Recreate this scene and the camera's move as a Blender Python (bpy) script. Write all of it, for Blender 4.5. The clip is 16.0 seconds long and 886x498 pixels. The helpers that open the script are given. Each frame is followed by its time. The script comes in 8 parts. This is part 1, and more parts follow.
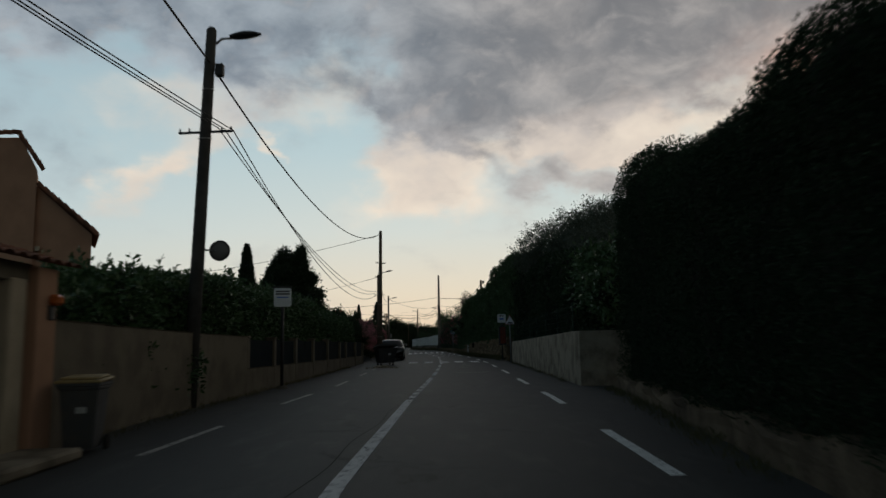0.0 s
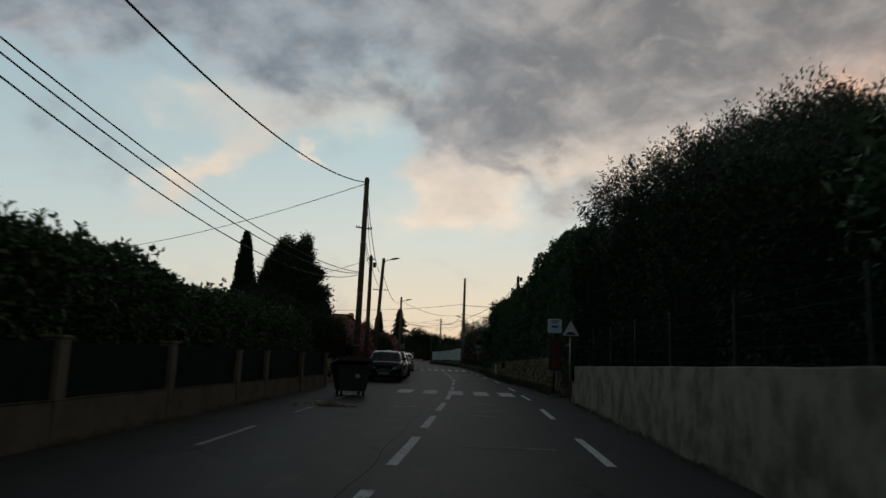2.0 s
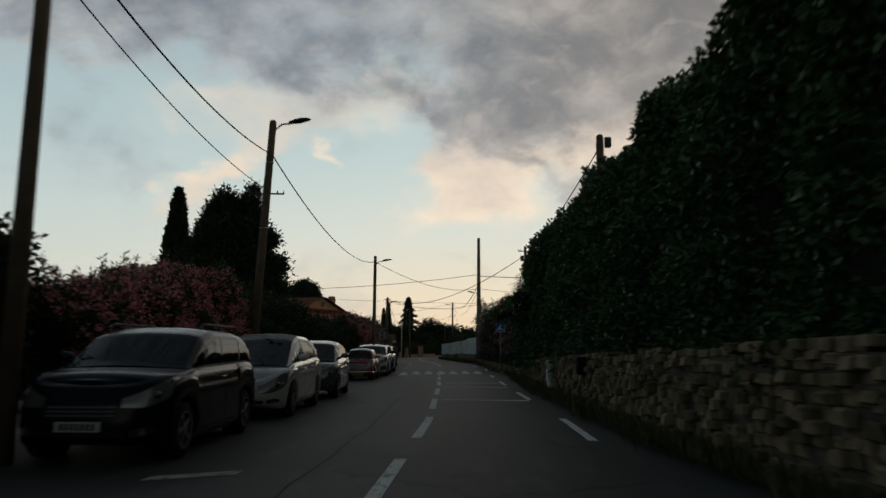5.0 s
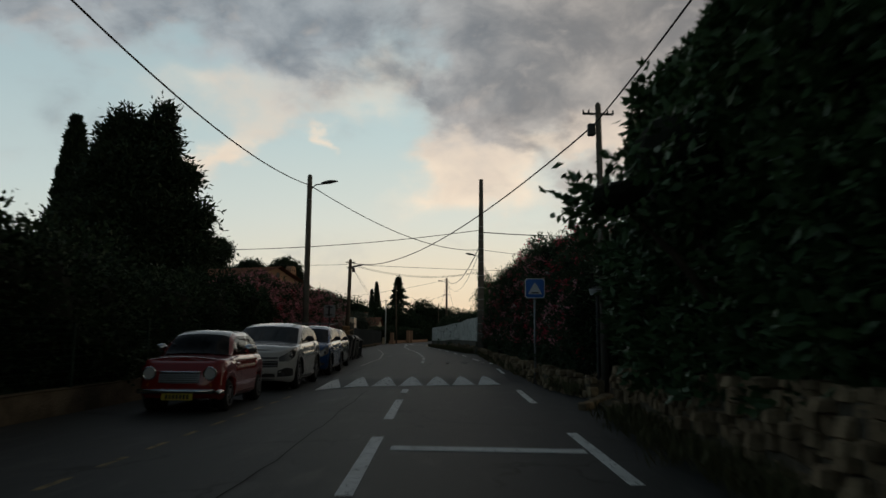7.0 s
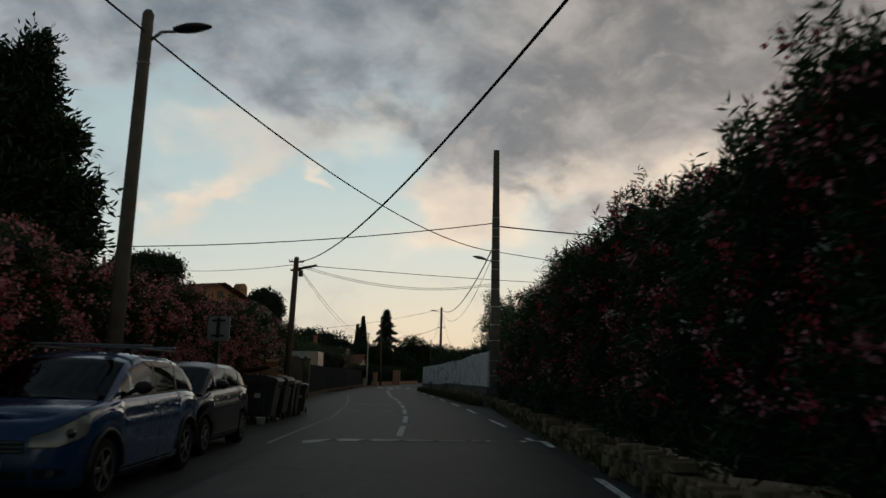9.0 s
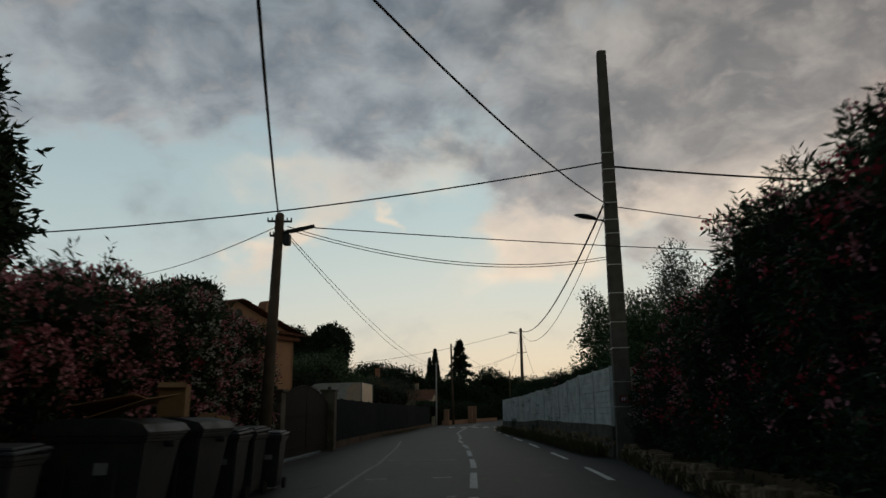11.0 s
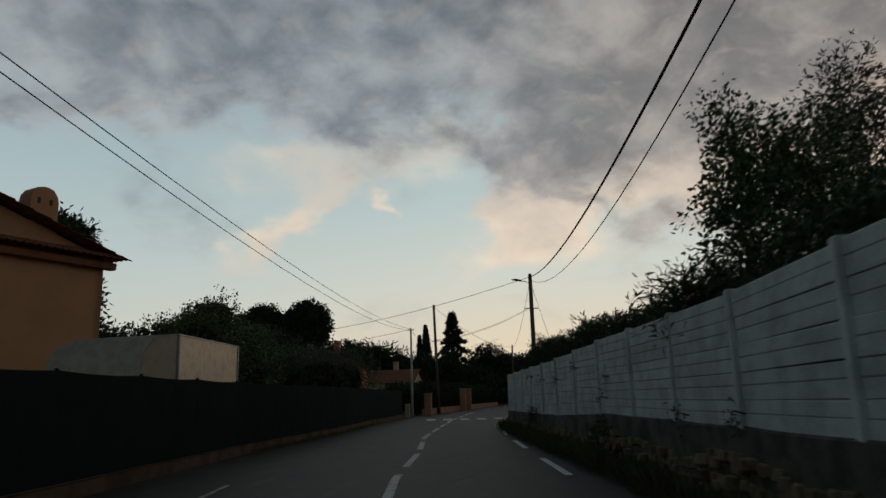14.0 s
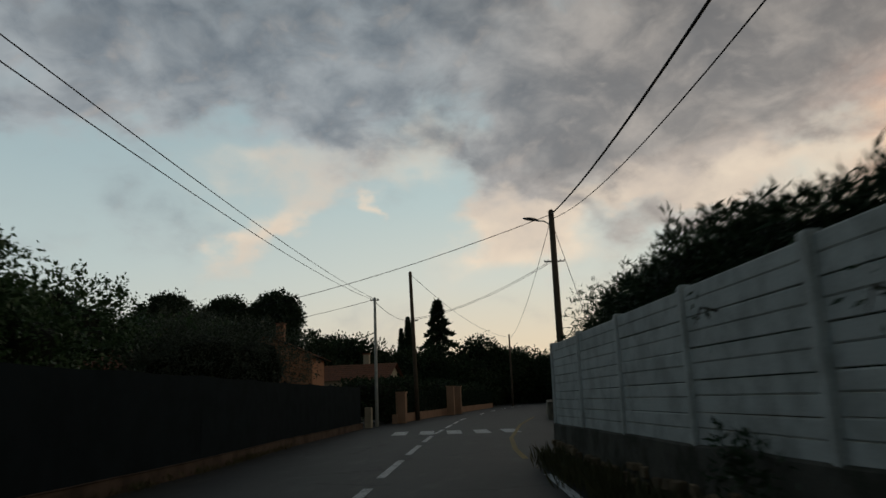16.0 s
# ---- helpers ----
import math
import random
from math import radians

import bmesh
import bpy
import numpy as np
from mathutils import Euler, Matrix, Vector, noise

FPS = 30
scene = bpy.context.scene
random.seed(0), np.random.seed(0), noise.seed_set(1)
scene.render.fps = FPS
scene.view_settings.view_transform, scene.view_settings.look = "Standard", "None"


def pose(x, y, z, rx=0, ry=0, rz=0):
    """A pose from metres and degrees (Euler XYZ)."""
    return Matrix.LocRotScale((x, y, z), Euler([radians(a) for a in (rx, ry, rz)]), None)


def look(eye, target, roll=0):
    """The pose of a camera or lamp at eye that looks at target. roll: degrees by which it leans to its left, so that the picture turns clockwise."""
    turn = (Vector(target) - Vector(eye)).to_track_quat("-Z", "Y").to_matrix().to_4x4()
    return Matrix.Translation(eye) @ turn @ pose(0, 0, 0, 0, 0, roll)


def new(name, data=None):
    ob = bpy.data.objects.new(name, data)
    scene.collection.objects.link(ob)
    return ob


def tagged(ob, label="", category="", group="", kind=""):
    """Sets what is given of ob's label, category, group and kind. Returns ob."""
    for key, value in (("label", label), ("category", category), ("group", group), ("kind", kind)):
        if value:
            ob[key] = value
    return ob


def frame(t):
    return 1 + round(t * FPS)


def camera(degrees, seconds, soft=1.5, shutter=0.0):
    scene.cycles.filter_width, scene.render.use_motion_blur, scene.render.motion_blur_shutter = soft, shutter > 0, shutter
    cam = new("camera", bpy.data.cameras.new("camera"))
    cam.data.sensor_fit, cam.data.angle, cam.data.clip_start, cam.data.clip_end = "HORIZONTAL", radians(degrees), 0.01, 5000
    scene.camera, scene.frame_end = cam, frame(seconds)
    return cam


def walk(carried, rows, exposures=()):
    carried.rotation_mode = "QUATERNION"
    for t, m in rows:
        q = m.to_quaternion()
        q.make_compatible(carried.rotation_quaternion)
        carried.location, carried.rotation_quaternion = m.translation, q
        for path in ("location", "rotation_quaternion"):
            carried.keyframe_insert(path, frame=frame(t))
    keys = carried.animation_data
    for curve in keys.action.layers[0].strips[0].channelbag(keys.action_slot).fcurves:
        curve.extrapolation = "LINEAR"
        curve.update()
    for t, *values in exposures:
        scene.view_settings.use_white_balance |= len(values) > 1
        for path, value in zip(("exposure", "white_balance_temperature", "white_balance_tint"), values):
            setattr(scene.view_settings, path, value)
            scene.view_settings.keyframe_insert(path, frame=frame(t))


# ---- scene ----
cam = camera(64.0, 16.0, shutter=0.3)
PATH = [
    (0, (-0.646, 1.665, 1.11), (-0.587, 3.647, 1.374), -1.1),
    (0.5, (-0.318, 5.815, 1.185), (-0.277, 7.793, 1.48), 0.4),
    (1, (-0.033, 9.764, 1.244), (-0.017, 11.744, 1.523), 0.7),
    (1.5, (0.175, 13.932, 1.321), (0.184, 15.913, 1.593), 1.1),
    (2, (0.335, 18.348, 1.277), (0.302, 20.325, 1.577), 2.2),
    (2.5, (0.563, 22.915, 1.277), (0.553, 24.892, 1.577), -0.4),
    (3, (0.678, 27.669, 1.24), (0.668, 29.647, 1.537), 0.3),
    (3.2, (0.726, 29.56, 1.249), (0.727, 31.539, 1.542), -0.2),
    (5.3, (1.325, 49.386, 1.187), (1.22, 51.363, 1.466), -0.1),
    (5.5, (1.319, 51.298, 1.194), (1.279, 53.287, 1.401), -5.7),
    (6, (1.292, 56.339, 1.176), (1.222, 58.33, 1.359), -1.7),
    (6.5, (1.23, 61.122, 1.177), (1.14, 63.109, 1.39), -2.0),
    (7, (1.072, 65.65, 1.185), (0.998, 67.634, 1.428), 0.5),
    (7.5, (0.839, 69.739, 1.242), (0.778, 71.716, 1.539), 0.0),
    (8, (0.662, 73.804, 1.259), (0.628, 75.776, 1.588), 1.1),
    (8.5, (0.479, 77.573, 1.27), (0.446, 79.543, 1.61), 1.4),
    (9, (0.359, 81.04, 1.271), (0.303, 83.008, 1.625), 1.3),
    (9.5, (0.089, 84.126, 1.298), (-0.069, 86.075, 1.714), 3.1),
    (10, (-0.14, 87.072, 1.272), (-0.375, 89.01, 1.705), 2.5),
    (10.2, (-0.181, 88.216, 1.259), (-0.418, 90.162, 1.656), -0.5),
    (12.3, (-0.734, 101.686, 1.219), (-1.018, 103.586, 1.777), 0.1),
    (12.5, (-0.815, 103.007, 1.229), (-1.095, 104.916, 1.757), -0.6),
    (13, (-0.985, 106.483, 1.256), (-1.208, 108.423, 1.69), -1.3),
    (13.5, (-1.245, 110.458, 1.248), (-1.474, 112.403, 1.658), -0.1),
    (14, (-1.578, 113.932, 1.249), (-1.829, 115.874, 1.658), -1.8),
    (14.5, (-1.965, 117.776, 1.246), (-2.26, 119.701, 1.7), -2.0),
    (15, (-2.368, 121.582, 1.226), (-2.656, 123.507, 1.686), -2.1),
    (15.5, (-2.802, 125.091, 1.212), (-3.004, 127.034, 1.641), -1.9),
    (16, (-3.276, 129.346, 1.176), (-3.489, 131.292, 1.587), -2.3),
]
walk(cam, [(t, look(eye, target, roll)) for t, eye, target, roll in PATH],
     exposures=[(0.0, 0.1, 6250, 10), (1.5, 0.1, 6380, 10), (3.0, 0.12, 6520, 10), (4.5, 0.18, 6650, 10), (8.0, 0.15, 6600, 10), (10.0, 0.15, 6600, 10), (12.5, 0.0, 6600, 10), (16.0, 0.0, 6600, 10)])
# ---- sky: dusk with broken cloud, the last light ahead and to the right ----
def srgb(r, g, b):
    return tuple((c / 255 / 12.92) if c / 255 <= 0.04045 else ((c / 255 + 0.055) / 1.055) ** 2.4 for c in (r, g, b)) + (1.0,)


class Nodes:
    """Short-hand for wiring node trees."""

    def __init__(self, tree):
        self.tree = tree

    def add(self, kind, links=None, **props):
        n = self.tree.nodes.new(kind)
        for key, value in props.items():
            if key == "operation":
                n.operation = value
            elif key == "blend_type":
                n.blend_type = value
            elif key == "data_type":
                n.data_type = value
            elif key == "noise_dimensions":
                n.noise_dimensions = value
            elif key == "feature":
                n.feature = value
        for key, value in (links or {}).items():
            sock = n.inputs[key]
            if isinstance(value, bpy.types.NodeSocket):
                self.tree.links.new(value, sock)
            else:
                sock.default_value = value
        return n

    def math(self, op, a, b=0.0, c=0.0):
        return self.add("ShaderNodeMath", {0: a, 1: b, 2: c}, operation=op).outputs[0]

    def mix(self, fac, a, b, mode="MIX"):
        n = self.add("ShaderNodeMix", {0: fac, 6: a, 7: b}, data_type="RGBA", blend_type=mode)
        return n.outputs[2]

    def ramp(self, fac, stops):
        n = self.add("ShaderNodeValToRGB", {0: fac})
        while len(n.color_ramp.elements) < len(stops):
            n.color_ramp.elements.new(0.5)
        for e, (p, c) in zip(n.color_ramp.elements, stops):
            e.position, e.color = p, c
        return n.outputs[0]

    def noise(self, vector, scale, detail=4.0, rough=0.55, distortion=0.0):
        n = self.add("ShaderNodeTexNoise", {"Scale": scale, "Detail": detail, "Roughness": rough, "Distortion": distortion})
        if vector is not None:
            self.tree.links.new(vector, n.inputs["Vector"])
        return n.outputs[0]

    def smooth(self, x, lo, hi):
        n = self.add("ShaderNodeMapRange", {0: x, 1: lo, 2: hi, 3: 0.0, 4: 1.0})
        n.interpolation_type = "SMOOTHSTEP"
        return n.outputs[0]


def build_sky():
    world = bpy.data.worlds.new("dusk_sky")
    scene.world = world
    world.use_nodes = True
    tree = world.node_tree
    tree.nodes.clear()
    k = Nodes(tree)
    way = k.add("ShaderNodeTexCoord").outputs["Generated"]
    sep = k.add("ShaderNodeSeparateXYZ", {0: way})
    x, y, z = sep.outputs
    up = k.math("MAXIMUM", z, 0.0)
    azim = k.math("MULTIPLY", k.math("ARCTAN2", x, y), 57.29578)
    elev = k.math("MULTIPLY", k.math("ARCSINE", z), 57.29578)
    # puffs of cloud: broken noise in degrees, flatter towards the horizon, bent by a slower noise
    flat_v = k.add("ShaderNodeCombineXYZ", {0: k.math("MULTIPLY", azim, 0.1), 1: k.math("MULTIPLY", elev, 0.155), 2: 0.0}).outputs[0]

    def shifted(v, by):
        return k.add("ShaderNodeVectorMath", {0: v, 1: by}, operation="ADD").outputs[0]

    def swirl(v, scale, detail, rough, amount):
        n = k.add("ShaderNodeTexNoise", {"Vector": v, "Scale": scale, "Detail": detail, "Roughness": rough})
        c = shifted(n.outputs["Color"], (-0.5, -0.5, -0.5))
        return k.add("ShaderNodeVectorMath", {0: c, 1: (amount, amount, 0.0)}, operation="MULTIPLY").outputs[0]

    bent = k.add("ShaderNodeVectorMath", {0: flat_v, 1: swirl(flat_v, 1.1, 3.0, 0.5, 0.5)}, operation="ADD").outputs[0]
    rag = k.noise(bent, 0.8, 8.0, 0.5)
    rag2 = k.noise(shifted(bent, (7.3, 2.1, 4.0)), 1.0, 7.0, 0.5)
    fine = k.noise(shifted(bent, (3.1, 5.7, 1.0)), 2.7, 7.0, 0.54)
    # the same puffs a little towards the light, low on the right: what thins out that way is lit
    toward = (0.10, -0.13, 0.0)
    rag_l = k.noise(shifted(bent, toward), 0.8, 8.0, 0.5)
    fine_l = k.noise(shifted(bent, (3.1 + toward[0] * 0.6, 5.7 + toward[1] * 0.6, 1.0)), 2.7, 7.0, 0.54)
    relief = k.math("ADD", k.math("SUBTRACT", rag, rag_l), k.math("MULTIPLY", k.math("SUBTRACT", fine, fine_l), 0.55))
    edge = k.add("ShaderNodeSeparateXYZ", {0: swirl(flat_v, 1.7, 7.0, 0.52, 1.0)}).outputs
    a2 = k.math("ADD", azim, k.math("MULTIPLY", edge[0], 12.0))
    e2 = k.math("ADD", elev, k.math("MULTIPLY", edge[1], 8.5))

    def bank(az, el, half_az, half_el, turn, weight, a=a2, e=e2):
        """A soft bank of cloud round a direction, in degrees."""
        c, s = math.cos(radians(turn)), math.sin(radians(turn))
        da, de = k.math("SUBTRACT", a, az), k.math("SUBTRACT", e, el)
        u = k.math("DIVIDE", k.math("ADD", k.math("MULTIPLY", da, c), k.math("MULTIPLY", de, s)), half_az)
        v = k.math("DIVIDE", k.math("SUBTRACT", k.math("MULTIPLY", de, c), k.math("MULTIPLY", da, s)), half_el)
        d2 = k.math("ADD", k.math("MULTIPLY", u, u), k.math("MULTIPLY", v, v))
        return k.math("MULTIPLY", k.math("EXPONENT", k.math("MULTIPLY", d2, -1.0)), weight)

    def banks(rows, a=a2, e=e2):
        total = None
        for row in rows:
            b = bank(*row, a, e)
            total = b if total is None else k.math("ADD", total, b)
        return total

    # clear sky from the horizon up
    t = k.math("DIVIDE", k.math("MAXIMUM", elev, 0.0), 90.0)
    clear = k.ramp(t, [(0.0, srgb(228, 200, 168)), (0.045, srgb(226, 211, 188)), (0.10, srgb(208, 211, 204)), (0.17, srgb(184, 201, 204)),
                       (0.26, srgb(160, 184, 194)), (0.42, srgb(125, 148, 163)), (1.0, srgb(48, 66, 88))])
    left = k.smooth(azim, 2.0, -42.0)
    blue = k.ramp(t, [(0.0, srgb(214, 196, 176)), (0.05, srgb(200, 204, 197)), (0.12, srgb(182, 197, 200)), (0.2, srgb(164, 184, 192)),
                      (0.42, srgb(120, 146, 164)), (1.0, srgb(48, 66, 88))])
    clear = k.mix(left, clear, blue)
    warm = k.smooth(azim, 10.0, 40.0)
    clear = k.mix(k.math("MULTIPLY", warm, 0.55), clear, srgb(232, 205, 168))
    # thin lit cloud
    lit = banks([(0.4, 14.6, 4.8, 3.4, 28, 1.4), (-9.0, 10.0, 9.0, 2.6, 0, 0.2), (-20.8, 13.2, 5.0, 1.6, 38, 0.85), (-12.0, 15.6, 1.6, 0.7, -22, 0.6), (-18.0, 18.5, 9.0, 2.4, 4, 0.6),
                 (14.5, 16.6, 7.5, 1.8, 4, 1.7), (5.0, 12.0, 7.0, 1.6, 0, 0.4), (22.0, 13.0, 7.0, 4.0, 0, 0.6), (-6.0, 20.5, 8.0, 2.6, 0, 0.45), (-33.0, 22.0, 8.0, 2.5, 0, 0.35), (30.0, 17.5, 5.0, 2.5, 15, 1.0)])
    lit = k.math("MULTIPLY", lit, k.math("ADD", 0.45, k.math("MULTIPLY", fine, 1.1)))
    lit_mask = k.smooth(lit, 0.12, 1.0)
    peach = k.mix(k.smooth(azim, 18.0, 32.0), srgb(222, 203, 187), srgb(230, 175, 140))
    pearl = k.mix(k.smooth(rag2, 0.4, 0.62), peach, srgb(240, 221, 201))
    sky = k.mix(k.math("MULTIPLY", lit_mask, 0.86), clear, pearl)
    # heavy grey cloud; it closes in overhead and behind
    heavy = banks([(-38.0, 27.0, 17.0, 5.5, -4, 1.1), (-18.0, 26.5, 13.0, 4.4, 0, 1.15), (-40.0, 20.5, 10.0, 2.0, 10, 0.7), (-14.5, 21.5, 4.5, 2.6, -20, 0.6), (-4.0, 29.0, 9.0, 5.0, 0, 0.85),
                   (6.0, 24.5, 10.0, 5.0, 28, 1.2), (0.5, 18.6, 3.6, 3.4, -45, 1.1), (9.0, 19.8, 9.0, 3.0, 6, 1.2), (20.0, 23.5, 12.0, 5.0, 0, 1.55), (24.0, 29.5, 12.0, 5.0, 0, 1.2), (13.5, 12.9, 5.6, 1.9, -6, 1.3), (31.0, 23.0, 9.0, 3.6, 0, 1.4), (4.0, 14.6, 3.2, 1.0, -10, 0.55)])
    overhead = k.smooth(elev, 27.0, 36.0)
    heavy = k.math("ADD", heavy, k.math("MULTIPLY", overhead, 0.9))
    heavy = k.math("ADD", heavy, k.math("MULTIPLY", k.math("SUBTRACT", rag, 0.5), 2.1))
    heavy = k.math("ADD", heavy, k.math("MULTIPLY", k.math("SUBTRACT", fine, 0.5), 0.9))
    heavy_mask = k.smooth(heavy, 0.0, 1.0)
    thick = k.smooth(k.math("ADD", k.math("MULTIPLY", heavy, 0.42), k.math("MULTIPLY", k.math("ADD", k.math("MULTIPLY", k.math("SUBTRACT", rag2, 0.5), 1.0), k.math("SUBTRACT", fine, 0.5)), 1.7)), -0.3, 1.2)
    grey_l = k.mix(thick, srgb(172, 178, 185), srgb(108, 117, 129))
    grey_r = k.mix(thick, srgb(192, 182, 176), srgb(120, 117, 119))
    grey = k.mix(k.smooth(azim, -14.0, 14.0), grey_l, grey_r)
    # lit rims of the puffs, and their shaded sides
    grey = k.mix(k.math("MULTIPLY", k.smooth(relief, 0.0, 0.22), 0.42), grey, srgb(204, 194, 188))
    grey = k.mix(k.math("MULTIPLY", k.smooth(relief, 0.0, -0.22), 0.42), grey, srgb(104, 107, 114))
    ember = bank(30.5, 17.0, 5.0, 3.2, 12, 1.0)
    grey = k.mix(k.math("MULTIPLY", ember, 0.75), grey, srgb(232, 158, 120))
    sky = k.mix(k.math("MULTIPLY", heavy_mask, 0.93), sky, grey)
    # the sky overhead and behind is far darker than the western part
    dim = k.math("ADD", DIM_UP, k.math("MULTIPLY", k.smooth(elev, 46.0, 21.0), 1.0 - DIM_UP))
    front = k.math("ADD", DIM_BACK, k.math("MULTIPLY", k.smooth(k.math("ABSOLUTE", azim), 85.0, 46.0), 1.0 - DIM_BACK))
    dusk = k.math("MULTIPLY", dim, front)
    sky = k.mix(1.0, sky, k.add("ShaderNodeCombineXYZ", {0: k.math("POWER", dusk, 1.12), 1: dusk, 2: k.math("POWER", dusk, 0.92)}).outputs[0], "MULTIPLY")
    sky = k.mix(1.0, sky, (1.0, 1.0, 0.965, 1), "MULTIPLY")
    # below the horizon, dull earth
    sky = k.mix(k.smooth(elev, -0.3, -1.5), sky, (0.03, 0.028, 0.025, 1))
    bg = k.add("ShaderNodeBackground", {0: sky, 1: 1.0})
    k.tree.links.new(bg.outputs[0], k.add("ShaderNodeOutputWorld").inputs[0])


DIM_UP, DIM_BACK = 0.32, 0.32
build_sky()
# ---- materials ----
def surf(name, base, dark, rough=0.85, scale=6.0, grain=60.0, bump=0.25, metal=0.0, vary=0.0, stain=0.5, island=0.0, depth=0.01):
    """A weathered surface: two tones in broad stains and in fine grain, with relief; vary: from piece to piece."""
    m = bpy.data.materials.new(name)
    m.use_nodes = True
    k = Nodes(m.node_tree)
    b = m.node_tree.nodes["Principled BSDF"]
    at = k.add("ShaderNodeNewGeometry").outputs["Position"]
    broad = k.noise(at, scale, 6.0, 0.6)
    fine = k.noise(at, grain, 4.0, 0.6)
    f = k.math("ADD", k.math("MULTIPLY", k.smooth(broad, 0.38, 0.66), stain), k.math("MULTIPLY", k.smooth(fine, 0.3, 0.75), 1.0 - stain))
    col = k.mix(f, (*base, 1), (*dark, 1))
    if vary or island:
        r = k.add("ShaderNodeObjectInfo").outputs["Random"] if vary else k.add("ShaderNodeNewGeometry").outputs["Random Per Island"]
        hsv = k.add("ShaderNodeHueSaturation", {"Color": col, "Value": k.math("ADD", 1.0 - (vary or island), k.math("MULTIPLY", r, 2 * (vary or island)))})
        col = hsv.outputs[0]
    b.inputs["Specular IOR Level"].default_value = 0.5 if metal else 0.12
    m.node_tree.links.new(col, b.inputs["Base Color"])
    m.node_tree.links.new(k.math("ADD", rough - 0.08, k.math("MULTIPLY", fine, 0.16)), b.inputs["Roughness"])
    b.inputs["Metallic"].default_value = metal
    if bump:
        bp = k.add("ShaderNodeBump", {"Strength": bump, "Distance": depth, "Height": k.math("ADD", fine, k.math("MULTIPLY", broad, 1.5))})
        m.node_tree.links.new(bp.outputs[0], b.inputs["Normal"])
    return m


def leafy(name, a, b_, rough=0.5, trans=0.0):
    """Foliage: tone changes from leaf to leaf and in broad patches."""
    m = bpy.data.materials.new(name)
    m.use_nodes = True
    k = Nodes(m.node_tree)
    b = m.node_tree.nodes["Principled BSDF"]
    g = k.add("ShaderNodeNewGeometry")
    f = k.math("ADD", k.math("MULTIPLY", g.outputs["Random Per Island"], 0.6), k.math("MULTIPLY", k.noise(g.outputs["Position"], 1.3, 3.0), 0.4))
    col = k.mix(f, (*a, 1), (*b_, 1))
    m.node_tree.links.new(col, b.inputs["Base Color"])
    b.inputs["Roughness"].default_value = rough
    b.inputs["Specular IOR Level"].default_value = 0.3
    return m


def gloss(name, c, rough=0.25, metal=0.0, coat=0.0, spec=0.5, dirt=0.15):
    m = bpy.data.materials.new(name)
    m.use_nodes = True
    k = Nodes(m.node_tree)
    b = m.node_tree.nodes["Principled BSDF"]
    at = k.add("ShaderNodeNewGeometry").outputs["Position"]
    dust = k.smooth(k.noise(at, 5.0, 6.0, 0.65), 0.42, 0.75)
    col = k.mix(k.math("MULTIPLY", dust, dirt), (*c, 1), (0.16, 0.14, 0.11, 1))
    m.node_tree.links.new(col, b.inputs["Base Color"])
    m.node_tree.links.new(k.math("ADD", rough, k.math("MULTIPLY", dust, dirt)), b.inputs["Roughness"])
    b.inputs["Metallic"].default_value, b.inputs["Coat Weight"].default_value = metal, coat
    b.inputs["Coat Roughness"].default_value = 0.05
    b.inputs["Specular IOR Level"].default_value = spec
    return m


def asphalt_material():
    m = bpy.data.materials.new("asphalt")
    m.use_nodes = True
    k = Nodes(m.node_tree)
    b = m.node_tree.nodes["Principled BSDF"]
    at = k.add("ShaderNodeNewGeometry").outputs["Position"]
    grain = k.noise(at, 75.0, 4.0, 0.75)
    patch = k.noise(at, 0.45, 5.0, 0.6)
    lanes = k.noise(k.add("ShaderNodeVectorMath", {0: at, 1: (1.6, 0.06, 1.0)}, operation="MULTIPLY").outputs[0], 1.0, 4.0)
    col = k.mix(k.smooth(patch, 0.35, 0.7), (0.031, 0.034, 0.034, 1), (0.049, 0.053, 0.052, 1))
    col = k.mix(k.math("MULTIPLY", k.smooth(lanes, 0.45, 0.7), 0.45), col, (0.036, 0.037, 0.038, 1))
    col = k.mix(k.math("MULTIPLY", k.smooth(grain, 0.55, 0.8), 0.75), col, (0.135, 0.137, 0.132, 1))
    worn = k.noise(k.add("ShaderNodeVectorMath", {0: at, 1: (0.9, 0.25, 1.0)}, operation="MULTIPLY").outputs[0], 2.6, 7.0, 0.65)
    col = k.mix(k.math("MULTIPLY", k.smooth(worn, 0.5, 0.72), 0.5), col, (0.092, 0.094, 0.09, 1))
    crack = k.add("ShaderNodeTexVoronoi", {"Scale": 0.33, "Vector": k.add("ShaderNodeVectorMath", {0: at, 1: k.add("ShaderNodeCombineXYZ", {0: k.math("MULTIPLY", k.noise(at, 1.5, 5.0), 1.2), 1: k.math("MULTIPLY", k.noise(at, 1.1, 5.0), 1.5), 2: 0.0}).outputs[0]}, operation="ADD").outputs[0]}, feature="DISTANCE_TO_EDGE").outputs[0]
    line = k.math("MULTIPLY", k.smooth(crack, 0.011, 0.003), k.smooth(patch, 0.46, 0.58))
    col = k.mix(k.math("MULTIPLY", line, 0.85), col, (0.012, 0.012, 0.012, 1))
    m.node_tree.links.new(col, b.inputs["Base Color"])
    m.node_tree.links.new(k.math("ADD", 0.56, k.math("MULTIPLY", patch, 0.2)), b.inputs["Roughness"])
    b.inputs["Specular IOR Level"].default_value = 0.2
    bp = k.add("ShaderNodeBump", {"Strength": 0.35, "Distance": 0.006, "Height": k.math("SUBTRACT", grain, line)})
    m.node_tree.links.new(bp.outputs[0], b.inputs["Normal"])
    return m


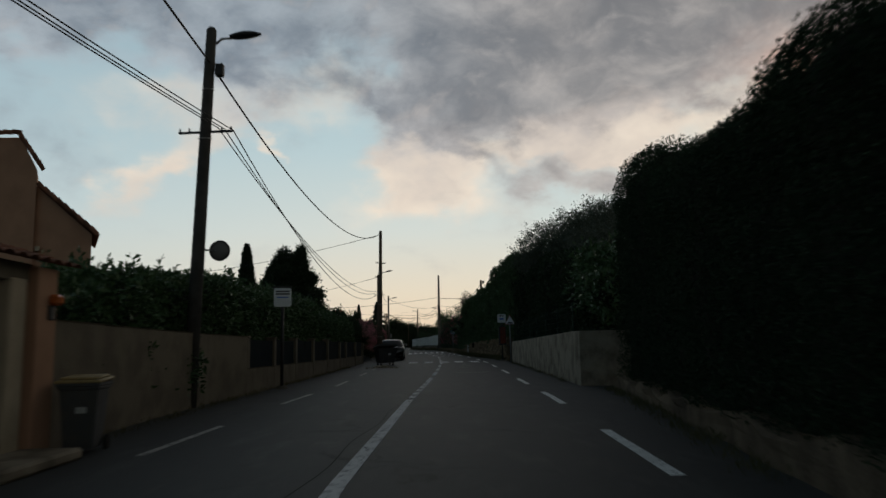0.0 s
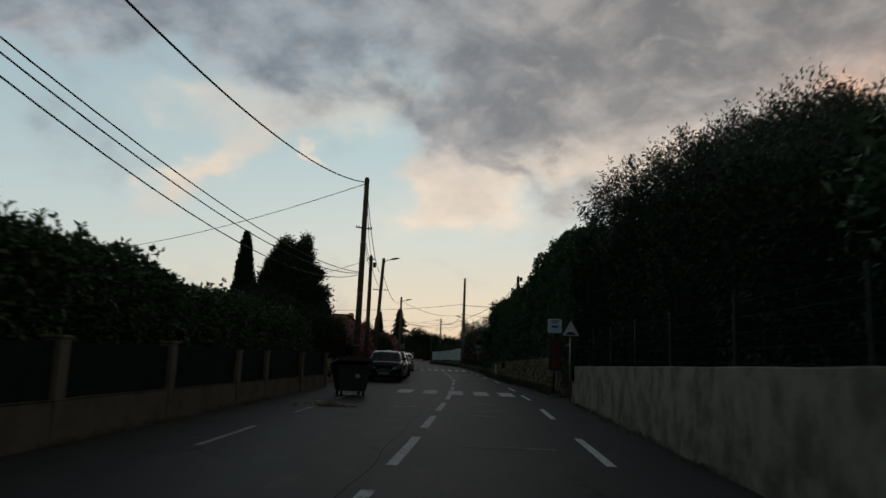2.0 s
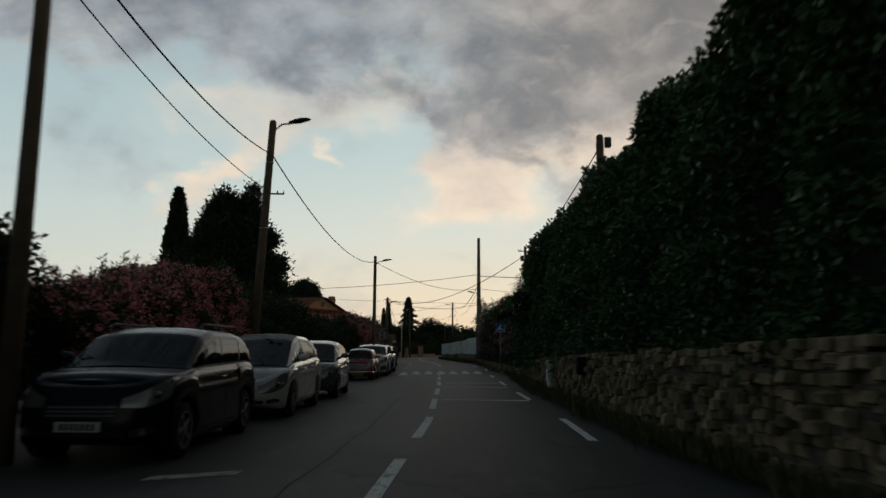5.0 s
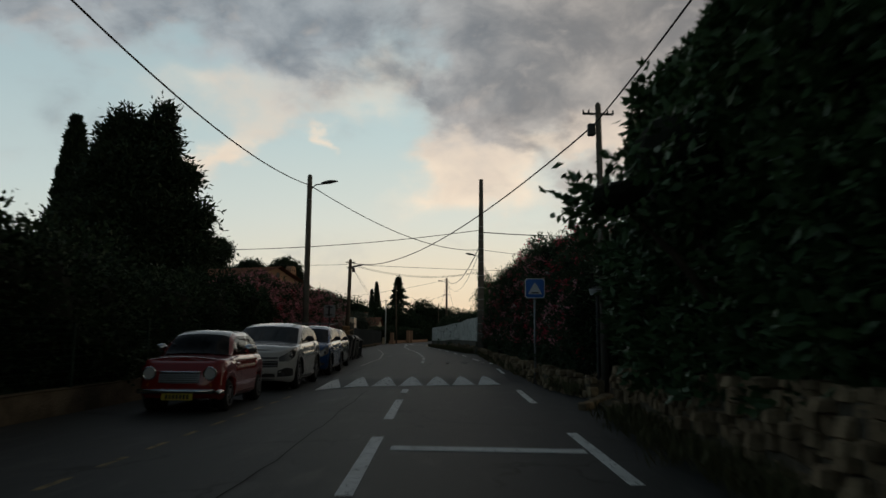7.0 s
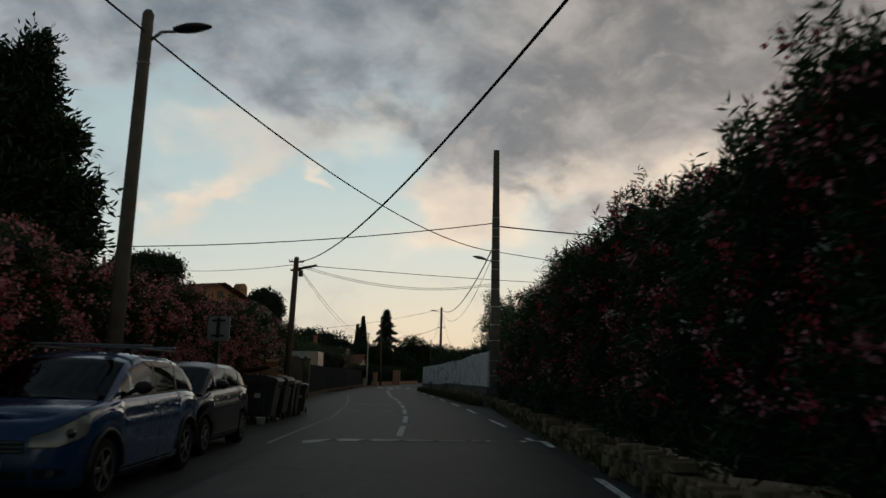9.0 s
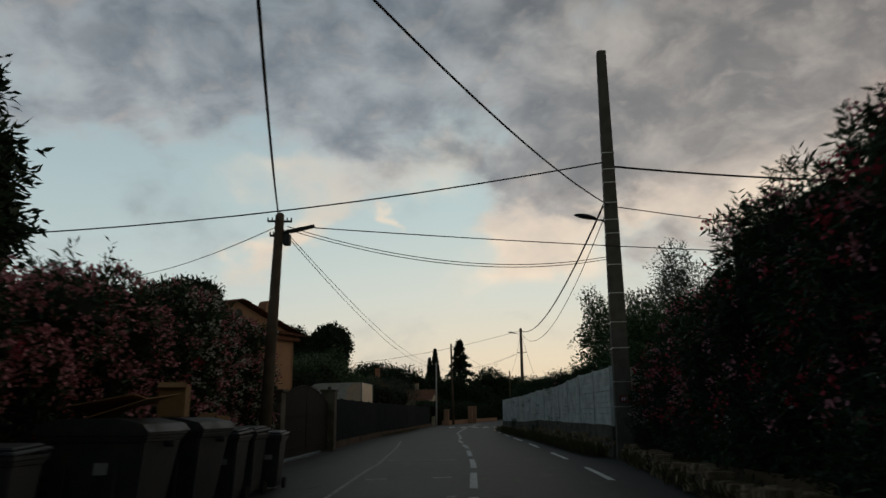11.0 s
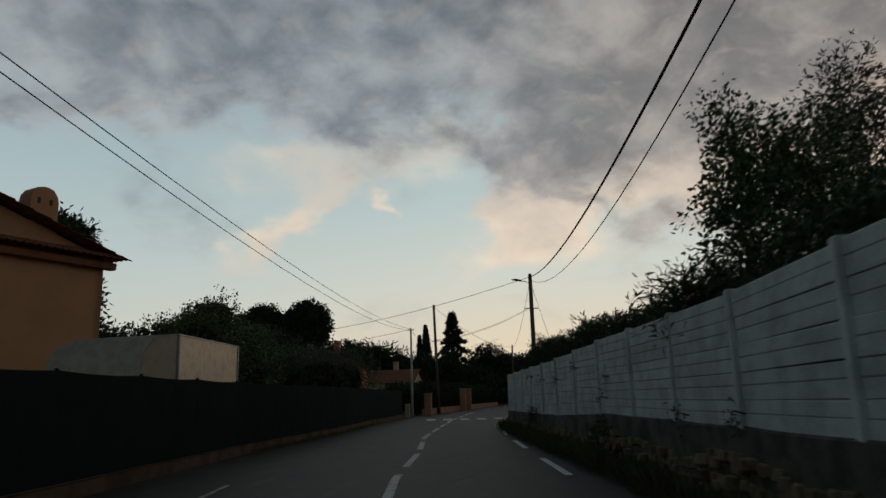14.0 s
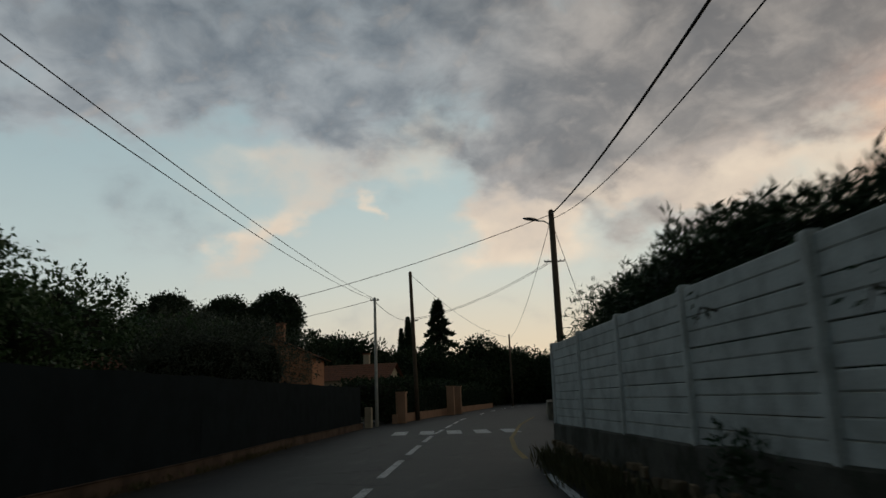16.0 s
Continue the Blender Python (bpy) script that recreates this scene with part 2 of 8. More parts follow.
def paint_material(name, c, wear=0.5):
    """Road paint, cracked and worn down to the asphalt in places."""
    m = bpy.data.materials.new(name)
    m.use_nodes = True
    k = Nodes(m.node_tree)
    b = m.node_tree.nodes["Principled BSDF"]
    at = k.add("ShaderNodeNewGeometry").outputs["Position"]
    n = k.noise(at, 9.0, 8.0, 0.7)
    chip = k.smooth(n, 0.70 - 0.25 * wear, 0.82 - 0.25 * wear)
    crack = k.add("ShaderNodeTexVoronoi", {"Scale": 5.0, "Vector": at}, feature="DISTANCE_TO_EDGE").outputs[0]
    chip = k.math("MAXIMUM", chip, k.math("MULTIPLY", k.smooth(crack, 0.05, 0.01), k.smooth(n, 0.45, 0.6)))
    dirt = k.noise(at, 1.7, 5.0)
    col = k.mix(k.math("MULTIPLY", k.smooth(dirt, 0.35, 0.75), 0.32), (*c, 1), (c[0] * 0.5, c[1] * 0.48, c[2] * 0.44, 1))
    col = k.mix(chip, col, (0.055, 0.053, 0.05, 1))
    m.node_tree.links.new(col, b.inputs["Base Color"])
    b.inputs["Roughness"].default_value = 0.8
    b.inputs["Specular IOR Level"].default_value = 0.15
    return m


M_ASPHALT = asphalt_material()
M_PAINT = paint_material("road_paint", (0.85, 0.86, 0.84), 0.3)
M_PAINT_CRACKED = paint_material("road_paint_cracked", (0.82, 0.82, 0.79), 0.62)
M_PAINT_OLD = paint_material("road_paint_old", (0.46, 0.45, 0.42), 0.75)
M_PAINT_YELLOW = paint_material("road_paint_yellow", (0.27, 0.205, 0.105), 0.85)
M_PAINT_KERB = paint_material("kerb_paint_yellow", (0.45, 0.34, 0.15), 0.6)
M_TAR = surf("seam_tar", (0.012, 0.012, 0.012), (0.006, 0.006, 0.006), 0.8, 9.0, 60, 0.2)
M_EARTH = surf("earth", (0.10, 0.085, 0.06), (0.05, 0.05, 0.03), 0.95, 1.2, 40, 0.5)
M_RENDER = surf("wall_render", (0.22, 0.19, 0.145), (0.11, 0.094, 0.072), 0.92, 1.6, 90, 0.4)
M_RENDER_GREY = surf("concrete_render", (0.36, 0.315, 0.245), (0.13, 0.108, 0.08), 0.93, 1.9, 70, 0.5, stain=0.7)
M_RUBBLE = surf("rubble_render", (0.20, 0.155, 0.105), (0.06, 0.048, 0.035), 0.95, 1.1, 30, 0.9, stain=0.75, depth=0.03)
M_PIER = surf("weathered_pier_render", (0.17, 0.15, 0.12), (0.07, 0.062, 0.05), 0.93, 1.9, 60, 0.5, stain=0.7)
M_CREAM = surf("cream_render", (0.55, 0.47, 0.36), (0.36, 0.30, 0.22), 0.9, 1.4, 90, 0.3)
M_OCHRE = surf("ochre_render", (0.50, 0.29, 0.185), (0.39, 0.225, 0.145), 0.9, 0.9, 80, 0.25)
M_PINK = surf("pink_render", (0.50, 0.30, 0.20), (0.36, 0.21, 0.14), 0.9, 1.1, 80, 0.25)
M_KERBPINK = surf("worn_pink_concrete", (0.17, 0.115, 0.085), (0.07, 0.05, 0.04), 0.95, 1.5, 60, 0.4, stain=0.7)
M_ORANGE = surf("orange_render", (0.50, 0.25, 0.15), (0.38, 0.19, 0.11), 0.9, 1.1, 80, 0.2)
M_STONE = surf("limestone", (0.30, 0.225, 0.14), (0.14, 0.10, 0.062), 0.93, 3.0, 45, 0.7, vary=0.35, stain=0.7, depth=0.02)
M_STONE_FAR = surf("limestone_rubble", (0.30, 0.225, 0.14), (0.14, 0.10, 0.062), 0.93, 3.0, 45, 0.7, island=0.35, stain=0.7, depth=0.02)
M_MORTAR = surf("earth_mortar", (0.20, 0.17, 0.125), (0.06, 0.05, 0.04), 0.95, 5.0, 60, 0.8)
M_FENCE = surf("whitewashed_concrete", (0.80, 0.81, 0.77), (0.47, 0.475, 0.44), 0.85, 2.6, 50, 0.25, vary=0.05, stain=0.6)
M_FENCE_BASE = surf("mossy_concrete", (0.16, 0.15, 0.125), (0.055, 0.055, 0.04), 0.94, 2.5, 60, 0.6, stain=0.7)
M_TILE = surf("roof_tile", (0.30, 0.13, 0.08), (0.12, 0.075, 0.055), 0.9, 3.0, 50, 0.4, island=0.35)
M_WOODPOLE = surf("weathered_pole_wood", (0.17, 0.13, 0.095), (0.09, 0.07, 0.055), 0.9, 3.0, 80, 0.4)
M_CONCPOLE = surf("pole_concrete", (0.20, 0.178, 0.15), (0.105, 0.092, 0.077), 0.9, 2.5, 70, 0.35)
M_GREYPOLE = surf("grey_weathered_pole_wood", (0.105, 0.10, 0.095), (0.05, 0.048, 0.045), 0.9, 3.0, 80, 0.4)
M_STEEL = surf("galvanised_steel", (0.34, 0.35, 0.36), (0.22, 0.22, 0.22), 0.5, 8.0, 60, 0.1, metal=0.7)
M_BAND = gloss("bright_band", (0.62, 0.62, 0.6), 0.3, 0.9)
M_DARKMETAL = surf("dark_metal", (0.045, 0.045, 0.048), (0.03, 0.028, 0.026), 0.55, 8.0, 60, 0.1, metal=0.3)
M_CABLE = surf("cable_rubber", (0.02, 0.02, 0.021), (0.012, 0.012, 0.013), 0.6, 9.0, 60, 0.0)
M_WHITEPOLE = surf("white_painted_steel", (0.70, 0.70, 0.67), (0.44, 0.43, 0.40), 0.5, 4.0, 60, 0.1)
M_SIGNWHITE = gloss("sign_white", (0.80, 0.82, 0.84), 0.35, dirt=0.2)
M_SIGNBLUE = gloss("sign_blue", (0.03, 0.17, 0.58), 0.35, dirt=0.1)
M_SIGNRED = gloss("sign_red", (0.24, 0.02, 0.018), 0.35, dirt=0.15)
M_SIGNBLACK = gloss("sign_black", (0.02, 0.02, 0.022), 0.4, dirt=0.1)
M_SIGNBACK = surf("sign_back", (0.46, 0.48, 0.49), (0.34, 0.36, 0.36), 0.5, 5.0, 60, 0.05, metal=0.5)
M_BRICKRED = surf("notice_red", (0.26, 0.06, 0.035), (0.16, 0.045, 0.03), 0.8, 8.0, 60, 0.2)
M_MIRROR = gloss("mirror_back", (0.14, 0.13, 0.12), 0.45, 0.2)
M_BIN = gloss("bin_grey", (0.055, 0.06, 0.065), 0.55, dirt=0.4)
M_BINDARK = gloss("bin_dark", (0.03, 0.034, 0.04), 0.5, dirt=0.4)
M_LID = gloss("lid_yellow", (0.33, 0.25, 0.10), 0.55, dirt=0.5)
M_CARD = surf("cardboard", (0.36, 0.22, 0.11), (0.27, 0.16, 0.08), 0.9, 6.0, 70, 0.1)
M_RUBBER = surf("tyre_rubber", (0.018, 0.018, 0.018), (0.03, 0.029, 0.027), 0.85, 20, 90, 0.1)
M_ALLOY = gloss("alloy", (0.26, 0.26, 0.27), 0.35, 0.8, dirt=0.4)
M_CHROME = gloss("chrome", (0.75, 0.75, 0.76), 0.12, 1.0, dirt=0.1)
M_GRILLE = gloss("dull_chrome_mesh", (0.22, 0.22, 0.22), 0.4, 0.8, dirt=0.2)
M_ROUNDLENS = gloss("pale_round_lens", (0.62, 0.63, 0.63), 0.2, 0.1, 0.6, dirt=0.05)
M_TRIM = gloss("black_trim", (0.016, 0.016, 0.017), 0.5, dirt=0.2)
M_SEAT = surf("seat_cloth", (0.03, 0.03, 0.032), (0.02, 0.02, 0.02), 0.9, 9.0, 90, 0.1)
M_AMBER = gloss("amber_lens", (0.5, 0.12, 0.02), 0.2)
M_TAIL = gloss("tail_lens", (0.40, 0.03, 0.02), 0.15)
M_PLATE = gloss("plate_white", (0.6, 0.6, 0.58), 0.4)
M_PLATE_Y = gloss("plate_yellow", (0.62, 0.47, 0.06), 0.4)
M_SCREEN = surf("green_screen_mesh", (0.022, 0.030, 0.035), (0.014, 0.019, 0.022), 0.92, 2.0, 120, 0.0)
M_SCREEN.node_tree.nodes["Principled BSDF"].inputs["Specular IOR Level"].default_value = 0.02
M_WIREMESH = surf("green_wire", (0.02, 0.045, 0.03), (0.015, 0.03, 0.02), 0.6, 8.0, 60, 0.0)
M_GATE = surf("gate_steel", (0.018, 0.015, 0.013), (0.011, 0.009, 0.008), 0.85, 3.0, 60, 0.2)
M_TURQ = surf("turquoise_sheet", (0.20, 0.36, 0.38), (0.12, 0.22, 0.23), 0.6, 3.0, 60, 0.1)
M_TRUCK = gloss("truck_panel", (0.78, 0.61, 0.46), 0.45, dirt=0.3)
M_BARK = surf("bark", (0.11, 0.085, 0.06), (0.05, 0.04, 0.03), 0.95, 6.0, 40, 0.8)
M_LAUREL = leafy("laurel_leaf", (0.036, 0.078, 0.030), (0.085, 0.15, 0.056), 0.45)
M_LAUREL_D = leafy("dense_hedge_leaf", (0.016, 0.034, 0.014), (0.034, 0.062, 0.024), 0.75)
M_CLIPPED = leafy("clipped_cypress_spray", (0.018, 0.036, 0.017), (0.034, 0.06, 0.026), 0.9)
M_OLIVE = leafy("olive_leaf", (0.06, 0.08, 0.055), (0.10, 0.12, 0.085), 0.55)
M_OLEANDER = leafy("oleander_leaf", (0.022, 0.046, 0.02), (0.055, 0.09, 0.036), 0.55)
M_CYPRESS = leafy("cypress_spray", (0.018, 0.035, 0.018), (0.035, 0.06, 0.028), 0.7)
M_PINE = leafy("pine_needle", (0.022, 0.042, 0.02), (0.04, 0.065, 0.03), 0.7)
M_WEED = leafy("dry_weed", (0.07, 0.075, 0.03), (0.15, 0.13, 0.06), 0.8)
M_PINKFLOWER = leafy("pink_blossom", (0.56, 0.17, 0.22), (0.80, 0.38, 0.42), 0.7)
M_REDFLOWER = leafy("red_blossom", (0.42, 0.03, 0.06), (0.64, 0.09, 0.13), 0.7)
M_WHITEFLOWER = leafy("white_blossom", (0.55, 0.52, 0.46), (0.7, 0.68, 0.62), 0.7)
# near-black colour that stands for the shade deep inside foliage
M_SHADE_CORE = surf("inner_foliage_shade", (0.016, 0.02, 0.011), (0.01, 0.012, 0.007), 0.95, 3.0, 40, 0.0)


def pane_material(name, tint, rough=0.02):
    """A thin tinted pane: seen through, with a gloss that grows at a slant."""
    m = bpy.data.materials.new(name)
    m.use_nodes = True
    m.node_tree.nodes.clear()
    k = Nodes(m.node_tree)
    clear = k.add("ShaderNodeBsdfTransparent", {0: (*tint, 1)})
    shine = k.add("ShaderNodeBsdfGlossy", {"Color": (0.8, 0.8, 0.8, 1), "Roughness": rough})
    mixer = k.add("ShaderNodeMixShader", {0: k.math("MULTIPLY", k.add("ShaderNodeFresnel", {0: 1.45}).outputs[0], 0.75), 1: clear.outputs[0], 2: shine.outputs[0]})
    m.node_tree.links.new(mixer.outputs[0], k.add("ShaderNodeOutputMaterial").inputs[0])
    return m


M_GLASS = pane_material("car_glass", (0.045, 0.055, 0.055))
M_DARKLENS = gloss("dark_lamp_lens", (0.05, 0.052, 0.055), 0.08, 0.2, 1.0, dirt=0.03)
M_LENS = gloss("lamp_lens", (0.24, 0.25, 0.26), 0.15, 0.5, 0.6, dirt=0.05)


# ---- building helpers ----
def mesh_of(name, verts, faces, mats, smooth=False):
    me = bpy.data.meshes.new(name)
    me.from_pydata([tuple(v) for v in verts], [], faces)
    for m in mats if isinstance(mats, (list, tuple)) else [mats]:
        me.materials.append(m)
    if smooth:
        me.polygons.foreach_set("use_smooth", [True] * len(me.polygons))
    me.update()
    return me


def thing(name, label, category, group="", kind="", at=(0, 0, 0), rz=0.0):
    """An Empty at the thing's base, which parents its parts."""
    ob = new(name)
    ob.matrix_basis = pose(*at, 0, 0, rz)
    return tagged(ob, label, category, group, kind)


def put(name, me, parent=None, m=None, label=""):
    ob = new(name, me)
    if parent is not None:
        ob.parent = parent
    if m is not None:
        ob.matrix_basis = m
    return tagged(ob, label)


def from_bm(name, bm, mat, smooth=False):
    me = bpy.data.meshes.new(name)
    bm.to_mesh(me)
    bm.free()
    for m in mat if isinstance(mat, (list, tuple)) else [mat]:
        me.materials.append(m)
    if smooth:
        me.polygons.foreach_set("use_smooth", [True] * len(me.polygons))
    return me


def part(name, bm, mat, parent, label="", m=None, smooth=False):
    return put(name, from_bm(name, bm, mat, smooth), parent, m, label)


def bm_box(sx, sy, sz, at=(0, 0, 0), bevel=0.0, turn=None, bm=None):
    own = bm or bmesh.new()
    mx = Matrix.Translation(at) @ (turn or Matrix()) @ Matrix.Diagonal((sx, sy, sz, 1))
    r = bmesh.ops.create_cube(own, size=1, matrix=mx)
    if bevel:
        edges = {e for v in r["verts"] for e in v.link_edges}
        bmesh.ops.bevel(own, geom=list(edges), offset=bevel, segments=1, affect="EDGES")
    return own


def bm_tube(points, radii, seg=8, cap=True, bm=None):
    """A tube along points, with a radius at each."""
    own = bm or bmesh.new()
    rings = []
    pts = [Vector(p) for p in points]
    side = Vector((1, 0, 0))
    for i, p in enumerate(pts):
        d = (pts[min(i + 1, len(pts) - 1)] - pts[max(i - 1, 0)]).normalized()
        ref = side if abs(d.dot(side)) < 0.9 else Vector((0, 1, 0))
        u = d.cross(ref).normalized()
        v = d.cross(u)
        r = radii[i] if isinstance(radii, (list, tuple)) else radii
        rings.append([own.verts.new(p + (u * math.cos(a) + v * math.sin(a)) * r) for a in (2 * math.pi * j / seg for j in range(seg))])
    for a, b in zip(rings, rings[1:]):
        for j in range(seg):
            own.faces.new((a[j], a[(j + 1) % seg], b[(j + 1) % seg], b[j]))
    if cap:
        own.faces.new(rings[0][::-1])
        own.faces.new(rings[-1])
    return own


def bm_disc(r, depth, seg=20, turn=None, at=(0, 0, 0), bm=None, r2=None):
    own = bm or bmesh.new()
    bmesh.ops.create_cone(own, cap_ends=True, segments=seg, radius1=r, radius2=r if r2 is None else r2, depth=depth, matrix=Matrix.Translation(at) @ (turn or Matrix()))
    return own


def bm_prism(outline, y0, y1, bm=None):
    """An outline in x and z, drawn out along y."""
    own = bm or bmesh.new()
    a = [own.verts.new((x, y0, z)) for x, z in outline]
    b = [own.verts.new((x, y1, z)) for x, z in outline]
    own.faces.new(a)
    own.faces.new(b[::-1])
    for i in range(len(a)):
        j = (i + 1) % len(a)
        own.faces.new((a[j], a[i], b[i], b[j]))
    bmesh.ops.recalc_face_normals(own, faces=own.faces[:])
    return own


def strip_mesh(name, rows, mats, smooth=False, close=False):
    """A sheet from rows of points, all rows of one length."""
    n = len(rows[0])
    v = [p for r in rows for p in r]
    f = []
    for i in range(len(rows) - 1):
        for j in range(n - 1 + close):
            f.append((i * n + j, i * n + (j + 1) % n, (i + 1) * n + (j + 1) % n, (i + 1) * n + j))
    return mesh_of(name, v, f, mats, smooth)


RNG = np.random.default_rng(5)


def lattice(p, seed=0):
    """Smooth noise for arrays of points, about -1 to 1."""
    p = np.asarray(p, float)
    o = np.zeros(len(p))
    rr = np.random.default_rng(seed + 100)
    for f, w in ((1.0, 0.5), (2.1, 0.3), (4.3, 0.2)):
        for _ in range(3):
            d = rr.normal(size=3) * f
            o += w / 1.6 * np.sin(p @ d + rr.uniform(0, 6.28))
    return o


def leaves(name, at, normal, length, width, mat, parent, label="", wild=0.9, droop=0.0):
    """Many small folded leaves in one mesh, at the given places."""
    at, normal = np.asarray(at, float), np.asarray(normal, float)
    n = len(at)
    d = normal + RNG.normal(size=(n, 3)) * wild + np.array([0, 0, -droop])
    d /= np.linalg.norm(d, axis=1, keepdims=True) + 1e-9
    s = np.cross(d, RNG.normal(size=(n, 3)))
    s /= np.linalg.norm(s, axis=1, keepdims=True) + 1e-9
    up = np.cross(s, d)
    ln = (np.asarray(length) * RNG.uniform(0.6, 1.25, n))[:, None]
    wd = ln * width
    v = np.empty((n, 4, 3))
    v[:, 0] = at
    v[:, 1] = at + d * ln * 0.45 + s * wd * 0.5 + up * wd * 0.18
    v[:, 2] = at + d * ln
    v[:, 3] = at + d * ln * 0.45 - s * wd * 0.5 + up * wd * 0.18
    me = bpy.data.meshes.new(name)
    me.vertices.add(4 * n)
    me.vertices.foreach_set("co", v.astype(np.float32).ravel())
    idx = np.arange(n)[:, None] * 4 + np.array([0, 1, 2, 0, 2, 3])
    me.loops.add(6 * n)
    me.loops.foreach_set("vertex_index", idx.astype(np.int32).ravel())
    me.polygons.add(2 * n)
    me.polygons.foreach_set("loop_start", np.arange(0, 6 * n, 3, dtype=np.int32))
    me.materials.append(mat)
    me.update(calc_edges=True)
    me.validate()
    return put(name, me, parent, None, label)
# ---- the road and the walls along it ----
ALONG = [-25, 0, 7.6, 16, 22, 29, 41, 48, 59, 71, 80, 87, 95, 101, 104, 111, 119, 125.5, 131, 137, 141, 146, 153, 168, 186, 200, 330]
RIGHT_LINE = [0.9, 1.2, 1.42, 1.92, 2.15, 2.45, 2.9, 2.98, 2.9, 2.45, 2.2, 2.1, 1.95, 1.5, 1.2, 0.55, -0.4, -1.2, -1.95, -2.7, -3.1, -3.6, -3.95, -4.0, -3.0, -2.0, 8.0]
CENTRE_LINE = [-1.7, -1.5, -1.35, -0.95, -0.58, -0.2, 0.3, 0.45, 0.55, 0.15, -0.25, -0.55, -0.85, -1.15, -1.35, -2.0, -2.95, -3.95, -4.5, -5.35, -5.65, -6.0, -6.45, -6.9, -6.3, -5.2, 5.0]
LEFT_LINE = [-3.9, -3.8, -3.7, -3.4, -3.05, -2.95, -2.8, -2.78, -2.55, -2.45, -2.6, -2.82, -3.4, -3.65, -3.7, -4.35, -5.5, -6.6, -7.2, -7.9, -8.4, -8.8, -9.1, -9.4, -8.9, -8.0, 2.0]


def right_line(y):
    return float(np.interp(y, ALONG, RIGHT_LINE))


def centre_line(y):
    return float(np.interp(y, ALONG, CENTRE_LINE))


def left_line(y):
    return float(np.interp(y, ALONG, LEFT_LINE))


def step(x, lo, hi):
    t = min(1.0, max(0.0, (x - lo) / (hi - lo)))
    return t * t * (3 - 2 * t)


def road_z(x, y):
    """The road is flat but for the raised table behind the blue sign, and a fall towards the parked cars."""
    skew = 0.35 * (x + 0.3)
    lift = step(y - skew, 82.5, 84.2) * (1 - step(y - 0.3 * (x + 0.3), 94.1, 95.7))
    fall = step(centre_line(y) - x, 1.0, 2.7) * step(y, 47, 54) * (1 - step(y, 103, 110))
    return 0.10 * lift * step(x, -3.0, -2.45) * (1 - step(x, 2.0, 2.5)) - 0.10 * fall


def build_ground():
    xs = [-900, -60, -30, -15, -13, 13, 15, 30, 60, 900]
    ys = [-120, -30, 0, 60, 120, 180, 330, 2500]
    rows = [[(x, y, -0.2 if abs(x) < 14 else -0.03) for x in xs] for y in ys]
    tagged(put("ground", strip_mesh("ground", rows, M_EARTH)), "dry brown earth of the gardens", "ground", kind="structure")
    rows = []
    ys = list(np.arange(-25, 60, 1.5)) + list(np.arange(60, 100, 0.25)) + list(np.arange(100, 331, 1.5))
    for y in ys:
        lo, hi = left_line(y) - 4.0, right_line(y) + 2.6
        rows.append([(x, y, road_z(x, y)) for x in np.linspace(lo, hi, 27)])
    tagged(put("road", strip_mesh("road", rows, M_ASPHALT)), "dark worn asphalt road with patches and cracks", "road", kind="structure")


build_ground()


def ribbon(name, line, y0, y1, width, mat, lift=0.005, off=0.0, label="", group=""):
    n = max(2, int((y1 - y0) / 0.5) + 1)
    rows = []
    for y in np.linspace(y0, y1, n):
        slope = (line(y + 0.5) - line(y - 0.5))
        c = math.sqrt(1 + slope * slope)
        row = []
        for s in (-0.5, 0.5):
            x, yy = line(y) + off + s * width / c, y - s * width * slope / c
            row.append((x, yy, road_z(x, yy) + lift))
        rows.append(row)
    return tagged(put(name, strip_mesh(name, rows, mat)), label, "road marking", group, "structure")


for y0 in (7.6, 14.5, 20.6, 27.5, 34.4, 41.4, 47.6, 56.4, 64.4, 71.6, 78.6, 86.9, 93.8, 100.2, 107, 113, 119.3, 125.6, 131.5, 137.4):
    ribbon("edge_dash", right_line, y0, y0 + 3.1, 0.13, M_PAINT, label="white dash of the road's edge line", group="edge dashes")
for y0 in (9.4, 15.8, 21.5, 27.9, 33.6, 38.6):
    ribbon("edge_dash", left_line, y0, y0 + 2.7, 0.10, M_PAINT_OLD, label="faded white dash of the road's edge line", group="edge dashes")
ribbon("centre_line", centre_line, 1.0, 16.2, 0.15, M_PAINT_CRACKED, label="cracked white centre line", group="centre line")
for y0, long_ in ([(16.55, 0.72), (17.6, 0.66), (18.65, 0.75), (19.7, 0.95), (20.95, 0.95), (22.3, 3.0), (26.9, 3.05), (31.4, 2.7), (35.5, 3.1), (40.3, 2.7), (46.6, 3.1), (51.5, 3.1), (80.6, 1.0)]
                  + [(56.5 + 4.85 * i, 3.1) for i in range(5)] + [(96.6 + 4.4 * i, 3.1) for i in range(17)] + [(178 + 8 * i, 3.1) for i in range(5)]):
    ribbon("centre_dash", centre_line, y0, y0 + long_, 0.14, M_PAINT_CRACKED if y0 < 22 else M_PAINT, label="white dash of the centre line", group="centre line")
ribbon("edge_line", left_line, 95.4, 125.0, 0.09, M_PAINT_OLD, label="faded continuous white edge line", group="edge line")
for i in range(15):
    ribbon("parking_dash", left_line, 65.2 + 1.05 * i, 65.75 + 1.05 * i, 0.08, M_PAINT_YELLOW, label="short worn yellowish parking dash", group="parking dashes")


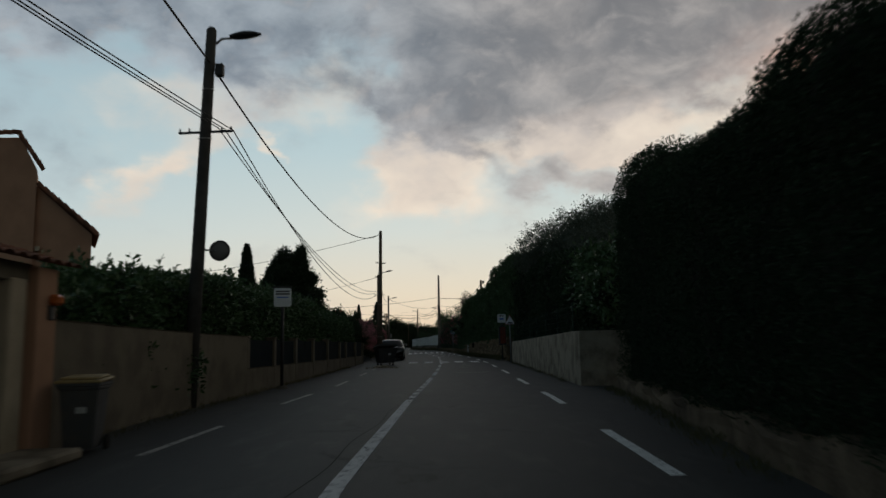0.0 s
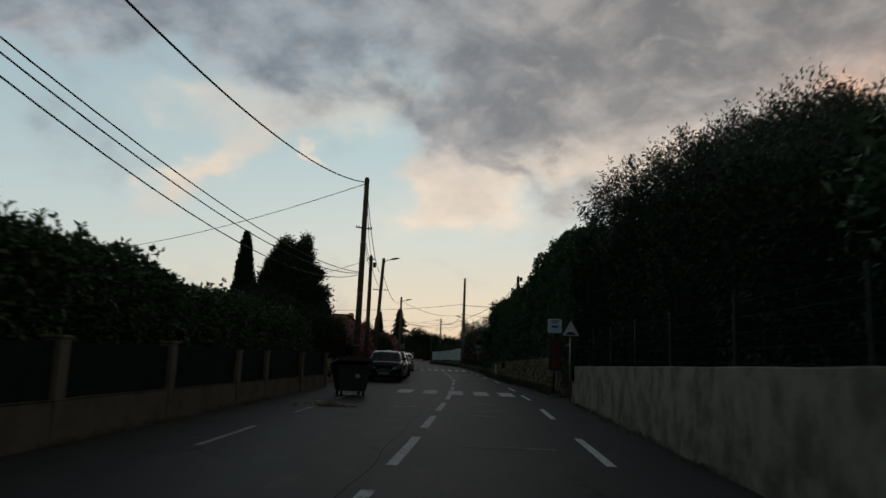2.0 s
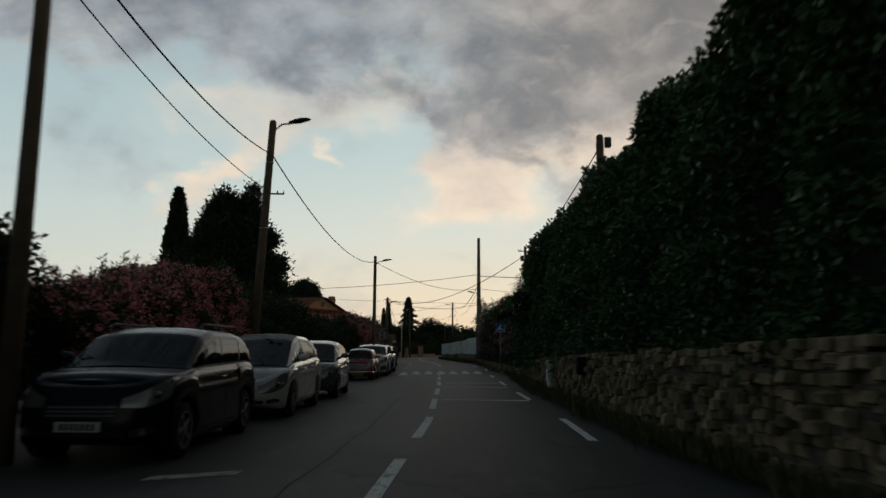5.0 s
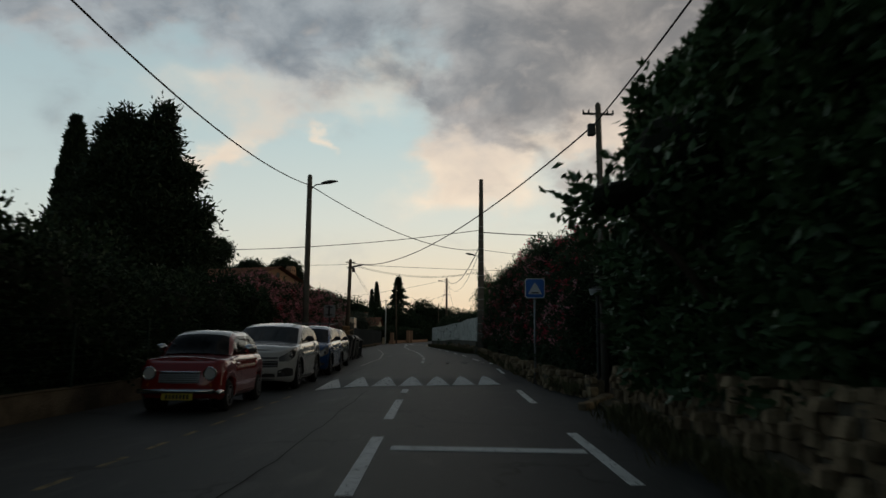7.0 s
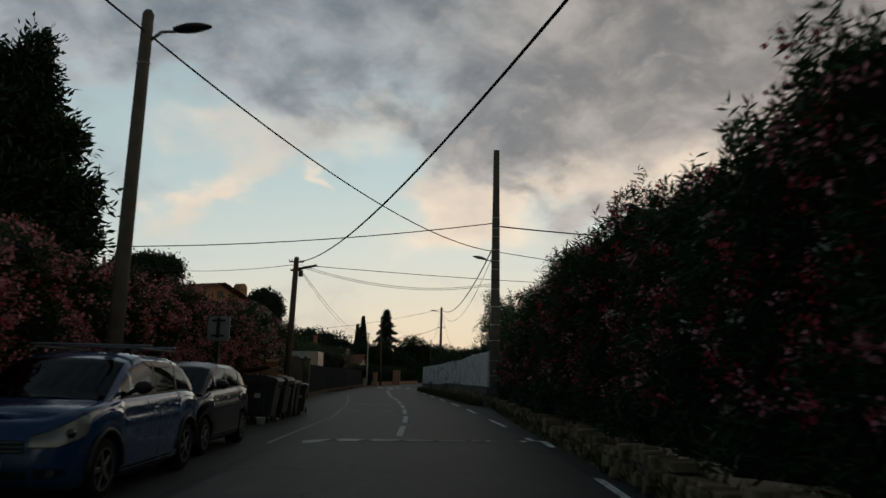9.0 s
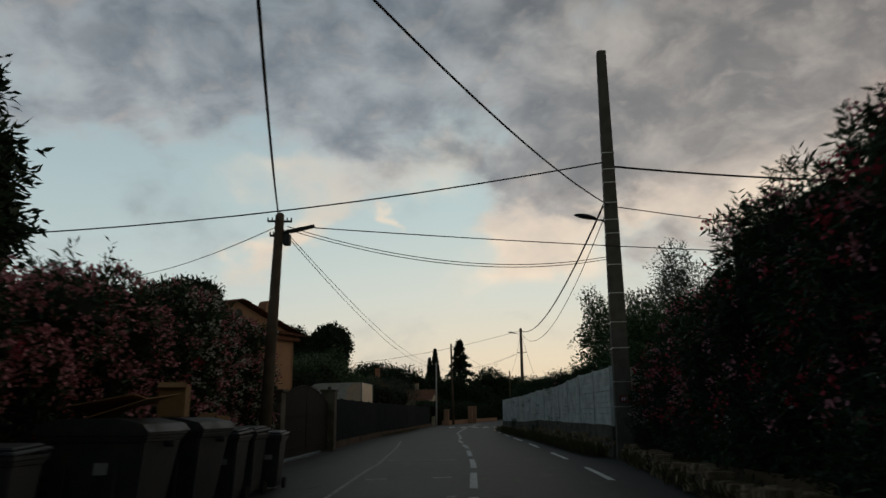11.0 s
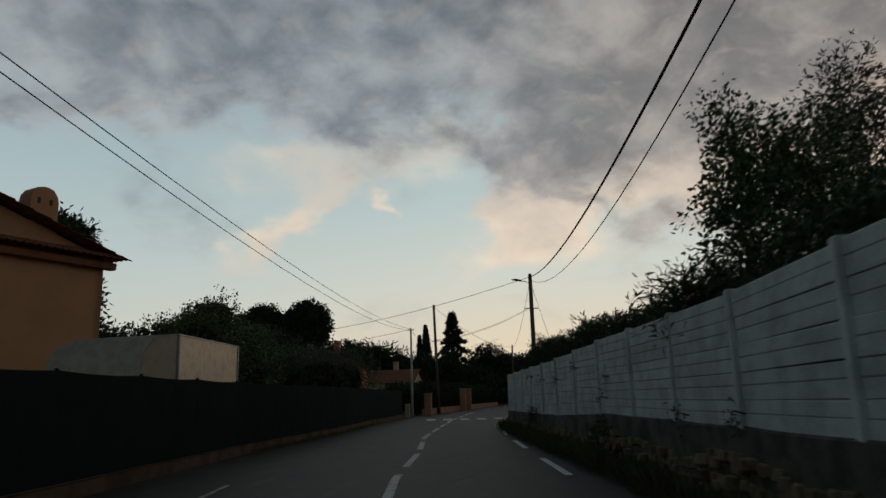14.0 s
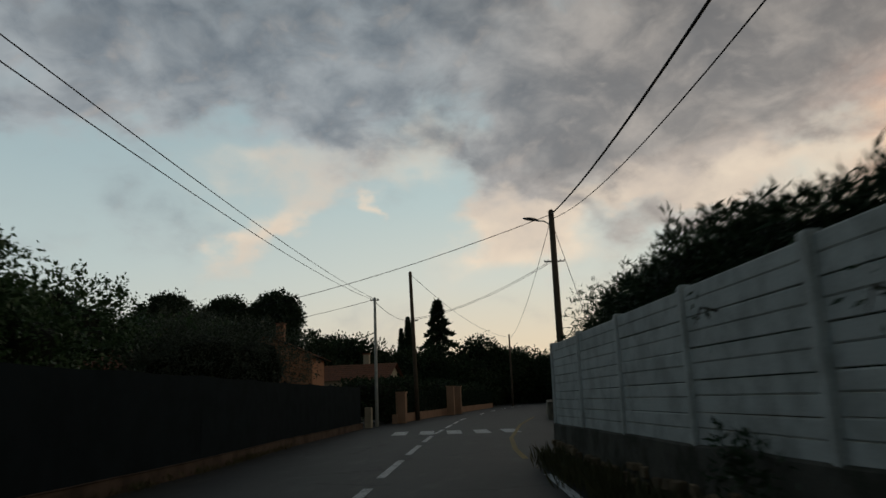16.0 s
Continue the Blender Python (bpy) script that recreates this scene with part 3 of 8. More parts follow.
def slab(name, corners, mat, label, group=""):
    if len(corners) == 3:
        a, b, c = (Vector(p) for p in corners)
        rows = []
        for t in np.linspace(0, 0.99, 12):
            p, q = a.lerp(c, t), b.lerp(c, t)
            rows.append([(v.x, v.y, road_z(v.x, v.y) + 0.012) for v in (p.lerp(q, s) for s in (0, 0.33, 0.67, 1))])
        me = strip_mesh(name, rows, mat)
    else:
        me = mesh_of(name, [(x, y, road_z(x, y) + 0.006) for x, y in corners], [tuple(range(len(corners)))], mat)
    return tagged(put(name, me), label, "road marking", group, "structure")


for y, a, b in ((64.05, 0.53, 2.66), (70.2, 0.32, 2.44), (73.3, 0.25, 2.29)):
    slab("rumble_bar", [(a, y - 0.12), (b, y - 0.17), (b, y + 0.11), (a, y + 0.16)], M_PAINT, "white bar painted across the lane", "lane bars")
for y, a, b in ((104.0, -3.5, -1.62), (107.2, -3.75, -2.1), (112.4, -4.4, -2.62)):
    slab("rumble_bar", [(a, y - 0.2), (b, y + 0.1), (b, y + 0.34), (a, y + 0.06)], M_PAINT_OLD, "faded white bar painted across the lane", "lane bars")
slab("rumble_bar", [(-1.95, 53.6), (-1.0, 53.6), (-1.0, 53.85), (-1.95, 53.85)], M_PAINT_OLD, "faded white bar painted across the lane", "lane bars")
for i in range(5):
    x = -1.52 + 0.905 * i
    slab("zebra_bar", [(x, 43.1), (x + 0.53, 43.15), (x + 0.53, 45.8), (x, 45.75)], M_PAINT, "white bar of the zebra crossing", "zebra crossing")
    x, y = -7.95 + 0.97 * i, 153.6 - 0.12 * i
    slab("zebra_bar", [(x, y), (x + 0.52, y - 0.07), (x + 0.2, y + 2.5), (x - 0.32, y + 2.57)], M_PAINT, "white bar of the far zebra crossing", "far zebra crossing")
for i in range(7):
    xa, xb = -2.45 + 0.62 * i, -2.45 + 0.62 * (i + 1)
    ya, yb = 81.8 + 0.35 * (xa + 2.45), 81.8 + 0.35 * (xb + 2.45)
    xt = (xa + xb) / 2 - 0.13
    slab("hump_triangle", [(xa + 0.02, ya), (xb - 0.02, yb), (xt, (ya + yb) / 2 + 2.05)], M_PAINT, "white triangle on the hump's ramp", "hump triangles")
    xa, xb = -2.8 + 0.67 * i, -2.8 + 0.67 * (i + 1)
    ya, yb = 95.5 + 0.06 * (xa + 2.8), 95.5 + 0.06 * (xb + 2.8)
    slab("hump_triangle", [(xa + 0.02, ya), (xb - 0.02, yb), ((xa + xb) / 2, (ya + yb) / 2 - 1.2)], M_PAINT, "white triangle on the hump's far ramp", "hump triangles")
for y, a, b, turn in ((28.9, 0.55, 1.9, 0.0), (34.6, 0.9, 1.4, -0.44), (35.7, 1.03, 1.68, 0.6), (39.0, 1.04, 1.66, -0.65), (36.3, -1.15, -0.5, 0.36)):
    slab("worn_arrow_mark", [(a, y), (b, y + turn), (b, y + turn + 0.1), (a, y + 0.09)], M_PAINT_OLD, "worn remains of an old painted mark", "old marks")


def run(points, every=0.6):
    """Points at even steps along a line of corners, with the way to the right of it."""
    out = []
    for (x0, y0), (x1, y1) in zip(points, points[1:]):
        ln = math.hypot(x1 - x0, y1 - y0)
        n = max(1, int(ln / every))
        for i in range(n):
            t = i / n
            out.append((x0 + (x1 - x0) * t, y0 + (y1 - y0) * t, (y1 - y0) / ln, -(x1 - x0) / ln))
    out.append((*points[-1], *out[-1][2:]))
    return out


def wall(name, points, height, thick, mat, label, z0=-0.22, rough=0.012, category="wall", parent=None, kind="structure"):
    """A wall along a line of corners. height: a number or a function of y; thick: to the right of the line if positive."""
    rows = []
    for i, (x, y, nx, ny) in enumerate(run(points)):
        h = height(y) if callable(height) else height
        w = rough * (noise.noise((x * 2.1, y * 2.1, 3.0)))
        u = rough * noise.noise((x, y * 1.3, 9.0))
        rows.append([(x + nx * w, y + ny * w, z0), (x + nx * w, y + ny * w, h * 0.5), (x + nx * u, y + ny * u, h - 0.02 + u), (x + nx * 0.02, y + ny * 0.02, h + u),
                     (x + nx * (thick - 0.02), y + ny * (thick - 0.02), h + u), (x + nx * thick, y + ny * thick, h - 0.02), (x + nx * thick, y + ny * thick, z0)])
    me = strip_mesh(name, rows, mat)
    bm = bmesh.new()
    bm.from_mesh(me)
    for edge in (range(7), range(len(bm.verts) - 7, len(bm.verts))):
        bm.verts.ensure_lookup_table()
        bm.faces.new([bm.verts[j] for j in edge])
    bmesh.ops.recalc_face_normals(bm, faces=bm.faces[:])
    bm.to_mesh(me)
    bm.free()
    ob = put(name, me, parent)
    return tagged(ob, label, category, kind=kind) if parent is None else tagged(ob, label)


def fence_drop(y):
    """The white fence and its base sink towards the side road."""
    return float(np.interp(y, [127, 132, 142], [0.0, -0.14, -0.2]))


wall("wall_left_a", [(-4.86, 9.8), (-5.0, 13.5), (-4.97, 16.5), (-4.78, 18.6)], lambda y: 1.47 - 0.012 * (y - 9.8), -0.2, M_RENDER, "stained beige rendered garden wall")
wall("wall_left_b", [(-4.78, 18.6), (-4.6, 25), (-4.45, 37.2), (-4.35, 45.4)], lambda y: 0.62 - 0.006 * (y - 18), -0.2, M_RENDER, "low beige rendered wall with posts")
wall("wall_left_c", [(-5.3, 40.5), (-5.4, 56)], 1.0, -0.2, M_RENDER_GREY, "grey garden wall behind the parked cars")
wall("wall_left_d", [(-5.25, 66), (-5.35, 88)], 0.3, -0.2, M_RUBBLE, "low concrete kerb wall under a wire fence")
wall("wall_left_e", [(-7.6, 117.7), (-8.95, 131), (-9.35, 142.5), (-9.95, 149), (-10.5, 160.5)], 0.24, -0.22, M_KERBPINK, "low pinkish kerb wall under a dark fence")
wall("wall_left_f", [(-9.9, 165.5), (-9.3, 176), (-8.4, 188), (-7.0, 205)], 0.45, -0.25, M_PINK, "low pinkish garden wall")
wall("wall_right_a", [(1.75, 3.0), (2.25, 7.3), (3.0, 12.5), (3.72, 18.0)], lambda y: 0.42 - 0.01 * y + 0.06 * math.sin(y * 2.3) + 0.04 * math.sin(y * 5.1), 0.3, M_RUBBLE, "low rough stone and render wall under a hedge", rough=0.09)
wall("wall_right_b", [(5.4, 19.2), (3.24, 19.4), (3.75, 30.0), (4.2, 40.8)], lambda y: float(np.interp(y, [20.6, 41], [1.36, 1.13])), 0.25, M_RENDER_GREY, "grey rendered wall with runs of dirt")
wall("wall_right_c", [(1.55, 113.2), (0.6, 119.5), (-0.15, 125.3), (-1.05, 130.6), (-2.1, 137.0), (-2.88, 142.0)], lambda y: 0.87 + fence_drop(y), 0.24, M_FENCE_BASE, "mossy concrete base wall under a white fence", rough=0.03)
wall("wall_right_d", [(-2.88, 142.0), (-1.6, 143.2), (4, 146)], 0.67, 0.24, M_FENCE_BASE, "mossy concrete base wall at the side road")
wall("wall_right_e", [(1.55, 113.2), (5.5, 114.6)], 0.87, -0.24, M_FENCE_BASE, "mossy concrete base wall at the fence's end")
wall("wall_right_f", [(-2.4, 163), (-2.2, 175), (-0.8, 190), (2, 210)], 0.8, 0.3, M_RENDER_GREY, "far grey garden wall")
ribbon("pavement_kerb", lambda y: float(np.interp(y, [143, 145.8, 150, 159, 170], [-3.38, -3.64, -3.82, -3.66, -2.95])), 143.2, 168, 0.12, M_PAINT_KERB, 0.008, 0.0, "yellow painted kerb line at the side road")
ribbon("road_seam", lambda y: float(np.interp(y, [58, 63, 68, 74, 80, 84], [-0.3, -0.48, -0.66, -0.8, -1.06, -1.3])) + 0.02 * math.sin(y * 2.1) + 0.012 * math.sin(y * 5.3), 48, 81, 0.016, M_TAR, 0.004, 0.0, "dark open seam along the asphalt")
ribbon("road_seam", lambda y: float(np.interp(y, [6, 20, 46], [-1.75, -0.75, 0.0])) + 0.04 * math.sin(y * 1.7), 6, 46, 0.014, M_TAR, 0.004, 0.0, "dark open seam along the asphalt")


# ---- rough stones, built one by one ----
def stone_mesh(name, n):
    """A rough block of unit size, with its corners knocked off unevenly."""
    rr = random.Random(n)
    bm = bmesh.new()
    bmesh.ops.create_cube(bm, size=1)
    bmesh.ops.bevel(bm, geom=bm.edges[:], offset=0.11, segments=1, affect="EDGES")
    for v in bm.verts:
        v.co += Vector((rr.uniform(-1, 1), rr.uniform(-1, 1), rr.uniform(-1, 1))) * 0.055
    return from_bm(name, bm, M_STONE)


STONES = [stone_mesh("stone", i) for i in range(12)]


def stone_wall(name, points, height, thick, label, near, size=(0.22, 0.115)):
    """A dry wall: a dark core, and stones proud of it in uneven courses. Those inside near (from y, to y) are objects."""
    ob = thing(name, label, "wall", kind="structure")
    wall("core", [(x, y) for x, y in points], lambda y: height(y) - 0.05, thick, M_MORTAR, "", rough=0.02, parent=ob)
    rr = random.Random(4)
    rest_v, rest_f = [], []
    pts = run(points, 0.02)
    lens = np.cumsum([0] + [math.hypot(b[0] - a[0], b[1] - a[1]) for a, b in zip(pts, pts[1:])])
    base = [(np.array([v.co[:] for v in me.vertices]), [tuple(p.vertices) for p in me.polygons]) for me in STONES]
    z, top = 0.0, max(height(p[1]) for p in pts)
    while z < top:
        course = size[1] * rr.uniform(0.7, 1.3)
        s = -rr.uniform(0, 0.3)
        wave = rr.uniform(0, 6.28)
        while s < lens[-1]:
            w = size[0] * rr.choice((0.5, 0.7, 0.8, 1.0, 1.2, 1.5)) * rr.uniform(0.85, 1.15)
            z_here = z + 0.045 * math.sin(s * 1.7 + wave) + 0.03 * math.sin(s * 4.3 + wave)
            i = int(np.searchsorted(lens, min(max(s + w / 2, 0), lens[-1] - 1e-6)))
            x, y, nx, ny = pts[min(i, len(pts) - 1)]
            hh = min(course * rr.uniform(0.92, 1.1), height(y) - z_here + 0.07)
            if hh > 0.07:
                deep = rr.uniform(0.16, 0.22)
                out = rr.uniform(0.0, 0.009)
                m = Matrix.Translation((x + nx * (deep / 2 - 0.024 - out), y + ny * (deep / 2 - 0.024 - out), z_here + hh / 2)) @ Matrix.Rotation(math.atan2(-nx, ny) + math.pi / 2, 4, "Z") @ Matrix.Rotation(rr.uniform(-0.03, 0.03), 4, "X") @ Matrix.Rotation(rr.uniform(-0.04, 0.04), 4, "Y") @ Matrix.Diagonal((w * 1.03, deep, hh * 1.05, 1))
                n = rr.randrange(len(STONES))
                if near[0] < y < near[1]:
                    put("stone", STONES[n], ob, m)
                else:
                    o = len(rest_v)
                    rest_v += [tuple(m @ Vector(c)) for c in base[n][0]]
                    rest_f += [tuple(o + a for a in f) for f in base[n][1]]
            s += w
        z += course
    tagged(put("stones", mesh_of("stones", rest_v, rest_f, M_STONE_FAR), ob), kind="stuff")
    return ob


def height_c(y):
    return float(np.interp(y, [44, 55, 66, 77], [1.4, 1.2, 0.97, 0.66]))


STONE_LINE = [(4.3, 44.2), (4.42, 50.0), (3.75, 57.0), (3.45, 66.0), (3.42, 77.2)]
# ---- hedges, shrubs and trees ----
def hedge(name, points, depth, height, leaf, label, z0=0.0, length=0.1, width=0.5, density=320, amp=0.22, round_=0.45, core=True, tall=0, tall_h=0.5, wild=0.9, lean=0.0, flowers=(), seed=1, category="hedge", droop=0.0):
    """A hedge along a line of corners: a near-black sheet for the shade inside, and many leaves round it. depth: to the
    right of the line if positive.
    tall: shoots that stand up out of its top; flowers: (material, number, size)."""
    ob = thing(name, label, category)
    sgn = 1 if depth > 0 else -1
    D = abs(depth)
    pts = run(points, 0.35)
    P = np.array([p[:2] for p in pts])
    N = np.array([p[2:] for p in pts]) * sgn
    H = np.array([height(p[1]) if callable(height) else height for p in pts], float)
    S = np.r_[0, np.cumsum(np.linalg.norm(np.diff(P, axis=0), axis=1))]

    def shell(s, c, inset):
        """Places and normals for arrays: s along the hedge, c from 0 to 1 round its section."""
        px, py = np.interp(s, S, P[:, 0]), np.interp(s, S, P[:, 1])
        nx, ny = np.interp(s, S, N[:, 0]), np.interp(s, S, N[:, 1])
        h = np.interp(s, S, H)
        r = np.minimum(round_, D / 2)
        f = h - z0 - r
        arc = r * math.pi / 2
        total = f + arc + (D - 2 * r) + arc + 0.5 * f
        d = c * total
        a1 = np.clip((d - f) / arc, 0, 1) * math.pi / 2
        flat = np.clip(d - f - arc, 0, D - 2 * r)
        a2 = np.clip((d - f - arc - (D - 2 * r)) / arc, 0, 1) * math.pi / 2
        back = np.clip(d - f - 2 * arc - (D - 2 * r), 0, None)
        a = a1 + a2
        u = np.where(d < f, 0, r - r * np.cos(a1)) + flat + r * np.sin(a2)
        z = np.where(d < f, z0 + d, z0 + f + r * np.sin(a1)) - r * (1 - np.cos(a2)) - back
        nu, nz = -np.cos(a), np.sin(a)
        at = np.stack([px + nx * u, py + ny * u, z], 1)
        nr = np.stack([nx * nu, ny * nu, nz], 1)
        bump = lattice(at * 1.5, seed) * amp + lattice(at * 4.0, seed + 7) * amp * 0.35
        end = np.minimum(s, S[-1] - s)
        pinch = np.clip(end / 0.5, 0, 1) ** 0.5
        at = at + nr * (bump - inset)[:, None]
        at[:, 2] = z0 + (at[:, 2] - z0) * (0.8 + 0.2 * pinch) + lean * 0
        at[:, 2] = np.maximum(at[:, 2], z0)
        return at, nr

    n = len(P)
    cs = np.linspace(0, 1, 15)
    # closed dark sheet under the leaves: the hedge's inner shade as colour
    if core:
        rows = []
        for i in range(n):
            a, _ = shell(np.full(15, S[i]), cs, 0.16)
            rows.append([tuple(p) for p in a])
        me = strip_mesh("twig_core", rows, M_SHADE_CORE)
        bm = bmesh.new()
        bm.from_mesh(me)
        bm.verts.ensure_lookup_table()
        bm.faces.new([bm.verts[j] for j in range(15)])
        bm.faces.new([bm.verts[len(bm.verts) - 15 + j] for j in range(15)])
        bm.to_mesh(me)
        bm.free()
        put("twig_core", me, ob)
    area = S[-1] * (H.mean() - z0 + D + 0.5 * H.mean())
    m = int(area * density)
    at, nr = shell(RNG.uniform(0, S[-1], m), RNG.uniform(0, 1, m) ** 0.93, RNG.uniform(-0.1, 0.17, m))
    # the two ends
    k = int(D * H.mean() * density * 0.8)
    for e in (0, -1):
        w = np.array([-N[e, 1], N[e, 0]]) * sgn
        if np.dot(w, P[-1] - P[0]) > 0:
            w = -w
        w = w if e == 0 else -w
        u, z = RNG.uniform(0, D, k), z0 + RNG.uniform(0, 1, k) * (H[e] - z0) * 0.97
        end = np.stack([P[e, 0] + N[e, 0] * u, P[e, 1] + N[e, 1] * u, z], 1)
        end += np.r_[w, 0] * (lattice(end * 1.5, seed)[:, None] * amp + RNG.uniform(-0.2, 0.1, k)[:, None])
        at, nr = np.r_[at, end], np.r_[nr, np.tile(np.r_[w, 0.2], (k, 1))]
    leaves("foliage", at, nr, length, width, leaf, ob, wild=wild, droop=droop)
    if tall:
        q, _ = shell(RNG.uniform(0, S[-1], tall), RNG.uniform(0.35, 0.8, tall), np.zeros(tall))
        sp, sn = [], []
        for p in q:
            ln = RNG.uniform(0.3, 1.0) * tall_h
            tip = np.array([RNG.normal() * 0.25, RNG.normal() * 0.25, 1.0])
            for t in np.linspace(0, 1, 9):
                for _ in range(2):
                    sp.append(p + tip * ln * t + RNG.normal(size=3) * 0.02)
                    sn.append([RNG.normal() * 0.8, RNG.normal() * 0.8, 0.7])
        tagged(leaves("shoot_growth", sp, sn, length * 1.05, width, leaf, ob, wild=0.35), kind="stuff")
    for mat, count, size in flowers:
        c, cn = shell(RNG.uniform(0, S[-1], count), RNG.uniform(0.08, 0.8, count), np.full(count, -0.1))
        c = np.repeat(c, 18, 0) + RNG.normal(size=(count * 18, 3)) * size * 0.85
        leaves("blossom", c, np.repeat(cn, 18, 0), size * 0.85, 0.85, mat, ob, wild=1.2)
    return ob


def limbs(base, targets, r, seed=0):
    """A trunk with limbs out to the targets."""
    rr = random.Random(seed)
    bm = bmesh.new()
    base = Vector(base) - Vector((0, 0, 0.25))
    top = sum((Vector(t) for t in targets), Vector()) / len(targets)
    fork = base.lerp(top, 0.45)
    bm_tube([base, base.lerp(fork, 0.5) + Vector((rr.uniform(-1, 1), rr.uniform(-1, 1), 0)) * r, fork], [r * 1.25, r, r * 0.8], 8, bm=bm)
    for t in targets:
        t = Vector(t)
        mid = fork.lerp(t, 0.5) + Vector((rr.uniform(-1, 1), rr.uniform(-1, 1), rr.uniform(0, 1))) * r * 1.5
        bm_tube([fork, mid, t], [r * 0.6, r * 0.4, r * 0.12], 6, bm=bm)
    return bm


def tree(name, base, lobes, leaf, label, length, density=60, width=0.5, trunk=0.16, wild=1.0, shell=(0.55, 1.08), seed=3, droop=0.0, flowers=(), inner=True, category="tree"):
    """A tree whose crown is a set of lobes (x, y, z, rx, ry, rz) filled with tufts of leaves."""
    ob = thing(name, label, category)
    part("trunk", limbs(base, [l[:3] for l in lobes], trunk, seed), M_BARK, ob, "", smooth=True)
    pts, nrm = [], []
    for l in lobes:
        c, r = np.array(l[:3]), np.array(l[3:6])
        area = 4 * math.pi * ((r[0] * r[1] + r[0] * r[2] + r[1] * r[2]) / 3)
        tufts = max(6, int(area * density / 12))
        d = RNG.normal(size=(tufts, 3))
        d /= np.linalg.norm(d, axis=1, keepdims=True)
        rad = RNG.uniform(shell[0], shell[1], tufts) ** 0.7 * (1 + 0.28 * lattice(d * 2.5 + c, seed))
        p = c + d * r * rad[:, None]
        p = np.repeat(p, 12, 0) + RNG.normal(size=(tufts * 12, 3)) * length * 0.75
        pts.append(p)
        nrm.append(np.repeat(d, 12, 0))
    leaves("crown", np.concatenate(pts), np.concatenate(nrm), length, width, leaf, ob, wild=wild, droop=droop)
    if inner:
        # dark lumps in the lobes, coloured as the shade inside the crown
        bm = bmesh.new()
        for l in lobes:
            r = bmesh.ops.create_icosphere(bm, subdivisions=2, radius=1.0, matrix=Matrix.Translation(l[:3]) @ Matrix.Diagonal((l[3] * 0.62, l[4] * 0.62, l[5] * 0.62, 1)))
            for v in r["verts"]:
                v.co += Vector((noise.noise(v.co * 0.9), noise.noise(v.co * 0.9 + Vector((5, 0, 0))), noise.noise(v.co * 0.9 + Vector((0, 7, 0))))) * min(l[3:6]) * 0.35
        tagged(part("twig_mass", bm, M_SHADE_CORE, ob), kind="stuff")
    for mat, count, size in flowers:
        every = np.concatenate(pts)
        pick = every[RNG.integers(0, len(every), count)]
        c = np.repeat(pick, 12, 0) + RNG.normal(size=(count * 12, 3)) * size
        leaves("blossom", c, RNG.normal(size=(count * 12, 3)), size, 0.85, mat, ob, wild=1.0)
    return ob


def conifer(name, x, y, h, r, label, length, count, mat=None, shape=0.75, base=0.3, skirt=0.06, tiers=0, seed=2, z0=0.0):
    """A cypress or fir: sprays that point up and outwards over a tall cone. tiers: layered limbs of a fir."""
    ob = thing(name, label, "tree", at=(0, 0, 0))
    part("trunk", bm_tube([(x, y, -0.25), (x, y, h * 0.9)], [r * 0.12, 0.03], 7), M_BARK, ob)
    t = RNG.uniform(skirt, 1, count) ** 0.9
    a = RNG.uniform(0, 2 * math.pi, count)
    prof = np.minimum(1.0, (1 - t) ** shape * 1.15) * np.minimum(1, 0.55 + t * 4)
    if tiers:
        prof = prof * (0.3 + 0.85 * ((1 - (t * tiers) % 1.0)) ** 1.3)
    d = np.stack([np.cos(a), np.sin(a), np.zeros(count)], 1)
    lump = 1 + 0.24 * lattice(np.stack([np.cos(a) * 2.2, np.sin(a) * 2.2, t * h * 0.5], 1), seed) + RNG.normal(size=count) * 0.05
    rad = r * prof * lump * RNG.uniform(0.55, 1.05, count) ** 0.5
    p = np.array([x, y, z0]) + d * rad[:, None]
    p[:, 2] = z0 + t * h
    leaves("crown", p, d * (0.9 if tiers else 0.5) + np.array([0, 0, 0.1 if tiers else 0.9]), length, 0.4, mat or M_CYPRESS, ob, wild=0.4)
    # dark inner cone, coloured as the shade between the sprays
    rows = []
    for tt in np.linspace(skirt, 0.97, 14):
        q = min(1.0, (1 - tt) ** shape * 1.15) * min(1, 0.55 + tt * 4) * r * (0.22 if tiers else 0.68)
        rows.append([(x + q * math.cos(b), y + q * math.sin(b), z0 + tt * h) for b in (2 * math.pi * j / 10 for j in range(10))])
    put("twig_mass", strip_mesh("twig_mass", rows, M_SHADE_CORE, close=True), ob)
    return ob


# left side, from the start on
hedge("laurel_hedge", [(-5.25, 11.2), (-5.2, 18.5), (-5.05, 26), (-4.95, 40.5), (-4.9, 45.0)], -2.0, lambda y: float(np.interp(y, [11, 13.5, 20, 30, 34, 41], [1.85, 2.3, 2.72, 2.78, 2.55, 2.45])), M_LAUREL,
      "tall loose green laurel hedge above a garden wall", z0=0.3, length=0.12, density=430, amp=0.18, tall=190, tall_h=0.4)
hedge("evergreen_hedge", [(-5.3, 41.5), (-5.6, 57.5)], -2.2, lambda y: 2.9 + 0.2 * math.sin(y), M_LAUREL_D, "dense dark evergreen hedge behind a wall", z0=0.2, length=0.13, density=240, tall=60)
hedge("oleander_hedge", [(-5.0, 57.8), (-5.1, 66.0)], -2.4, lambda y: float(np.interp(y, [57.8, 60.5, 63, 66], [2.0, 2.25, 3.0, 3.3])), M_OLEANDER, "loose oleander hedge full of pink blossom", z0=0.2, length=0.15, width=0.22,
      density=420, amp=0.35, tall=70, tall_h=0.5, flowers=((M_PINKFLOWER, 760, 0.075),), seed=4)
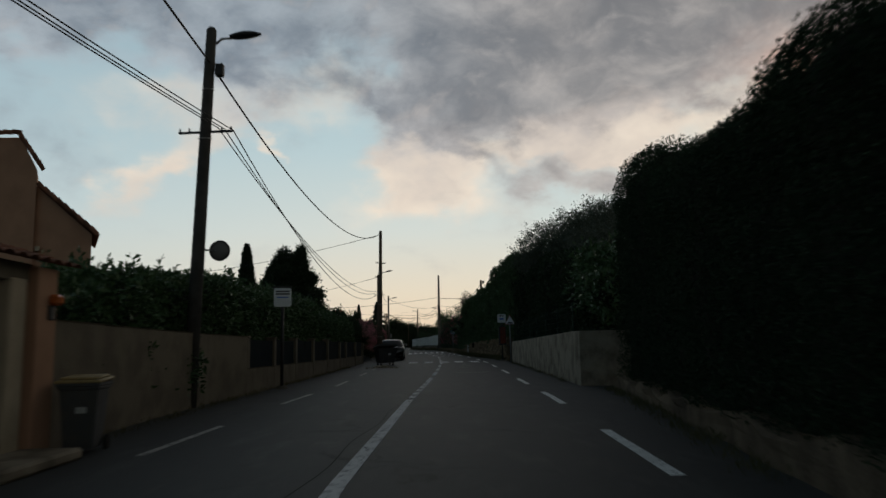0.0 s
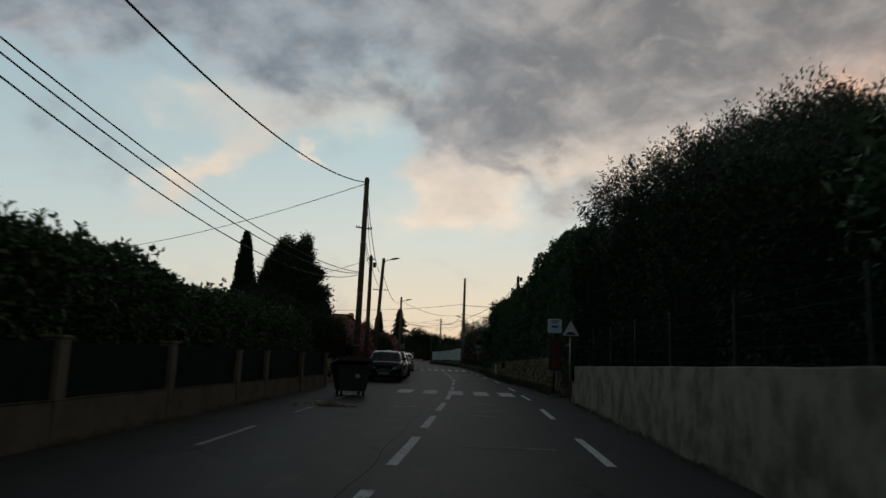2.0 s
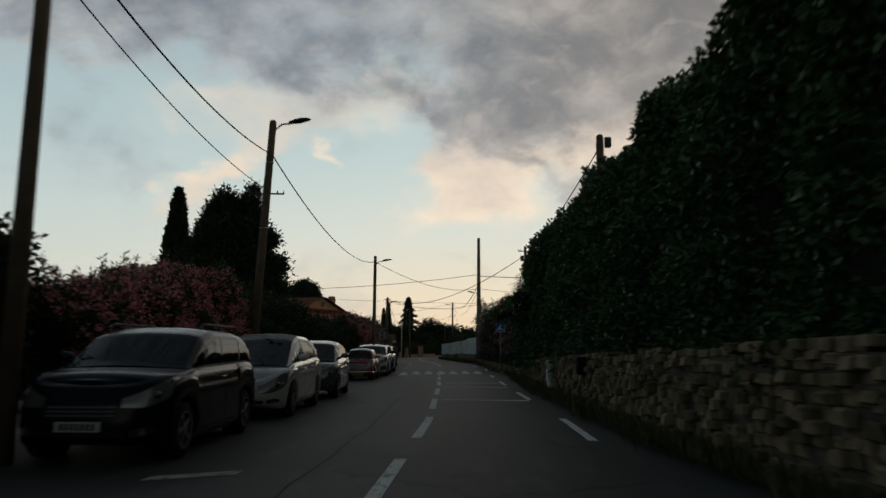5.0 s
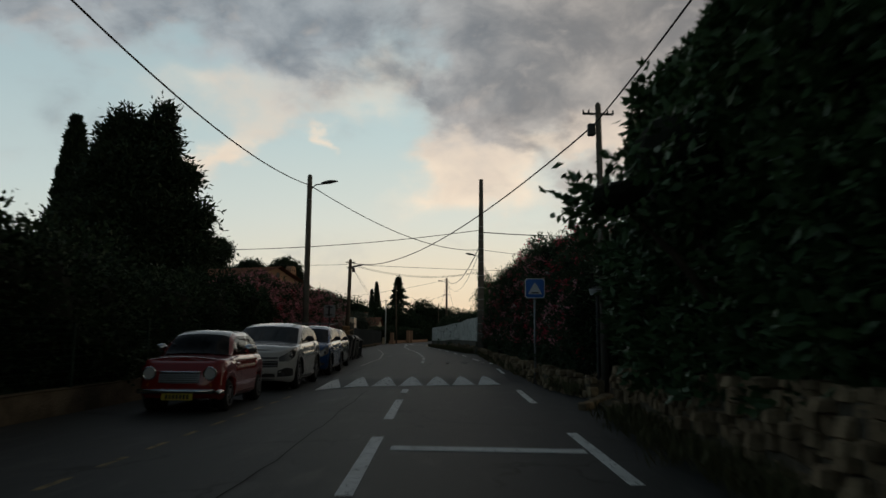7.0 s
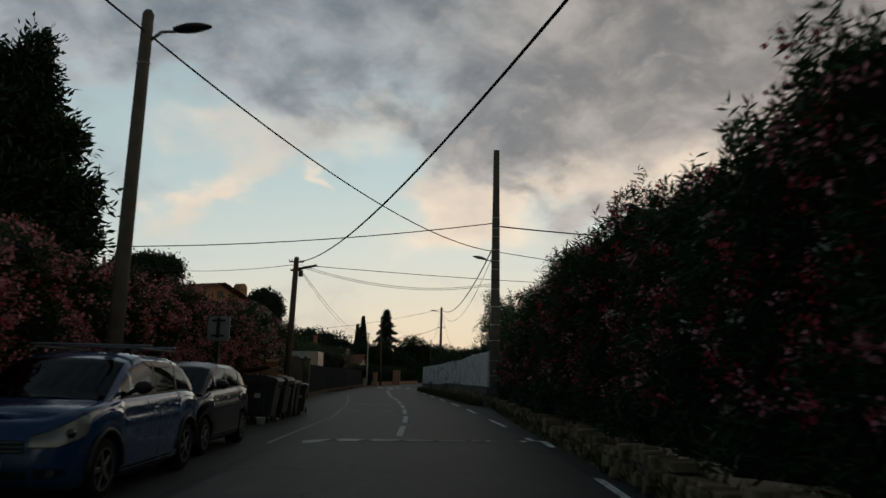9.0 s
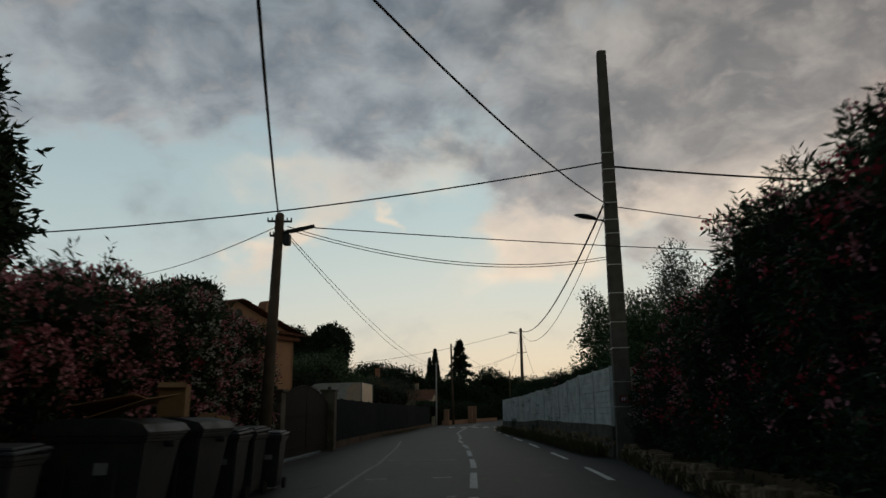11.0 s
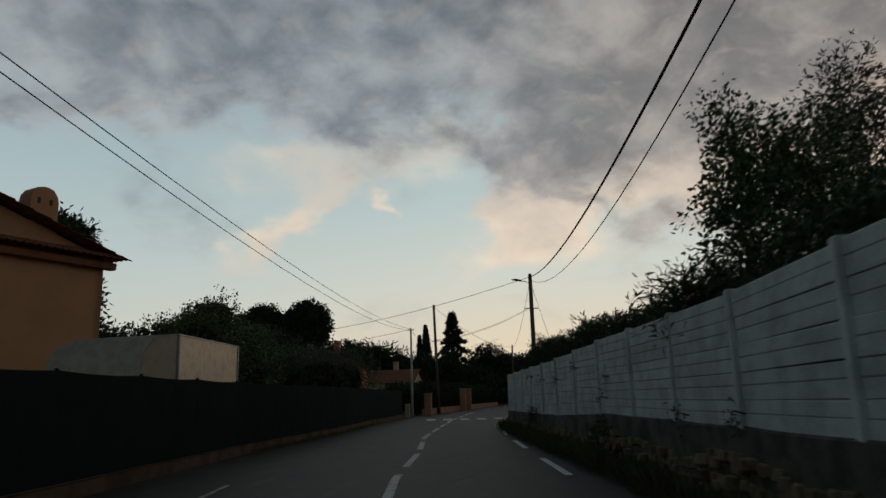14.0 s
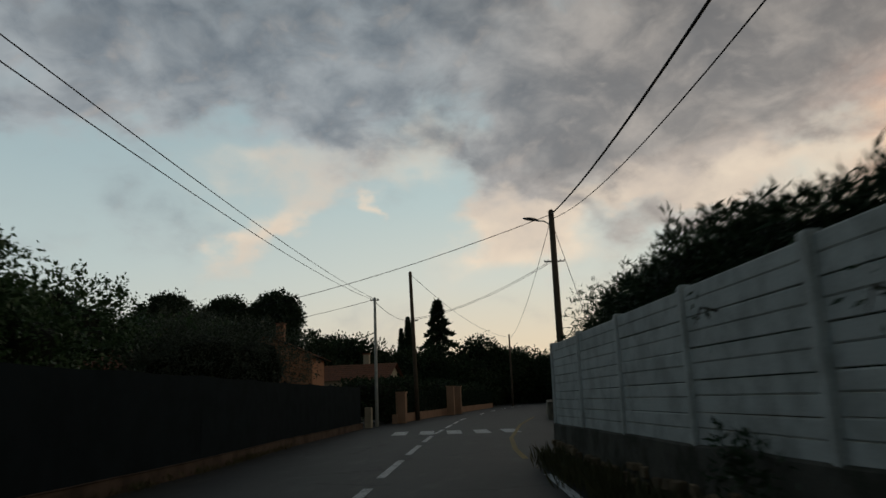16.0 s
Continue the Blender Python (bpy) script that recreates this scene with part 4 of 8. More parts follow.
hedge("evergreen_hedge", [(-5.6, 67.5), (-5.7, 89.0)], -2.6, lambda y: 2.3 + 0.45 * math.sin(y * 0.6) + 0.2 * math.sin(y * 1.7), M_LAUREL_D, "dark unclipped hedge behind a wire fence", z0=0.1, length=0.13, density=300, amp=0.35, tall=90, seed=6)
hedge("oleander_hedge", [(-5.7, 89.3), (-6.2, 98), (-6.6, 105.0)], -2.4, lambda y: 2.95 + 0.15 * math.sin(y * 1.1), M_OLEANDER, "loose oleander hedge full of pink blossom", z0=0.2, length=0.15, width=0.22,
      density=460, amp=0.35, tall=120, tall_h=0.45, flowers=((M_PINKFLOWER, 1150, 0.075), (M_REDFLOWER, 120, 0.065)), seed=8)
hedge("oleander_hedge", [(-6.65, 105.2), (-6.9, 109.6)], -2.2, lambda y: 3.7 - 0.12 * (y - 105), M_OLEANDER, "oleander bush with white and pink blossom", z0=0.2, length=0.15, width=0.22,
      density=460, amp=0.35, tall=40, tall_h=0.4, flowers=((M_WHITEFLOWER, 200, 0.065), (M_PINKFLOWER, 200, 0.07)), seed=9)
tree("garden_tree", (-9.5, 74, 0), [(-9.5, 73, 2.3, 2.2, 2.6, 1.3), (-9.2, 78, 2.6, 2.4, 2.8, 1.5), (-9.8, 83, 2.6, 2.2, 2.6, 1.5)], M_LAUREL_D, "broad dark garden tree behind a hedge", 0.2, 55)
conifer("cypress_tree", -29.4, 118, 17.6, 2.3, "slender dark Italian cypress", 0.55, 9000)
tree("spreading_cypress_tree", (-20.6, 111, 0), [(-20.51, 110.99, 3.72, 3.96, 4.14, 3.42), (-20.6, 110.99, 7.51, 3.6, 3.78, 3.06), (-20.78, 110.99, 10.75, 2.88, 3.06, 2.52), (-21.68, 111.17, 13.09, 1.71, 1.8, 1.8), (-19.87, 110.99, 13.27, 1.26, 1.26, 1.8), (-19.33, 110.99, 14.89, 0.54, 0.54, 1.35), (-22.04, 110.99, 14.53, 0.72, 0.72, 1.35), (-17.44, 110.99, 8.95, 1.26, 1.17, 0.63), (-17.17, 110.81, 6.6, 1.35, 1.17, 0.63), (-18.07, 110.99, 11.29, 1.08, 1.08, 0.54), (-23.84, 110.99, 9.49, 1.17, 1.17, 0.72), (-17.35, 110.99, 4.26, 1.44, 1.35, 0.81), (-23.4, 112, 8.6, 2.2, 2.3, 3.4), (-23, 111.8, 11.6, 1.5, 1.6, 2.2), (-25, 112.2, 5.4, 2.6, 2.6, 3.6)],
     M_CYPRESS, "huge dark spreading cypress with a ragged crown", 0.42, 190, width=0.35, trunk=0.6, wild=0.6, seed=5)
tree("umbrella_pine", (-32.3, 153, 0), [(-34.0, 153, 11.2, 2.5, 2.8, 1.5), (-31.2, 152.6, 11.3, 2.4, 2.8, 1.5), (-32.4, 154, 12.1, 2.5, 2.6, 1.0), (-29.8, 152.6, 8.0, 1.9, 2.2, 1.1), (-32.3, 153, 7.6, 3.0, 2.6, 1.6), (-31, 153, 4.6, 4.4, 3.2, 2.0)], M_PINE, "dark rounded pine behind the ochre house", 0.4, 90, width=0.4, trunk=0.35, seed=44)
# left side, beyond the gate
for i, (x, y, z, r) in enumerate(((-69.5, 253, 17.6, 5.4), (-59.5, 256, 17.0, 5.0), (-50, 257, 17.4, 5.6))):
    tree("umbrella_pine", (x, y, 0), [(x - r * 0.45, y, z - 1.2, r * 0.5, r * 0.6, 3.4), (x + r * 0.45, y, z - 0.6, r * 0.52, r * 0.6, 3.6), (x, y + 2, z + 1.4, r * 0.62, r * 0.6, 2.8), (x + r * 0.1, y, z - 4.5, r * 0.7, r * 0.6, 2.2)], M_PINE, "far umbrella pine with a lumpy rounded crown", 0.6, 60, trunk=0.5, seed=10 + i)
tree("olive_tree", (-13.4, 151, 0), [(-13.2, 151, 2.5, 1.9, 1.9, 1.45), (-14.3, 150.5, 2.3, 1.5, 1.5, 1.2), (-12.1, 152, 2.5, 1.6, 1.6, 1.35)], M_OLIVE, "round grey-green olive tree behind a dark fence", 0.11, 330, width=0.3, trunk=0.18, seed=20)
tree("garden_tree", (-15.5, 142, 0), [(-15.3, 141.5, 3.3, 2.2, 2.2, 1.9), (-17, 143.5, 3.0, 2.3, 2.2, 1.9), (-14, 143.2, 2.2, 1.6, 1.8, 1.5)], M_LAUREL, "dark leafy garden tree behind the fence", 0.14, 190, seed=21)
tree("garden_tree", (-14.5, 137, 0), [(-14.5, 137.5, 2.2, 1.8, 1.8, 1.5), (-16.5, 138.6, 2.6, 1.8, 1.8, 1.6)], M_LAUREL_D, "dark leafy shrub behind the fence", 0.14, 170, seed=22)
tree("garden_tree", (-18, 150, 0), [(-18, 150, 3.6, 2.5, 2.5, 1.8), (-21, 152, 3.9, 2.6, 2.6, 1.9), (-16.5, 156, 3.2, 2.0, 2.4, 1.5)], M_LAUREL, "dark leafy garden tree behind the fence", 0.18, 120, seed=23)
tree("willow_tree", (-27, 176, 0), [(-27, 176, 6.6, 1.9, 1.8, 1.9), (-29.5, 176, 6.2, 1.6, 1.6, 1.6)], M_OLIVE, "thin drooping willow with pale leaves", 0.34, 38, width=0.16, wild=0.5, droop=1.2, seed=24, inner=False)
for i, (x, y, r, h) in enumerate(((-35, 200, 5, 9.5), (-28, 205, 4, 8), (-24.5, 215, 4, 8.5), (-40, 190, 5, 8.5), (-50, 200, 6, 9), (-31, 230, 5, 10), (-22, 226, 4, 7.5))):
    tree("garden_tree", (x, y, 0), [(x, y, h - r * 0.55, r, r, r * 0.55), (x + r * 0.5, y + 1, h - r * 0.9, r * 0.7, r * 0.7, r * 0.5), (x - r * 0.6, y, h - r, r * 0.7, r * 0.7, r * 0.5), (x, y - 1, h * 0.35, r * 0.9, r * 0.9, h * 0.3)], M_LAUREL_D, "dark broad tree among far gardens", 0.5, 26, trunk=0.3, seed=30 + i)
conifer("cypress_tree", -23.0, 249.5, 14.7, 1.5, "slender dark cypress far off", 0.5, 5000)
conifer("cypress_tree", -24.3, 250, 12.8, 1.1, "slender dark cypress far off", 0.5, 3500)
conifer("fir_tree", -15.0, 226, 14.2, 3.9, "tall fir with layered limbs", 0.7, 5200, M_PINE, 0.95, tiers=9)
for i, (x, y, r, h) in enumerate(((-20, 222, 4, 7.0), (-15, 214, 4, 6.6), (-9.5, 226, 4.2, 8.6), (-6.0, 232, 4.0, 7.6), (-10.5, 212, 3.0, 5.0), (-3, 238, 4, 7), (1.0, 235, 4, 6.4), (4, 228, 4, 6.5), (-26, 236, 4, 8))):
    tree("garden_tree", (x, y, 0), [(x, y, h - r * 0.5, r * 0.75, r * 0.75, r * 0.55), (x + r * 0.6, y, h - r * 0.9, r * 0.7, r * 0.7, r * 0.5), (x - r * 0.5, y, h - r, r * 0.7, r * 0.7, r * 0.5), (x, y, h * 0.3, r * 1.1, r, h * 0.32)], M_LAUREL_D, "dark broad tree at the end of the road", 0.45, 34, trunk=0.3, seed=50 + i)
hedge("evergreen_hedge", [(-10.6, 165.5), (-10.0, 176), (-9.2, 188), (-7.8, 205)], -2.5, 2.2, M_LAUREL_D, "dark garden hedge behind a low wall", z0=0.1, length=0.22, density=60, amp=0.3, seed=70)
hedge("evergreen_hedge", [(-34, 262), (-10, 268), (20, 262)], 4, 6.0, M_LAUREL_D, "far dark belt of trees", z0=0, length=0.6, density=14, amp=1.2, round_=1.5, seed=71, category="trees")
hedge("evergreen_hedge", [(-120, 240), (-80, 262), (-34, 264)], 5, 8.0, M_LAUREL_D, "far dark belt of trees", z0=0, length=0.8, density=9, amp=1.6, round_=1.8, seed=72, category="trees")
hedge("evergreen_hedge", [(18, 255), (60, 230), (110, 200)], 5, 7.0, M_LAUREL_D, "far dark belt of trees", z0=0, length=0.8, density=9, amp=1.6, round_=1.8, seed=73, category="trees")

# right side, from the start on
hedge("clipped_cypress_hedge", [(1.95, 3.0), (2.35, 7.0), (2.75, 10.5), (3.36, 14.0), (3.86, 17.6)], 3.0, lambda y: float(np.interp(y, [3, 10.5, 12.5, 14.2, 15.0, 18], [3.65, 3.75, 3.9, 4.3, 4.85, 5.0])), M_CLIPPED,
      "very tall dark clipped cypress hedge", z0=0.3, length=0.06, width=0.3, density=1900, amp=0.13, round_=0.7, tall=260, tall_h=0.16, seed=11)
tree("loquat_tree", (5.6, 23.5, 0), [(5.5, 23.4, 2.9, 1.5, 1.9, 1.2), (6.2, 25.5, 3.2, 1.6, 1.7, 1.2), (5.0, 21.8, 2.5, 1.0, 1.2, 0.8), (6.6, 22.3, 3.3, 1.6, 1.8, 1.1)], M_LAUREL, "leafy green fruit tree over a grey wall", 0.2, 130, width=0.42, trunk=0.14, seed=12)
tree("olive_tree", (8.2, 37.5, 0), [(7.4, 36, 5.7, 2.0, 2.3, 1.6), (8.6, 38.5, 6.7, 2.2, 2.4, 1.7), (9.8, 36, 6.3, 2.1, 2.1, 1.4), (9.2, 34.4, 6.2, 1.7, 1.7, 1.4), (6.2, 39.8, 5.8, 1.9, 2.0, 1.5), (8.0, 33.5, 5.6, 1.8, 1.9, 1.6), (7.0, 42.2, 4.4, 1.3, 1.9, 1.3)], M_OLIVE, "tall grey-green olive tree with a loose crown", 0.13, 620, width=0.3, trunk=0.3, seed=13, inner=False, shell=(0.12, 1.06))
tree("olive_tree", (8.5, 30.5, 0), [(8.3, 30, 4.7, 2.0, 2.0, 1.3), (9.3, 28.3, 4.0, 1.6, 1.6, 1.2), (7.2, 31.5, 4.5, 1.6, 2.0, 1.4)], M_OLIVE, "tall grey-green olive tree with a loose crown", 0.13, 560, width=0.3, trunk=0.28, seed=14, inner=False, shell=(0.12, 1.06))
hedge("evergreen_hedge", [(5.0, 21.5), (5.0, 31), (5.3, 43.5)], 3.2, lambda y: float(np.interp(y, [21, 28, 33, 43], [3.0, 3.7, 5.0, 4.9])) + 0.25 * math.sin(y * 0.9), M_LAUREL_D, "dark shrubs behind a mesh fence", z0=0.3, length=0.13, density=300, amp=0.35, tall=40, seed=15)
hedge("laurel_hedge", [(4.75, 44.4), (4.8, 50.0), (4.15, 57.0), (3.83, 66.0), (3.72, 70.5)], 3.4, lambda y: float(np.interp(y, [44, 47, 53, 56, 61, 66, 71], [5.9, 6.8, 6.7, 5.7, 5.4, 5.5, 5.3])) + 0.2 * math.sin(y * 1.3), M_LAUREL,
      "massive dark laurel hedge above a stone wall", z0=0.6, length=0.13, density=560, amp=0.36, round_=1.0, tall=170, tall_h=0.4, seed=16)
hedge("laurel_hedge", [(3.46, 70.4), (3.46, 73.5), (3.6, 76.9)], 3.0, lambda y: 5.3 - 0.07 * (y - 70), M_LAUREL, "leafy overhanging laurel above a stone wall", z0=0.6, length=0.16, density=520, amp=0.36, round_=0.9, tall=120, tall_h=0.5, seed=17)
tree("laurel_tree", (4.2, 72.6, 0.5), [(3.1, 72.6, 2.85, 0.6, 0.9, 0.7), (2.45, 72.2, 2.45, 0.5, 0.5, 0.28)], M_LAUREL, "leafy laurel branch reaching over the road", 0.14, 190, seed=18, trunk=0.1)
hedge("evergreen_hedge", [(4.4, 79.4), (4.2, 84.0)], 2.6, lambda y: 2.7 + 0.3 * math.sin(y), M_LAUREL_D, "rounded clipped bush beside a garden path", z0=0.2, length=0.1, density=520, amp=0.2, round_=0.9, seed=19)
hedge("oleander_hedge", [(3.5, 81.0), (3.2, 87), (2.75, 96), (2.5, 104), (2.35, 112.3)], 2.6, lambda y: float(np.interp(y, [81, 84, 87, 96, 102, 107, 112], [3.3, 3.85, 3.95, 4.05, 3.95, 3.2, 2.7])) + 0.12 * math.sin(y * 1.9), M_OLEANDER,
      "big oleander hedge with red and pink blossom", z0=0.4, length=0.16, width=0.2, density=520, amp=0.42, round_=0.9, tall=300, tall_h=0.6, flowers=((M_REDFLOWER, 620, 0.07), (M_PINKFLOWER, 520, 0.07), (M_WHITEFLOWER, 60, 0.055)), seed=25)
tree("garden_tree", (9.5, 92, 0), [(9, 90, 4.0, 2.5, 3, 2), (9.5, 96, 3.8, 2.5, 3, 2)], M_LAUREL_D, "dark garden tree behind the oleanders", 0.2, 60, seed=26)
tree("photinia_shrub", (3.2, 118.6, 0), [(3.2, 117.2, 2.5, 1.2, 1.3, 0.9), (3.0, 120.0, 2.6, 1.2, 1.3, 0.9), (2.2, 122.0, 2.6, 0.9, 1.3, 0.7), (5.2, 117, 3.0, 1.0, 1.0, 1.0), (3.2, 117.4, 3.6, 0.9, 1.1, 1.0), (3.0, 120.2, 3.6, 1.0, 1.2, 1.1), (3.8, 118.8, 4.0, 0.9, 1.1, 0.7)], M_LAUREL, "tall shrub with loose upright twigs behind a white fence", 0.13, 300, width=0.5, trunk=0.07, wild=0.8, seed=27, inner=False, shell=(0.2, 1.15), category="shrub")
hedge("photinia_shrub", [(2.6, 118.6), (4.6, 117.6), (6.8, 118.4)], -1.2, 3.3, M_LAUREL, "tall shrub with thin upright twigs behind a white fence", z0=1.2, length=0.085, width=0.45, density=120, amp=0.4, core=False, tall=150, tall_h=1.5, seed=91, category="shrub")
tree("photinia_shrub", (2.8, 127.7, 0), [(2.5, 127.4, 3.3, 1.2, 1.3, 1.2), (2.2, 127.3, 4.5, 0.8, 0.9, 0.8), (2.9, 127.8, 5.2, 1.1, 1.2, 1.1), (2.3, 127.7, 6.2, 0.55, 0.7, 0.75), (3.8, 128.4, 5.6, 1.2, 1.2, 1.2), (4.0, 128, 4.0, 1.5, 1.5, 1.3)], M_LAUREL, "tall leafy shrub with loose branches behind a white fence", 0.13, 170, width=0.5, trunk=0.06, seed=28, inner=False, shell=(0.15, 1.2), flowers=((M_PINKFLOWER, 16, 0.05),), category="shrub")
tree("garden_tree", (7.6, 134, 0), [(7.5, 134, 9.0, 1.1, 1.1, 1.6), (6.9, 133.5, 6.5, 1.8, 1.8, 1.9), (8.4, 134.5, 7.0, 1.9, 1.9, 2.0), (7.4, 134, 4.0, 2.2, 2.0, 2.0)], M_OLIVE, "tall loose garden tree behind a white fence", 0.2, 120, width=0.3, trunk=0.14, seed=83, inner=False, shell=(0.2, 1.2))
tree("oleander_bush", (0.75, 123.9, 0.6), [(0.55, 123.8, 2.35, 0.5, 0.9, 0.5), (0.8, 124.9, 2.3, 0.5, 0.8, 0.45)], M_OLEANDER, "oleander bush with white and pink blossom over a white fence", 0.15, 320, width=0.2, trunk=0.05, seed=84, flowers=((M_WHITEFLOWER, 14, 0.05), (M_PINKFLOWER, 12, 0.05)), category="shrub")
hedge("oleander_hedge", [(1.2, 119), (0.3, 126.0), (-0.6, 131.0), (-1.65, 137), (-2.3, 141.5)], 1.3, lambda y: float(np.interp(y, [119, 126, 131, 137, 142], [2.5, 2.65, 2.7, 2.75, 2.5])), M_OLEANDER, "oleander hedge showing over a white fence", z0=1.3, length=0.15, width=0.2, density=420, amp=0.2, tall=150, tall_h=0.38, seed=29, flowers=((M_PINKFLOWER, 10, 0.045),))
tree("oleander_bush", (-1.2, 147.5, 0), [(-1.2, 147.4, 1.9, 1.2, 1.6, 1.5), (-0.6, 150, 2.0, 1.4, 1.7, 1.5)], M_OLEANDER, "oleander bush with pink blossom at a side road", 0.16, 220, width=0.22, trunk=0.06, flowers=((M_PINKFLOWER, 60, 0.055),), seed=40, category="shrub")
hedge("evergreen_hedge", [(0.2, 152), (-0.6, 165), (0.8, 190), (3.5, 212)], 3.0, lambda y: 2.6 + 0.4 * math.sin(y * 0.5), M_LAUREL_D, "dark garden hedge beyond the side road", z0=0.1, length=0.22, density=60, amp=0.35, seed=41)
hedge("evergreen_hedge", [(5.2, 110.0), (9, 112.5)], -2.4, 2.6, M_LAUREL_D, "dark hedge beside a driveway", z0=0.2, length=0.13, density=200, amp=0.35, tall=30, seed=42)


def weeds(name, points, count, tall, label, spread=0.25, mat=None):
    pts = run(points, 0.1)
    at, nr = [], []
    for _ in range(count):
        x, y, nx, ny = pts[RNG.integers(0, len(pts))]
        o = RNG.normal() * spread * 0.5
        c = np.array([x + nx * o, y + ny * o, 0.0])
        h = tall * RNG.uniform(0.3, 1.0) * (0.55 + 0.45 * math.sin(y * 0.9) ** 2)
        for _ in range(9):
            at.append(c + np.array([RNG.normal() * 0.07, RNG.normal() * 0.07, RNG.uniform(0, 0.45) * h]))
            nr.append([RNG.normal() * 0.35, RNG.normal() * 0.35, 1.0])
    ob = leaves(name, at, nr, tall * 0.65, 0.1, mat or M_WEED, None, wild=0.2)
    return tagged(ob, label, "weeds", kind="stuff")


weeds("weeds", [(4.15, 44.5), (4.22, 50), (3.55, 57), (3.25, 66), (3.2, 76)], 1300, 0.36, "dry weeds along the foot of a stone wall", 0.26)
weeds("weeds", [(3.35, 80), (2.85, 87), (2.4, 97), (2.15, 104), (1.95, 112)], 1700, 0.42, "dry weeds on a stone edging", 0.25)
weeds("weeds", [(1.2, 113.6), (0.25, 119.5), (-0.5, 125.3), (-1.4, 130.6), (-2.3, 137.0), (-2.95, 141.5)], 1100, 0.42, "tall dry weeds at the foot of the fence's base", 0.26)
weeds("weeds", [(2.0, 7), (2.85, 12.5), (3.6, 18)], 160, 0.16, "low weeds along a wall", 0.15)
weeds("weeds", [(3.15, 20.8), (3.65, 30), (4.1, 40.5)], 140, 0.14, "low weeds along a wall", 0.12)
weeds("weeds", [(-4.7, 10.5), (-4.65, 18), (-4.4, 30), (-4.3, 37)], 200, 0.14, "low weeds along a wall", 0.12)
weeds("weeds", [(-8.75, 131), (-9.2, 142.5), (-9.8, 149)], 160, 0.2, "low weeds along a kerb wall", 0.15)
hedge("weedy_shrub", [(-0.55, 126.6), (-0.75, 127.6)], 0.3, 0.7, M_OLEANDER, "weedy shoot growing out of the fence's base", z0=0.0, length=0.09, width=0.25, density=260, amp=0.12, tall=9, tall_h=0.3, core=False, seed=80, category="shrub")
hedge("weedy_shrub", [(-1.85, 134.2), (-2.0, 135.0)], 0.3, 0.75, M_OLEANDER, "weedy shoot growing out of the fence's base", z0=0.0, length=0.09, width=0.25, density=260, amp=0.12, tall=9, tall_h=0.3, core=False, seed=81, category="shrub")
# ---- parked cars ----
def grid_mesh(name, rows, cells, mat, smooth=True):
    """Some cells of a sheet of rows as a mesh of their own."""
    n = len(rows[0])
    used, faces, verts = {}, [], []
    for i, j in cells:
        f = []
        for a, b in ((i, j), (i, j + 1), (i + 1, j + 1), (i + 1, j)):
            if (a, b) not in used:
                used[(a, b)] = len(verts)
                verts.append(rows[a][b])
            f.append(used[(a, b)])
        faces.append(tuple(f))
    me = mesh_of(name, verts, faces, mat, smooth)
    mid = Vector((0, sum(v[1] for r in rows for v in r) / (len(rows) * n), 0.75))
    if sum((p.center - mid).dot(p.normal) * p.area for p in me.polygons) < 0:
        me.flip_normals()
    return me


def wheel(parent, x, y, r, w, side, rim):
    tw = thing("wheel", "", "")
    tw.parent = parent
    tw.matrix_basis = pose(x, y, r)
    bm = bmesh.new()
    prof = [(r * 0.62, -w / 2), (r * 0.9, -w / 2), (r * 0.99, -w * 0.36), (r, 0), (r * 0.99, w * 0.36), (r * 0.9, w / 2), (r * 0.62, w / 2)]
    seg = 24
    rings = [[bm.verts.new((h, q * math.cos(2 * math.pi * k / seg), q * math.sin(2 * math.pi * k / seg))) for q, h in prof] for k in range(seg)]
    for k in range(seg):
        a, b = rings[k], rings[(k + 1) % seg]
        for j in range(len(prof) - 1):
            bm.faces.new((a[j], a[j + 1], b[j + 1], b[j]))
    part("tyre", bm, M_RUBBER, tw, smooth=True)
    bm = bmesh.new()
    turn = Matrix.Rotation(math.pi / 2, 4, "Y")
    bm_disc(r * 0.16, 0.05, 12, turn, (side * w * 0.42, 0, 0), bm)
    for k in range(5):
        a = 2 * math.pi * k / 5 + 0.3
        bm_box(0.03, r * 0.17, r * 0.52, (side * w * 0.4, -math.sin(a) * r * 0.36, math.cos(a) * r * 0.36), 0.006, Matrix.Rotation(a, 4, "X"), bm)
    for k in range(24):
        a = 2 * math.pi * k / 24
        bm_box(0.05, r * 0.18, r * 0.06, (side * w * 0.4, -math.sin(a) * r * 0.64, math.cos(a) * r * 0.64), 0.0, Matrix.Rotation(a, 4, "X"), bm)
    part("rim", bm, rim, tw)
    part("brake_disc", bm_disc(r * 0.55, 0.02, 20, turn, (side * w * 0.12, 0, 0)), M_DARKMETAL, tw)


def softly(points, width=0.09):
    """A rounded curve through an outline of (along, height)."""
    ax, ah = zip(*points)
    taps = np.linspace(-width, width, 7)
    return lambda y: float(np.mean(np.interp(y + taps, ax, ah)))


